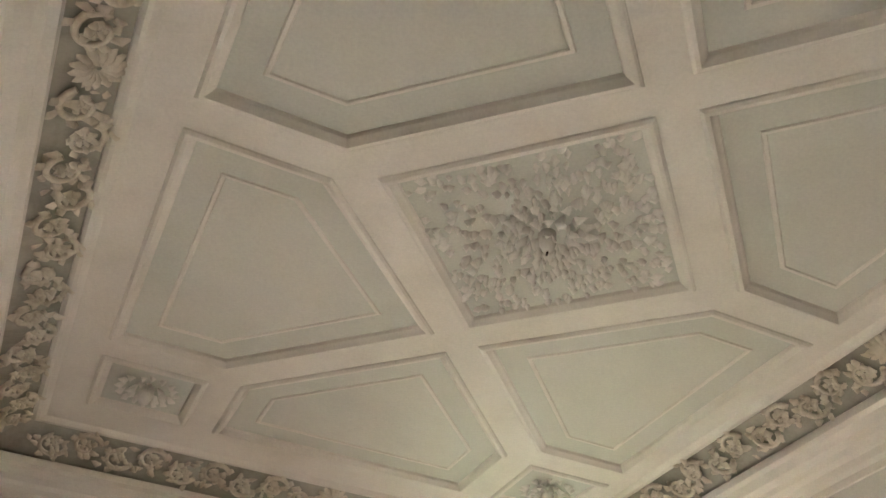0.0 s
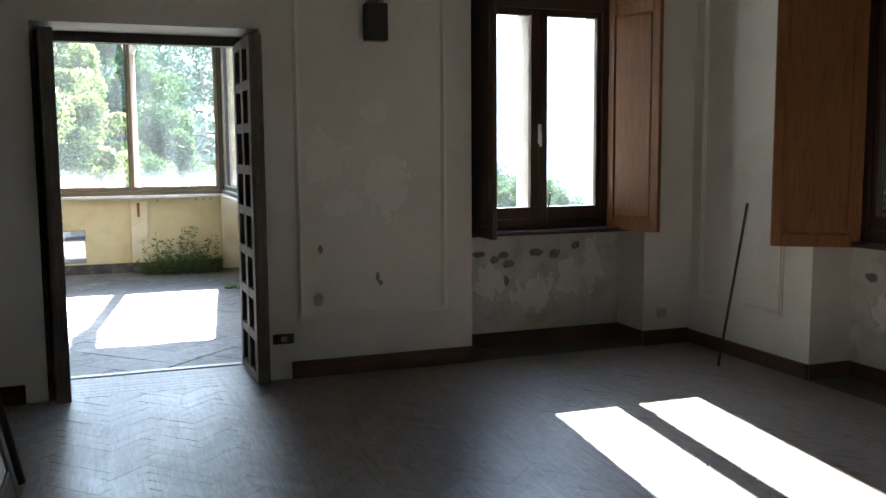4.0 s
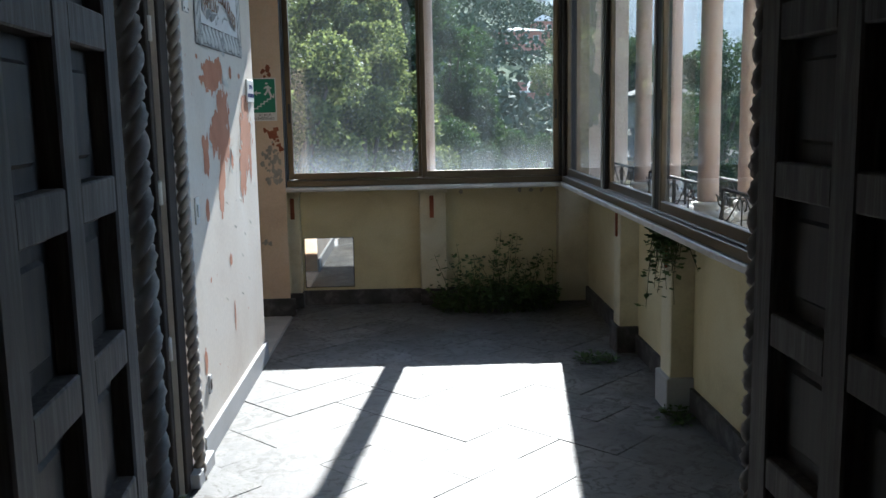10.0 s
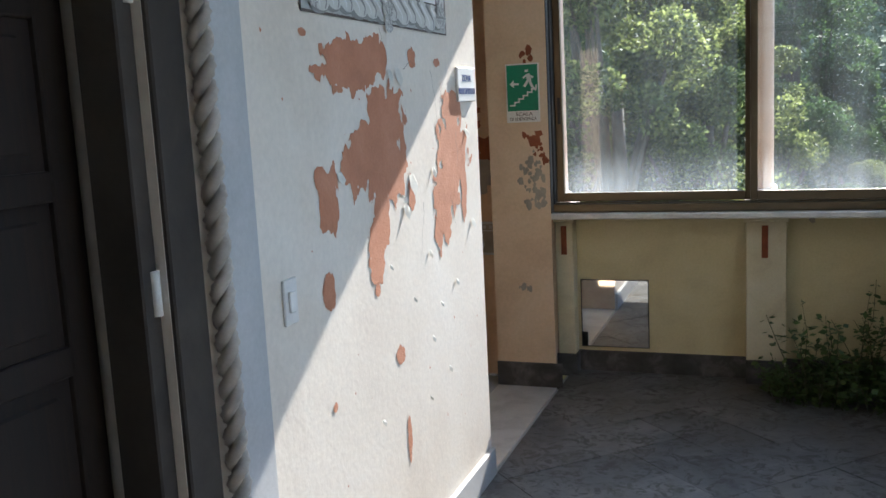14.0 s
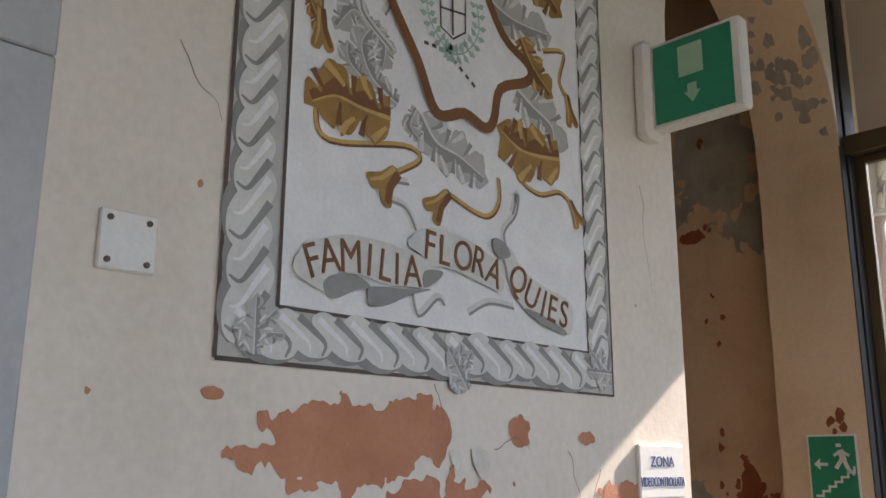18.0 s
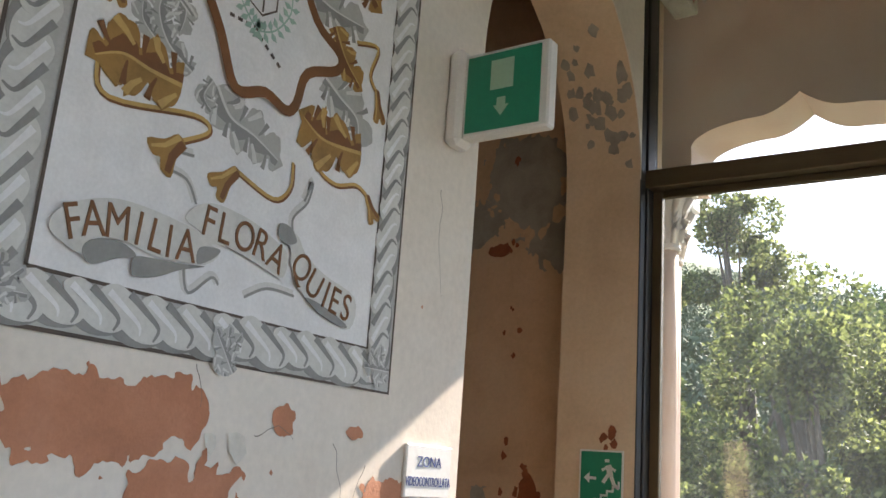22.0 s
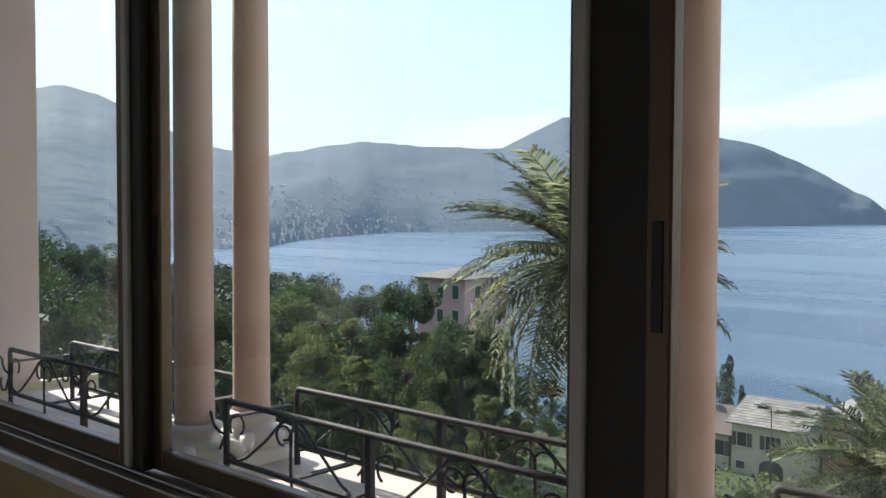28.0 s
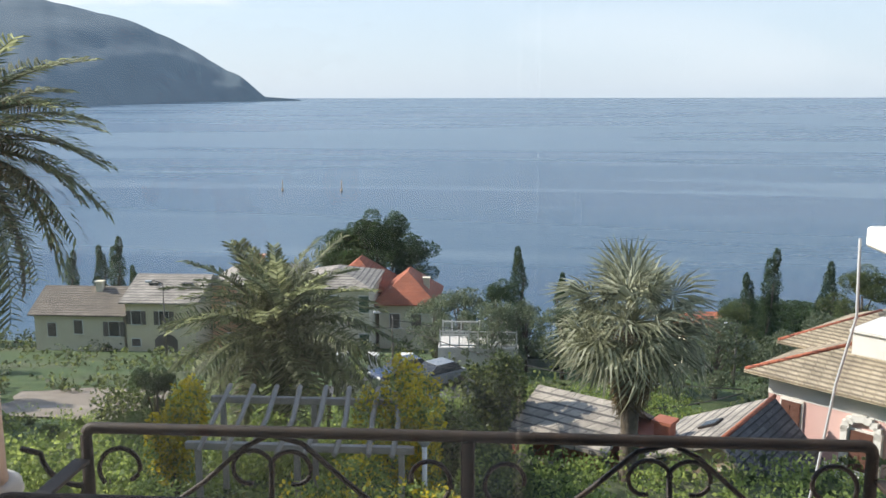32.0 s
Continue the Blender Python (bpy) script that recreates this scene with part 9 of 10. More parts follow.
house("orange_house", "orange painted house with a pink cornice", 86, 95, 29.1, 36.9, -25, -16.9, -15.6, "hip", HOUSE_ORANGE, SLATE_PALE,
      [("-x", 34.9, -20.2, 0.9, 1.4, WHITE_TRIM, False), ("-x", 31.9, -20.2, 0.9, 1.4, GN, True), ("-x", 34.9, -23.3, 0.9, 1.4, GN, True), ("-x", 31.9, -23.3, 0.9, 1.4, GN, True)], chimney=(91, 33.1, -16.1, 1.1))
house("beige_house", "beige house with a low grey roof and green shutters", 86, 95, 21.3, 28.9, -25, -17.2, -15.9, "hip", HOUSE_CREAM, SLATE_PALE,
      [("-x", 21.8, -19.6, 0.95, 1.6, GN, False), ("-x", 24.7, -19.6, 0.95, 1.6, GN, False), ("-x", 27.5, -19.6, 0.95, 1.6, GN, False), ("-x", 21.8, -23.4, 0.95, 1.6, GN, False)], 0.35)
house("red_roof_house", "house with a bright red tiled hip roof", 90, 98, 15.5, 20.9, -25, -19.6, -16.8, "hip", HOUSE_CREAM, RED_TILE,
      [("-x", 19.3, -22.2, 1.0, 1.5, G, False), ("-x", 17.1, -22.2, 1.0, 1.5, G, False)], 0.6, chimney=(93, 16.3, -18.9, 1.3))
house("red_roof_house", "taller house with a steep red tiled roof", 93, 101, 20.9, 26.8, -25, -19.0, -16.1, "hip", HOUSE_WHITE, RED_TILE, [], 0.5)

# stone house among the palms, turned
st_m = Matrix.Translation((29.0, 1.5, 0)) @ Matrix.Rotation(radians(-33.5), 4, "Z")
sh = thing("stone_house", "old rubble stone house with slate roofs and a wooden balcony", "house", "houses")
bm = B((0, 4.3, -1.3, 2.5, -14.5, -10.9))
for x in (0, 4.1):
    prism(bm, [(-1.35, -10.95), (2.55, -10.95), (2.55, -10.75), (0.0, -9.5), (-1.35, -10.85)], "x", x, x + 0.2)
part("wall", bm, RUBBLE, sh, "rubble stone and brick wall")
bm = bmesh.new()
prism(bm, [(-0.02, -9.3), (2.95, -10.65), (2.95, -10.78), (-0.02, -9.42)], "x", -0.25, 4.5)
part("roof", bm, SLATE_PALE, sh, "pale weathered stone slates")
# slope away from the sun: its shade is put into darker slates
bm = bmesh.new()
prism(bm, [(0.0, -9.3), (-1.65, -11.0), (-1.65, -11.13), (0.0, -9.42)], "x", -0.25, 4.5)
part("roof", bm, SLATE_SHADED, sh, "slates coloured dark as the shaded slope")
bm = bmesh.new()
tube(bm, [(-0.27, -0.01, -9.28), (4.52, -0.01, -9.28)], 0.07, 8)
part("ridge_tile", bm, RED_TILE, sh, "row of red ridge tiles")
bm = bmesh.new()
box(bm, -0.33, 0.33, -0.3, 0.3, 0, 0.07, 0, Matrix.Translation((2.3, 1.2, -9.86)) @ Matrix.Rotation(radians(-24.5), 4, "X"))
sk = part("skylight", bm, IRON, sh, "small roof window")
bm = bmesh.new()
box(bm, -0.27, 0.27, -0.24, 0.24, 0.071, 0.085, 0, Matrix.Translation((2.3, 1.2, -9.86)) @ Matrix.Rotation(radians(-24.5), 4, "X"))
part("pane", bm, DARK_PANE, sk)
part("chimney", B((1.0, 1.5, 2.0, 2.5, -10.7, -9.7), (0.93, 1.57, 1.93, 2.57, -9.7, -9.6)), RED_POST, sh, "red brick chimney")
house_window(sh, "-x", 0.0, -0.05, -10.75, 0.32, 0.5, RED_POST, False)
house_window(sh, "-x", 0.0, 1.5, -11.9, 0.6, 0.9, None)
bm = bmesh.new()
prism(bm, [(-1.25, -10.1), (0.6, -9.15), (2.4, -10.1), (2.4, -10.22), (0.6, -9.27), (-1.25, -10.22)], "y", 2.95, 6.4)
part("wing_roof", bm, SLATE_PALE, sh, "pale stone slates over the balcony")
part("wing_wall", B((0.0, 2.2, 2.5, 6.2, -14.5, -10.1)), RED_POST, sh, "reddish plastered wall under the wing roof")
part("balcony_floor", B((-1.1, 0.0, 2.9, 6.3, -11.75, -11.6)), GREY_WOOD, sh)
for y in (3.0, 4.6, 6.15):
    part("post", B((-1.1, -0.92, y, y + 0.18, -14.5, -10.2)), RED_POST if y > 6 else BARK, sh)
part("balcony_rail", B((-1.08, -1.0, 3.18, 6.15, -10.98, -10.9), (-1.08, -1.0, 3.18, 6.15, -11.5, -11.44)), GREY_WOOD, sh)
for i in range(22):
    part("baluster", B((-1.055, -1.025, 3.3 + i * 0.13, 3.33 + i * 0.13, -11.44, -10.98)), GREY_WOOD, sh)
sh.matrix_basis = Matrix.Translation((0, -0.35, -0.65)) @ st_m @ Matrix.Translation((0, 0, -10.2)) @ Matrix.Scale(1.14, 4) @ Matrix.Translation((0, 0, 10.55))

# pink villa, turned
pv = thing("pink_villa", "pink villa with beige tiled hip roofs and white ornaments", "house", "houses")
part("wall", B((0.0, 9.0, 0.6, 6.0, -15, -8.95)), HOUSE_PINK, pv)
part("frieze", B((-0.02, 9.02, 0.58, 6.02, -9.75, -8.96)), WHITE_TRIM, pv, "grey-white painted frieze under the eaves")
part("roof", roof_bm(0, 9, 0.6, 6.0, -8.85, -7.65, "hip", 0.7, 0.12), BEIGE_TILE, pv)
part("wing_wall", B((-0.9, 3, 5.8, 10.0, -15, -8.75)), HOUSE_PINK, pv)
part("wing_roof", roof_bm(-0.9, 3.5, 4.4, 10.0, -8.62, -7.4, "hip", 0.6, 0.12), BEIGE_TILE, pv)
part("terrace", B((2.3, 5.6, 2.2, 4.8, -8.2, -7.2), (2.2, 5.7, 2.1, 4.9, -7.2, -7.1)), WHITE_TRIM, pv, "white roof terrace parapet")
for a, b in (((-0.66, -0.06, -8.83), (2.6, 3.3, -7.62)), ((-1.45, 3.85, -8.6), (1.3, 7.1, -7.38))):
    bm = bmesh.new()
    tube(bm, [a, b], 0.08, 7)
    part("hip_tile", bm, RED_TILE, pv, "row of reddish hip tiles")
house_window(pv, "-y", 0.58, 0.95, -11.3, 0.75, 1.45, BR, False)
house_window(pv, "-y", 0.58, 3.6, -12.2, 0.8, 1.9, BR, False)
bm = bmesh.new()
for s in (-1, 1):
    box(bm, 3.6 + s * 0.6 - 0.12, 3.6 + s * 0.6 + 0.12, 0.4, 0.6, -12.2, -10.2)
for i in range(9):
    a = math.pi * i / 8
    box(bm, 3.6 + 0.6 * math.cos(a) - 0.13, 3.6 + 0.6 * math.cos(a) + 0.13, 0.4, 0.6, -10.3 + 0.5 * math.sin(a) - 0.12, -10.3 + 0.5 * math.sin(a) + 0.12)
part("door_surround", bm, WHITE_TRIM, pv, "white stucco arch round the balcony door")
part("balcony", B((2.6, 4.6, -0.5, 0.6, -12.4, -12.2), (2.6, 4.6, -0.5, -0.38, -11.5, -11.38)), WHITE_TRIM, pv)
for i in range(12):
    bm = bmesh.new()
    lathe(bm, [(0.04, -12.2), (0.07, -12.0), (0.035, -11.75), (0.05, -11.5)], 2.7 + i * 0.165, -0.44, 8)
    part("baluster", bm, WHITE_TRIM, pv)
# local x runs along the front towards the house of the camera, local y away from it
pv.matrix_basis = Matrix(((-0.70, 0.714, 0, 34.3), (-0.714, -0.70, 0, -1.5), (0, 0, 1, 0), (0, 0, 0, 1)))

# tower house and houses on the hill
th = house("tower_house", "white villa with slate pyramid roofs and painted bands", 11.3, 19.8, 60, 67, -16, -1.35, 0.35, "hip", HOUSE_STONE, SLATE_BROWN,
           [("-y", 13.7, -3.9, 1.1, 1.6, G, False), ("-y", 16.4, -3.9, 1.1, 1.6, G, False), ("-y", 12.4, -8.0, 1.1, 1.8, G, False), ("-y", 15.8, -8.0, 1.1, 1.8, G, False)], 0.95)
part("lookout", B((14.75, 18.0, 62.2, 65.4, -0.6, 2.3)), HOUSE_STONE, th, "small square lookout on the roof")
part("lookout_roof", roof_bm(14.75, 18.0, 62.2, 65.4, 2.4, 3.3, "pyramid", 0.5, 0.12), SLATE_BROWN, th)
for z in (-2.0, -4.7):
    bm = B((11.28, 19.82, 59.94, 60.0, z, z + 0.4))
    for i in range(30):
        box(bm, 11.4 + i * 0.275, 11.54 + i * 0.275, 59.91, 59.94, z + 0.1, z + 0.3)
    part("painted_band", bm, OCHRE, th, "ochre patterned band under the eaves")
bm = bmesh.new()
tube(bm, [(11.65, 59.88, -15), (11.65, 59.88, -1.7)], 0.06, 6)
part("downpipe", bm, SHUTTER_GREY, th)
part("balcony", B((12.7, 14.8, 59.2, 60, -4.1, -3.95), (12.7, 14.8, 59.2, 59.26, -3.1, -3.02)), WHITE_TRIM, th)


def hill_house(x0, x1, y, zb, ze, wall, label, n, rise=1.0, rf=None):
    wins = [("-y", x0 + (x1 - x0) * (i + 0.5) / n, z, 0.8, 1.3, GN, False) for i in range(n) for z in ((ze - 2.2, ze - 4.9) if ze - zb > 5.5 else (ze - 2.2,))]
    return house("hill_house", label, x0, x1, y, y + 8, zb - 6, ze, ze + rise, "hip", wall, rf or HOUSE_WHITE, wins, 0.5, "hill houses")


rh = hill_house(12.9, 18.4, 118, 0.4, 4.0, HOUSE_RED, "red house with a white roof and dormers on the hill", 4, 1.4)
for x in (14.1, 16.1):
    part("dormer", B((x - 0.6, x + 0.6, 117.6, 119.5, 4.1, 5.0), (x - 0.75, x + 0.75, 117.4, 119.5, 5.0, 5.15)), HOUSE_RED, rh)
hill_house(15.8, 23.7, 168, 10.6, 15.7, HOUSE_RED, "reddish terraced house on the green hill", 4)
hill_house(22.0, 29.5, 148, 5.2, 9.0, HOUSE_RED, "long reddish house with a pale roof on the hill", 5, 0.8)
hill_house(0.2, 3.4, 220, 27.5, 32.0, HOUSE_WHITE, "white house high on the green hill", 2, 0.8)
hill_house(0.0, 5.5, 190, 17.5, 21.4, HOUSE_CREAM, "pale house high on the green hill", 3, 0.9)
hill_house(27.6, 31.8, 205, 17, 21.0, HOUSE_RED, "red house with a gable on the hill", 2, 1.6)
hill_house(32.0, 36.6, 200, 17, 20.4, HOUSE_CREAM, "cream house on the green hill", 3)
hill_house(45.3, 51.2, 110, -13.5, -8.7, HOUSE_RED, "brick-red house with a flat grey roof", 4, 0.6, SLATE_PALE)
house("bay_villa", "pale villa with a low hip roof above the bay", 88, 97, 82.0, 90.2, -18, -6.8, -5.5, "hip", HOUSE_PINK, SLATE_PALE,
      [("-x", y, z, 1.0, 1.7, GN, False) for y in (83.5, 86.1, 88.7) for z in (-9.4, -12.6)] + [("-y", x, z, 1.0, 1.7, GN, False) for x in (90.5, 95.0) for z in (-9.4, -12.6)], 0.7)
house("garden_house", "small house with a red roof among trees", 68, 74, -8.2, -5.6, -21, -16.4, -15.4, "y", HOUSE_CREAM, RED_TILE, [], 0.4)


# ---- palms ----
def frond_mesh(name, length, droop, seed, material, leaf=0.55, pairs=44):
    """A feather leaf along +x: a tapering rib that arches down, with two rows of narrow leaflets."""
    r = random.Random(seed)
    bm = bmesh.new()

    def at(t):
        return Vector((length * (t - 0.12 * droop * t * t), 0.05 * math.sin(3 * t), length * (0.10 * math.sin(2.2 * t) - droop * t ** 2.2 * 0.75)))
    tube(bm, [at(i / 9) for i in range(10)], 0.045, 5, 0.008)
    for i in range(pairs):
        t = 0.12 + 0.88 * i / (pairs - 1)
        p, d = at(t), (at(min(1, t + 0.02)) - at(t - 0.02)).normalized()
        for s in (-1, 1):
            ln = leaf * (0.45 + 1.1 * math.sin(math.pi * (0.12 + 0.85 * t)) * 0.6) * r.uniform(0.85, 1.15)
            out = (d * r.uniform(0.55, 0.85) + Vector((0, s * r.uniform(0.75, 1.0), r.uniform(0.05, 0.45)))).normalized()
            side = out.cross(Vector((0, 0, 1))).normalized() * 0.034
            mid, tip = p + out * ln * 0.6, p + out * ln + Vector((0, 0, -0.22 * ln))
            bm.faces.new([bm.verts.new(v) for v in (p - side * 0.6, p + side * 0.6, mid + side, mid - side)])
            bm.faces.new([bm.verts.new(v) for v in (mid - side, mid + side, tip)])
    me = bpy.data.meshes.new(name)
    bm.to_mesh(me)
    bm.free()
    me.materials.append(material)
    return me


def date_palm(x, y, crown_z, length, fronds, seed, label):
    zb = ground_z(x, y) - 0.3
    pm = thing("date_palm", label, "palm tree", "palms", (x, y, zb))
    r = random.Random(seed)
    h = crown_z - zb
    bm = bmesh.new()
    n = int(h / 0.16)
    lathe(bm, [((0.30 if i % 2 else 0.25) + (0.10 if i > n - 8 else 0), i * h / n) for i in range(n + 1)], 0, 0, 12)
    part("trunk", bm, BARK, pm, "rough brown trunk with old leaf bases")
    bm = bmesh.new()
    for i in range(90):
        a, e = r.uniform(0, 6.283), r.uniform(-0.5, 0.9)
        d = Vector((math.cos(a) * math.cos(e), math.sin(a) * math.cos(e), math.sin(e)))
        tube(bm, [Vector((0, 0, h - 0.25)) + d * 0.2, Vector((0, 0, h - 0.2)) + d * r.uniform(0.5, 0.75)], 0.05, 5, 0.02)
    part("crownshaft", bm, LEAF_DEAD, pm, "cut leaf stalks under the crown")
    kinds = [frond_mesh("frond", length, dr, seed + i, LEAF_PALM, length * 0.19) for i, dr in enumerate((0.25, 0.45, 0.62, 0.8))]
    dead = frond_mesh("frond", length * 0.85, 0.7, seed + 9, LEAF_DEAD, length * 0.15)
    for i in range(fronds):
        t = (i + 0.5) / fronds
        e = 78 - 118 * t ** 0.9 + r.gauss(0, 5)
        me = dead if t > 0.9 and i % 2 else kinds[min(3, int(4 * (t * 0.9 + r.uniform(0, 0.12))))]
        f = new("frond", me)
        f.parent = pm
        s = (0.75 if t < 0.12 else 1.0) * r.uniform(0.88, 1.08)
        f.matrix_basis = Matrix.Translation((0, 0, h)) @ Matrix.Rotation(i * 2.39996 + r.gauss(0, 0.1), 4, "Z") @ Matrix.Rotation(radians(-e), 4, "Y") @ Matrix.Rotation(r.gauss(0, 0.25), 4, "X") @ Matrix.Diagonal((s, s, s, 1))
    return pm


date_palm(30, 15.7, -6.55, 3.95, 82, 51, "full date palm with arching green fronds")
date_palm(23.4, 22.7, -0.1, 4.3, 96, 61, "tall date palm with drooping fronds beside the loggia")


def fan_mesh(name, seed, material, stalk, size, limp):
    """A fan leaf along +x: a stalk and a pleated fan of narrow blades with hanging tips."""
    r = random.Random(seed)
    bm = bmesh.new()
    tube(bm, [(0, 0, 0), (stalk * 0.5, 0, 0.05 * stalk), (stalk, 0, 0)], 0.022, 5, 0.014)
    for i in range(30):
        a = radians(-128 + 256 * i / 29)
        ln = size * (0.72 + 0.28 * math.cos(a * 0.5)) * r.uniform(0.9, 1.08)
        d = Vector((math.cos(a), math.sin(a), 0.06 * (-1) ** i))
        p0, p1 = Vector((stalk, 0, 0)), Vector((stalk, 0, 0)) + d * ln * 0.55 + Vector((0, 0, -0.04 * limp))
        tip = p1 + d * ln * 0.42 + Vector((0, 0, -ln * limp * r.uniform(0.25, 0.6)))
        w = Vector((-d.y, d.x, 0.3)) * size * 0.03
        bm.faces.new([bm.verts.new(v) for v in (p0, p1 + w, p1 - w)])
        bm.faces.new([bm.verts.new(v) for v in (p1 - w, p1 + w, tip)])
    me = bpy.data.meshes.new(name)
    bm.to_mesh(me)
    bm.free()
    me.materials.append(material)
    return me


fx, fy, fz = 27.0, 4.4, -5.15
fb = ground_z(fx, fy) - 0.3
fp = thing("fan_palm", "fan palm with grey-green leaves over a skirt of dead ones", "palm tree", "palms", (fx, fy, fb))
rf_ = random.Random(71)
hh = fz - fb
bm = bmesh.new()
nn = int(hh / 0.12)
lathe(bm, [(0.27 if i % 2 else 0.25, i * hh / nn) for i in range(nn + 1)], 0, 0, 14)
part("trunk", bm, BARK, fp, "ringed grey-brown trunk")
fans = [fan_mesh("leaf", 80 + i, LEAF_FAN, 1.4, 1.35, lp) for i, lp in enumerate((0.25, 0.6, 1.0))]
dead_fan = fan_mesh("dead_leaf", 90, LEAF_DEAD, 0.5, 1.1, 0.9)
for i in range(56):
    t = (i + 0.5) / 56
    e = 82 - 125 * t ** 0.85 + rf_.gauss(0, 6)
    ob = new("leaf", fans[0 if t < 0.25 else 1 if t < 0.6 else 2])
    ob.parent = fp
    s = rf_.uniform(0.85, 1.12) * (1.0 if t > 0.15 else 0.85)
    ob.matrix_basis = Matrix.Translation((0, 0, hh)) @ Matrix.Rotation(i * 2.39996, 4, "Z") @ Matrix.Rotation(radians(-e), 4, "Y") @ Matrix.Rotation(rf_.gauss(0, 0.5), 4, "X") @ Matrix.Diagonal((s, s, s, 1))
for i in range(80):
    ob = new("dead_leaf", dead_fan)
    ob.parent = fp
    s = rf_.uniform(0.7, 1.1)
    ob.matrix_basis = Matrix.Translation((0, 0, hh - 0.1 - 1.5 * rf_.random())) @ Matrix.Rotation(i * 2.39996, 4, "Z") @ Matrix.Rotation(radians(rf_.uniform(58, 84)), 4, "Y") @ Matrix.Rotation(rf_.uniform(-0.8, 0.8), 4, "X") @ Matrix.Diagonal((s, s * 0.6, s, 1))

# ---- garden: pergola, lamps, bushes ----
pg = thing("pergola", "weathered grey wooden pergola in the garden", "pergola")
for x, z in ((23.0, -6.32), (21.0, -6.78)):
    part("beam", B((x - 0.07, x + 0.07, 10.25, 15.75, z - 0.09, z + 0.09), bevel=0.015), GREY_WOOD, pg)
    part("beam", B((x - 0.06 + 0.3, x + 0.06 + 0.3, 10.35, 15.65, z - 0.16, z - 0.02), bevel=0.015), GREY_WOOD, pg)
    for y in (10.55, 13.05, 15.45):
        part("post", B((x - 0.07, x + 0.07, y - 0.07, y + 0.07, ground_z(x, y) - 0.2, z - 0.09), bevel=0.015), GREY_WOOD, pg)
for i in range(8):
    bm = bmesh.new()
    y = 10.72 + i * 0.66
    tube(bm, [(20.6, y + rq.gauss(0, 0.06), -6.78), (22.0, y, -6.43), (23.4, y + rq.gauss(0, 0.08), -6.07)], 0.07, 4)
    part("slat", bm, GREY_WOOD, pg)


def bush(name, x, y, rx, rz, n, size, material, seed, label, flowers=0, z=None):
    b = thing(name, label, "bush", "garden bushes", (x, y, ground_z(x, y) if z is None else z))
    r = random.Random(seed)
    blobs = [((r.gauss(0, rx * 0.45), r.gauss(0, rx * 0.45), rz * r.uniform(0.3, 0.95)), (rx * 0.45, rx * 0.45, rz * 0.32), n // 9) for _ in range(9)]
    bm = bmesh.new()
    for c, _, _ in blobs[:4]:
        tube(bm, [(0, 0, -0.2), (c[0] * 0.4, c[1] * 0.4, c[2] * 0.5), c], 0.05, 5, 0.02)
    part("stem", bm, BARK, b)
    cloud_ob("foliage", blobs, size, seed, material, b)
    if flowers:
        cloud_ob("flower_mass", [((c[0], c[1], c[2] + 0.06), (k[0] * 1.12, k[1] * 1.12, k[2] * 1.15), flowers // 3) for c, k, _ in blobs], size * 1.0, seed + 1, FLOWER, b)["label"] = "yellow blossom"
    return b


bush("flowering_bush", 22.6, 10.4, 0.8, 3.4, 2600, 0.13, LEAF_FRESH, 3, "tall bush covered in yellow blossom", 1500)
bush("flowering_bush", 23.2, 16.9, 0.8, 2.7, 2200, 0.13, LEAF_FRESH, 4, "bush with yellow blossom by the pergola", 1300)
bush("flowering_bush", 19.5, 11.6, 1.0, 1.6, 2200, 0.12, LEAF_FRESH, 5, "low bush with some yellow blossom", 300)
bush("flowering_bush", 19.0, 9.8, 0.9, 1.5, 2200, 0.12, LEAF_FRESH, 6, "low bush with some yellow blossom", 260)
for i, (x, y, s, hgt) in enumerate(((19, 16.6, 1.3, 2.2), (18.4, 13.6, 1.0, 1.4), (20.2, 18.8, 1.2, 2.0), (21, 8.0, 1.1, 1.6), (19, 6.2, 1.0, 1.3), (24.5, 9.6, 1.2, 2.0), (26.5, 12.6, 1.3, 1.8), (28, 19.5, 1.6, 2.2), (25.2, 14.6, 1.0, 1.5))):
    bush("garden_bush", x, y, s, hgt, 3000, 0.14, (LEAF_FRESH, LEAF_MID)[i % 2], 100 + i, "leafy green garden bush")
mg = bush("magnolia", 32.6, 8.3, 1.05, 3.7, 7000, 0.17, LEAF_MID, 120, "dense glossy green magnolia tree")
gl = thing("garden_lamp", "garden lamp with a pale bowl on a post", "lamp")
bm = bmesh.new()
zg = ground_z(21, 10)
tube(bm, [(21, 10, zg - 0.2), (21, 10, -6.62)], 0.06, 8)
part("post", bm, WHITE_TRIM, gl)
bm = bmesh.new()
lathe(bm, [(0.07, -6.66), (0.12, -6.6), (0.25, -6.45), (0.27, -6.4), (0.22, -6.36)], 21, 10, 18)
part("shade", bm, STONE_TRIM, gl, "greenish grey bowl shade")


def street_lamp(x, y, top, arm):
    s = thing("street_lamp", "tall grey street lamp with an arm", "street lamp", "street lamps")
    bm = bmesh.new()
    tube(bm, [(x, y, ground_z(x, y) - 0.3), (x, y, top)], 0.09, 7, 0.05)
    part("pole", bm, SHUTTER_GREY, s)
    bm = bmesh.new()
    tube(bm, [(x, y, top), (x, y + arm * 0.6, top + 0.25), (x, y + arm, top + 0.2)], 0.04, 6)
    part("arm", bm, SHUTTER_GREY, s)
    part("lamp_head", B((x - 0.15, x + 0.15, y + arm - 0.3, y + arm + 0.3, top + 0.08, top + 0.26), bevel=0.05), STONE_TRIM, s)


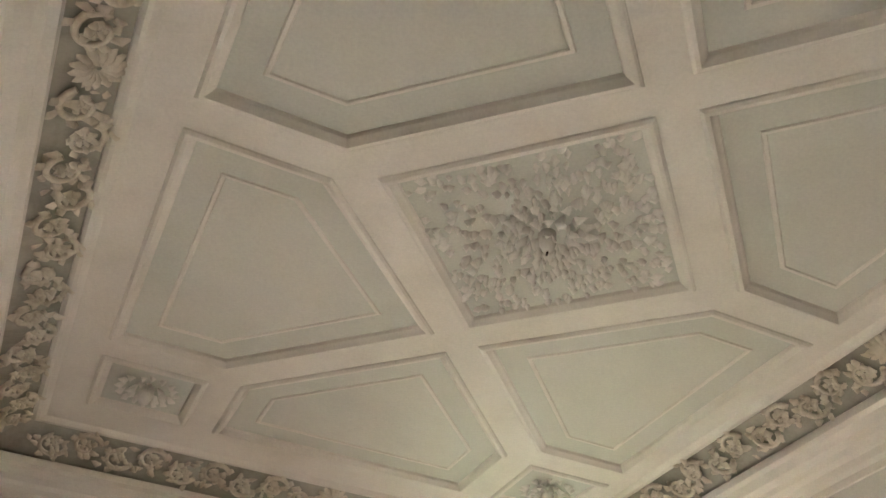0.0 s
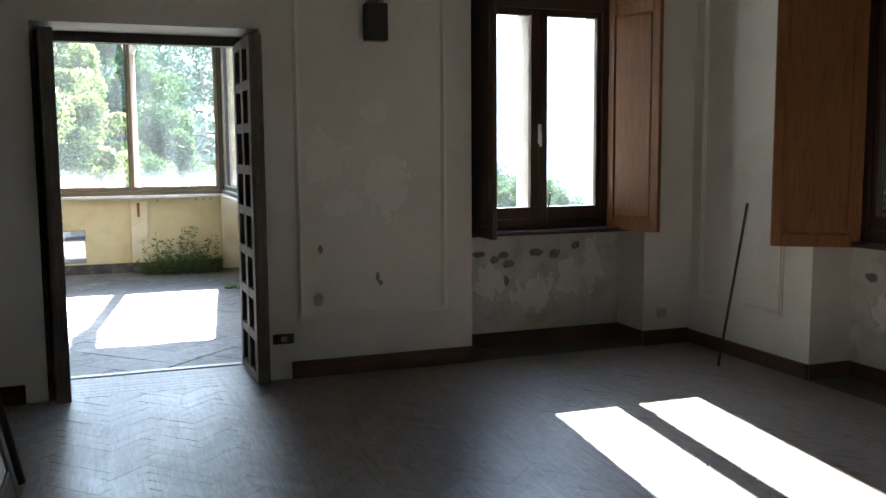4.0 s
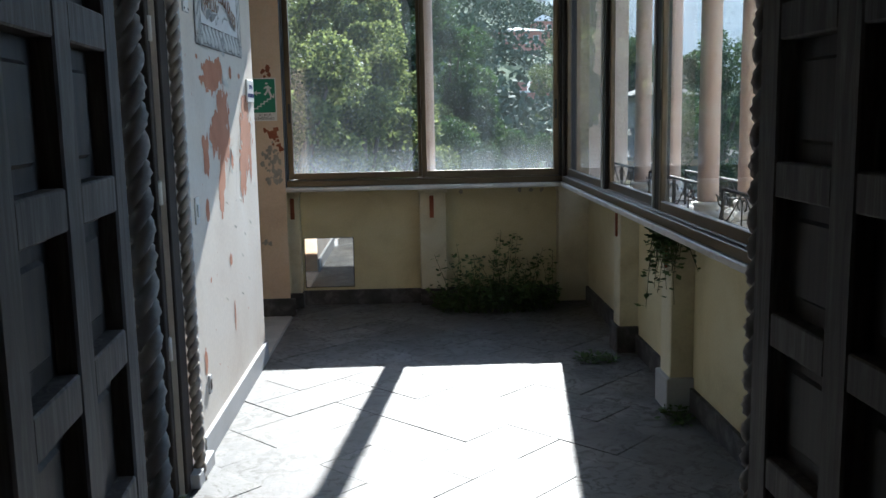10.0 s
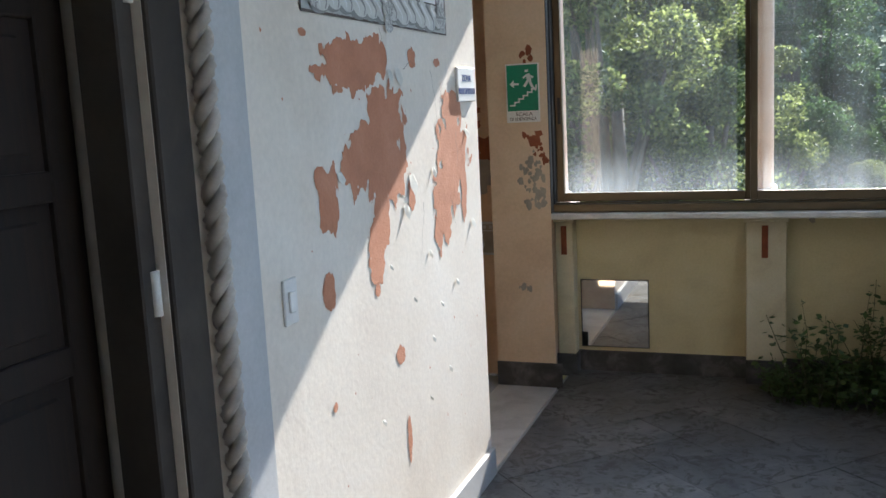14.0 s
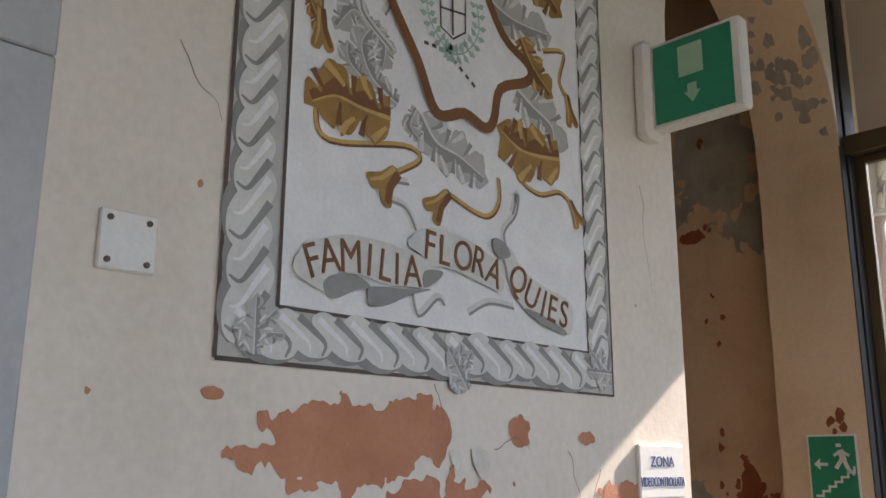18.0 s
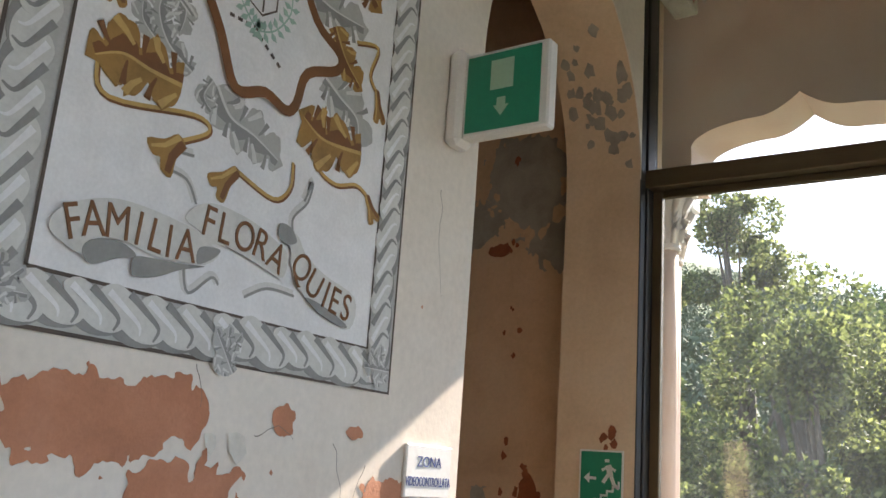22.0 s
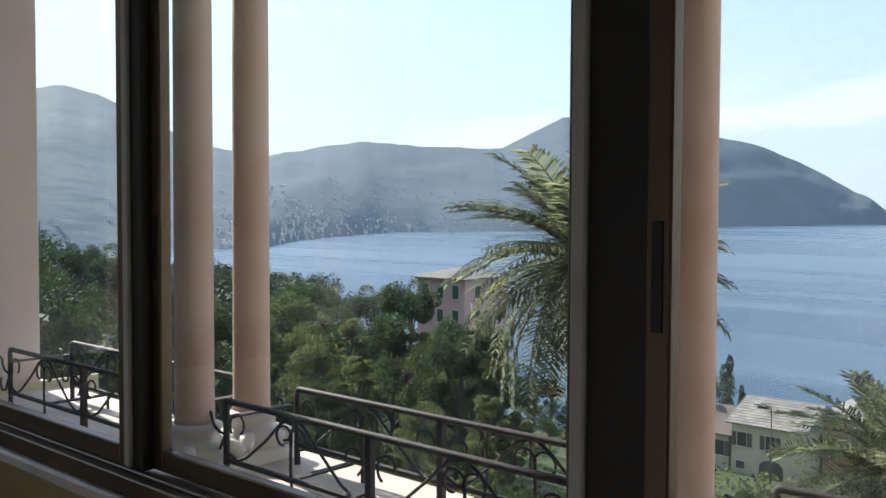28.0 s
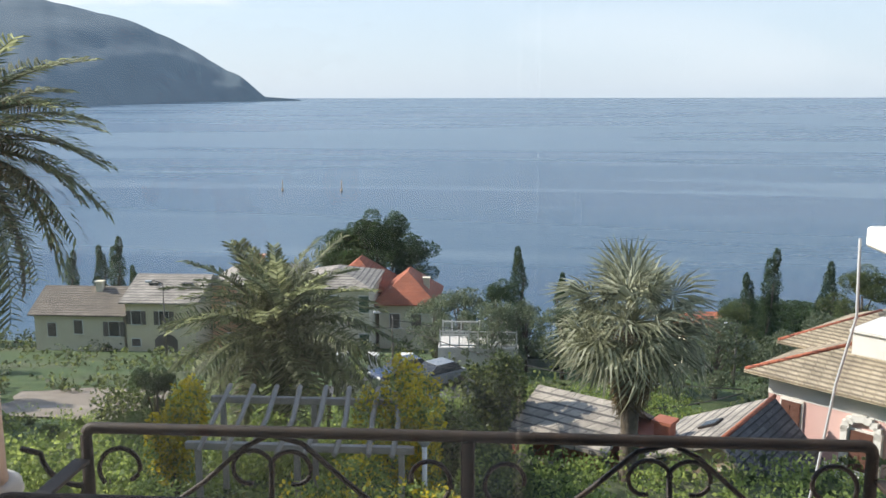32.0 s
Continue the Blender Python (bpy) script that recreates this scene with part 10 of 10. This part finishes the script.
street_lamp(75, 37.4, -14.6, 1.2)
street_lamp(60, 15.7, -13.3, 1.0)
street_lamp(58, -6.6, -13.2, 0.8)
for pts in ([(60, 15.7, -13.6), (63, 9, -14.6), (66, -2, -14.9)], [(60, 15.7, -14.0), (50, 6, -14.3), (46, -4, -13.4)], [(60, 15.7, -14.2), (82, 30, -17.0)], [(46, -4, -13.6), (40, 1, -13.0), (50, 6, -14.9)]):
    bm = bmesh.new()
    a, b = Vector(pts[0]), Vector(pts[-1])
    tube(bm, [a.lerp(b, i / 12) + Vector((0, 0, -1.0 * math.sin(math.pi * i / 12))) for i in range(13)], 0.03, 4)
    solid("overhead_cable", bm, BLACK_SEAL, "thin dark cable hanging between poles", "cable", "overhead cables")


# road, wall and cars
def drape(name, x0, x1, y0, y1, lift, material, label, category, n=14, wob=0.0):
    bm = bmesh.new()
    g = []
    for i in range(n + 1):
        row = []
        for j in range(n + 1):
            x, y = x0 + (x1 - x0) * i / n, y0 + (y1 - y0) * j / n
            if wob:
                x += wob * noise.noise(Vector((y * 0.5, i * 0.3, 2.2)))
                y += wob * noise.noise(Vector((x * 0.5, j * 0.3, 5.2)))
            row.append(bm.verts.new((x, y, ground_z(x, y) + lift)))
        g.append(row)
    for i in range(n):
        for j in range(n):
            bm.faces.new((g[i][j], g[i + 1][j], g[i + 1][j + 1], g[i][j + 1]))
    solid(name, bm, material, label, category, kind="structure")


drape("road", 48.5, 57, 9.5, 18.5, 0.12, ASPHALT, "grey asphalt road between gardens", "road")
drape("ground_earth", 41, 50, 26.5, 35, 0.1, EARTH, "bare stony earth in the field", "earth", 18, 2.2)
solid("garden_wall", B((57.2, 57.6, 7.0, 19.0, -19, -16.3)), RUBBLE, "stone wall along the road", "wall", kind="structure")
for y in (18.4, 16.4, 14.2):
    solid("gate_pillar", B((57.1, 57.7, y, y + 0.6, -19, -15.4), (57.0, 57.8, y - 0.1, y + 0.7, -15.4, -15.25)), WHITE_TRIM, "pale stone gate pillar", "pillar", "gate pillars")
bf = thing("bridge", "pale footbridge with white mesh fences", "bridge")
part("deck", B((59.6, 62.6, 7.2, 12.6, -16.6, -15.4)), HOUSE_WHITE, bf)
for x in (59.7, 62.4):
    part("rail", B((x, x + 0.07, 7.3, 12.5, -14.35, -14.27), (x, x + 0.07, 7.3, 12.5, -15.3, -15.2)), WHITE_TRIM, bf)
    for i in range(9):
        part("post", B((x, x + 0.08, 7.3 + i * 0.64, 7.38 + i * 0.64, -15.4, -14.2)), WHITE_TRIM, bf)
    bm = bmesh.new()
    for i in range(52):
        box(bm, x + 0.02, x + 0.04, 7.35 + i * 0.1, 7.365 + i * 0.1, -15.2, -14.3)
    part("mesh", bm, WHITE_TRIM, bf)


def car(x, y, turn, paint, label):
    c = thing("car", label, "car", "parked cars")
    bm = bmesh.new()
    prism(bm, [(-2.0, 0.3), (2.0, 0.3), (2.05, 0.65), (1.9, 0.82), (1.05, 0.92), (-1.5, 0.95), (-2.0, 0.85), (-2.05, 0.55)], "y", -0.84, 0.84)
    bmesh.ops.bevel(bm, geom=bm.edges[:], offset=0.05, segments=2, affect="EDGES")
    part("body", bm, paint, c)
    bm = bmesh.new()
    vs = prism(bm, [(-1.6, 0.93), (1.0, 0.91), (0.35, 1.42), (-1.05, 1.45)], "y", -0.74, 0.74)
    for v in vs:
        if v.co.z > 1.2:
            v.co.y *= 0.84
    part("windows", bm, DARK_PANE, c, "dark car glass")
    part("roof_panel", B((-1.0, 0.3, -0.6, 0.6, 1.43, 1.47), bevel=0.015), paint, c)
    for px in (-1.3, 1.3):
        for py in (-0.85, 0.65):
            bm = bmesh.new()
            lathe(bm, [(0.31, 0), (0.33, 0.03), (0.33, 0.17), (0.31, 0.2)], 0, 0, 18)
            bmesh.ops.transform(bm, matrix=Matrix.Translation((px, py + 0.2, 0.33)) @ Matrix.Rotation(radians(90), 4, "X"), verts=bm.verts[:])
            part("wheel", bm, BLACK_SEAL, c)
    for py in (-0.62, 0.62):
        part("headlight", B((1.93, 2.03, py - 0.17, py + 0.17, 0.62, 0.76), bevel=0.02), WHITE_TRIM, c)
    c.matrix_basis = Matrix.Translation((x, y, ground_z(x, y) + 0.13)) @ Matrix.Rotation(turn, 4, "Z")


CAR_BLUE = mottled("blue_car_paint", (0.02, 0.04, 0.09), (0.015, 0.03, 0.07), None, 2, 20, 0.25, 0.0)
CAR_GREY = mottled("grey_car_paint", (0.22, 0.24, 0.26), (0.18, 0.20, 0.22), None, 2, 20, 0.3, 0.0)
car(54.5, 14.4, 2.2, CAR_BLUE, "dark blue parked car on the road")
car(53.2, 12.3, 2.3, CAR_GREY, "grey parked car on the road")
car(64.5, 5.6, 1.5, CAR_GREY, "grey parked car beyond the bridge")

# buoys
for x, y in ((300, 63), (300, 83)):
    b = thing("buoy", "thin yellow marker buoy on the sea", "buoy", "buoys")
    bm = bmesh.new()
    lathe(bm, [(0.3, -31.5), (0.45, -30.9), (0.3, -30.4), (0.1, -30.2)], x, y, 12)
    part("float", bm, OCHRE, b)
    bm = bmesh.new()
    tube(bm, [(x, y, -30.3), (x, y, -27.6)], 0.12, 6)
    part("mast", bm, OCHRE, b)
# mast on the mountain
bm = bmesh.new()
tube(bm, [(2860, 2010, 285), (2860, 2010, 345)], 2.2, 5, 1.2)
solid("radio_mast", bm, HAZE_PAINT.mat, "thin radio mast on the mountain ridge", "mast", kind="structure")

# neighbouring roof edge beside the loggia, with a loose cable
ne = thing("neighbour_eave", "white roof edge of the neighbouring wing on a pink wall", "house", "houses")
part("wall", B((7.0, 7.85, 3.0, 5.12, -10, 0.2)), HOUSE_PINK, ne)
part("cornice", B((6.9, 7.92, 3.0, 5.24, 0.2, 0.36), bevel=0.03), OCHRE, ne, "brown moulded cornice")
part("eave", B((6.8, 8.0, 3.0, 5.38, 0.36, 0.52), bevel=0.02), WHITE_TRIM, ne)
bm = bmesh.new()
tube(bm, [(8.0, 5.42, 0.42), (8.0, 5.40, -0.2), (8.0, 5.52, -0.75), (8.0, 5.62, -1.5), (8.0, 5.78, -2.4), (8.0, 5.8, -9.0)], 0.012, 5)
solid("loose_cable", bm, STONE_TRIM, "pale loose cable hanging from the eave", "cable")
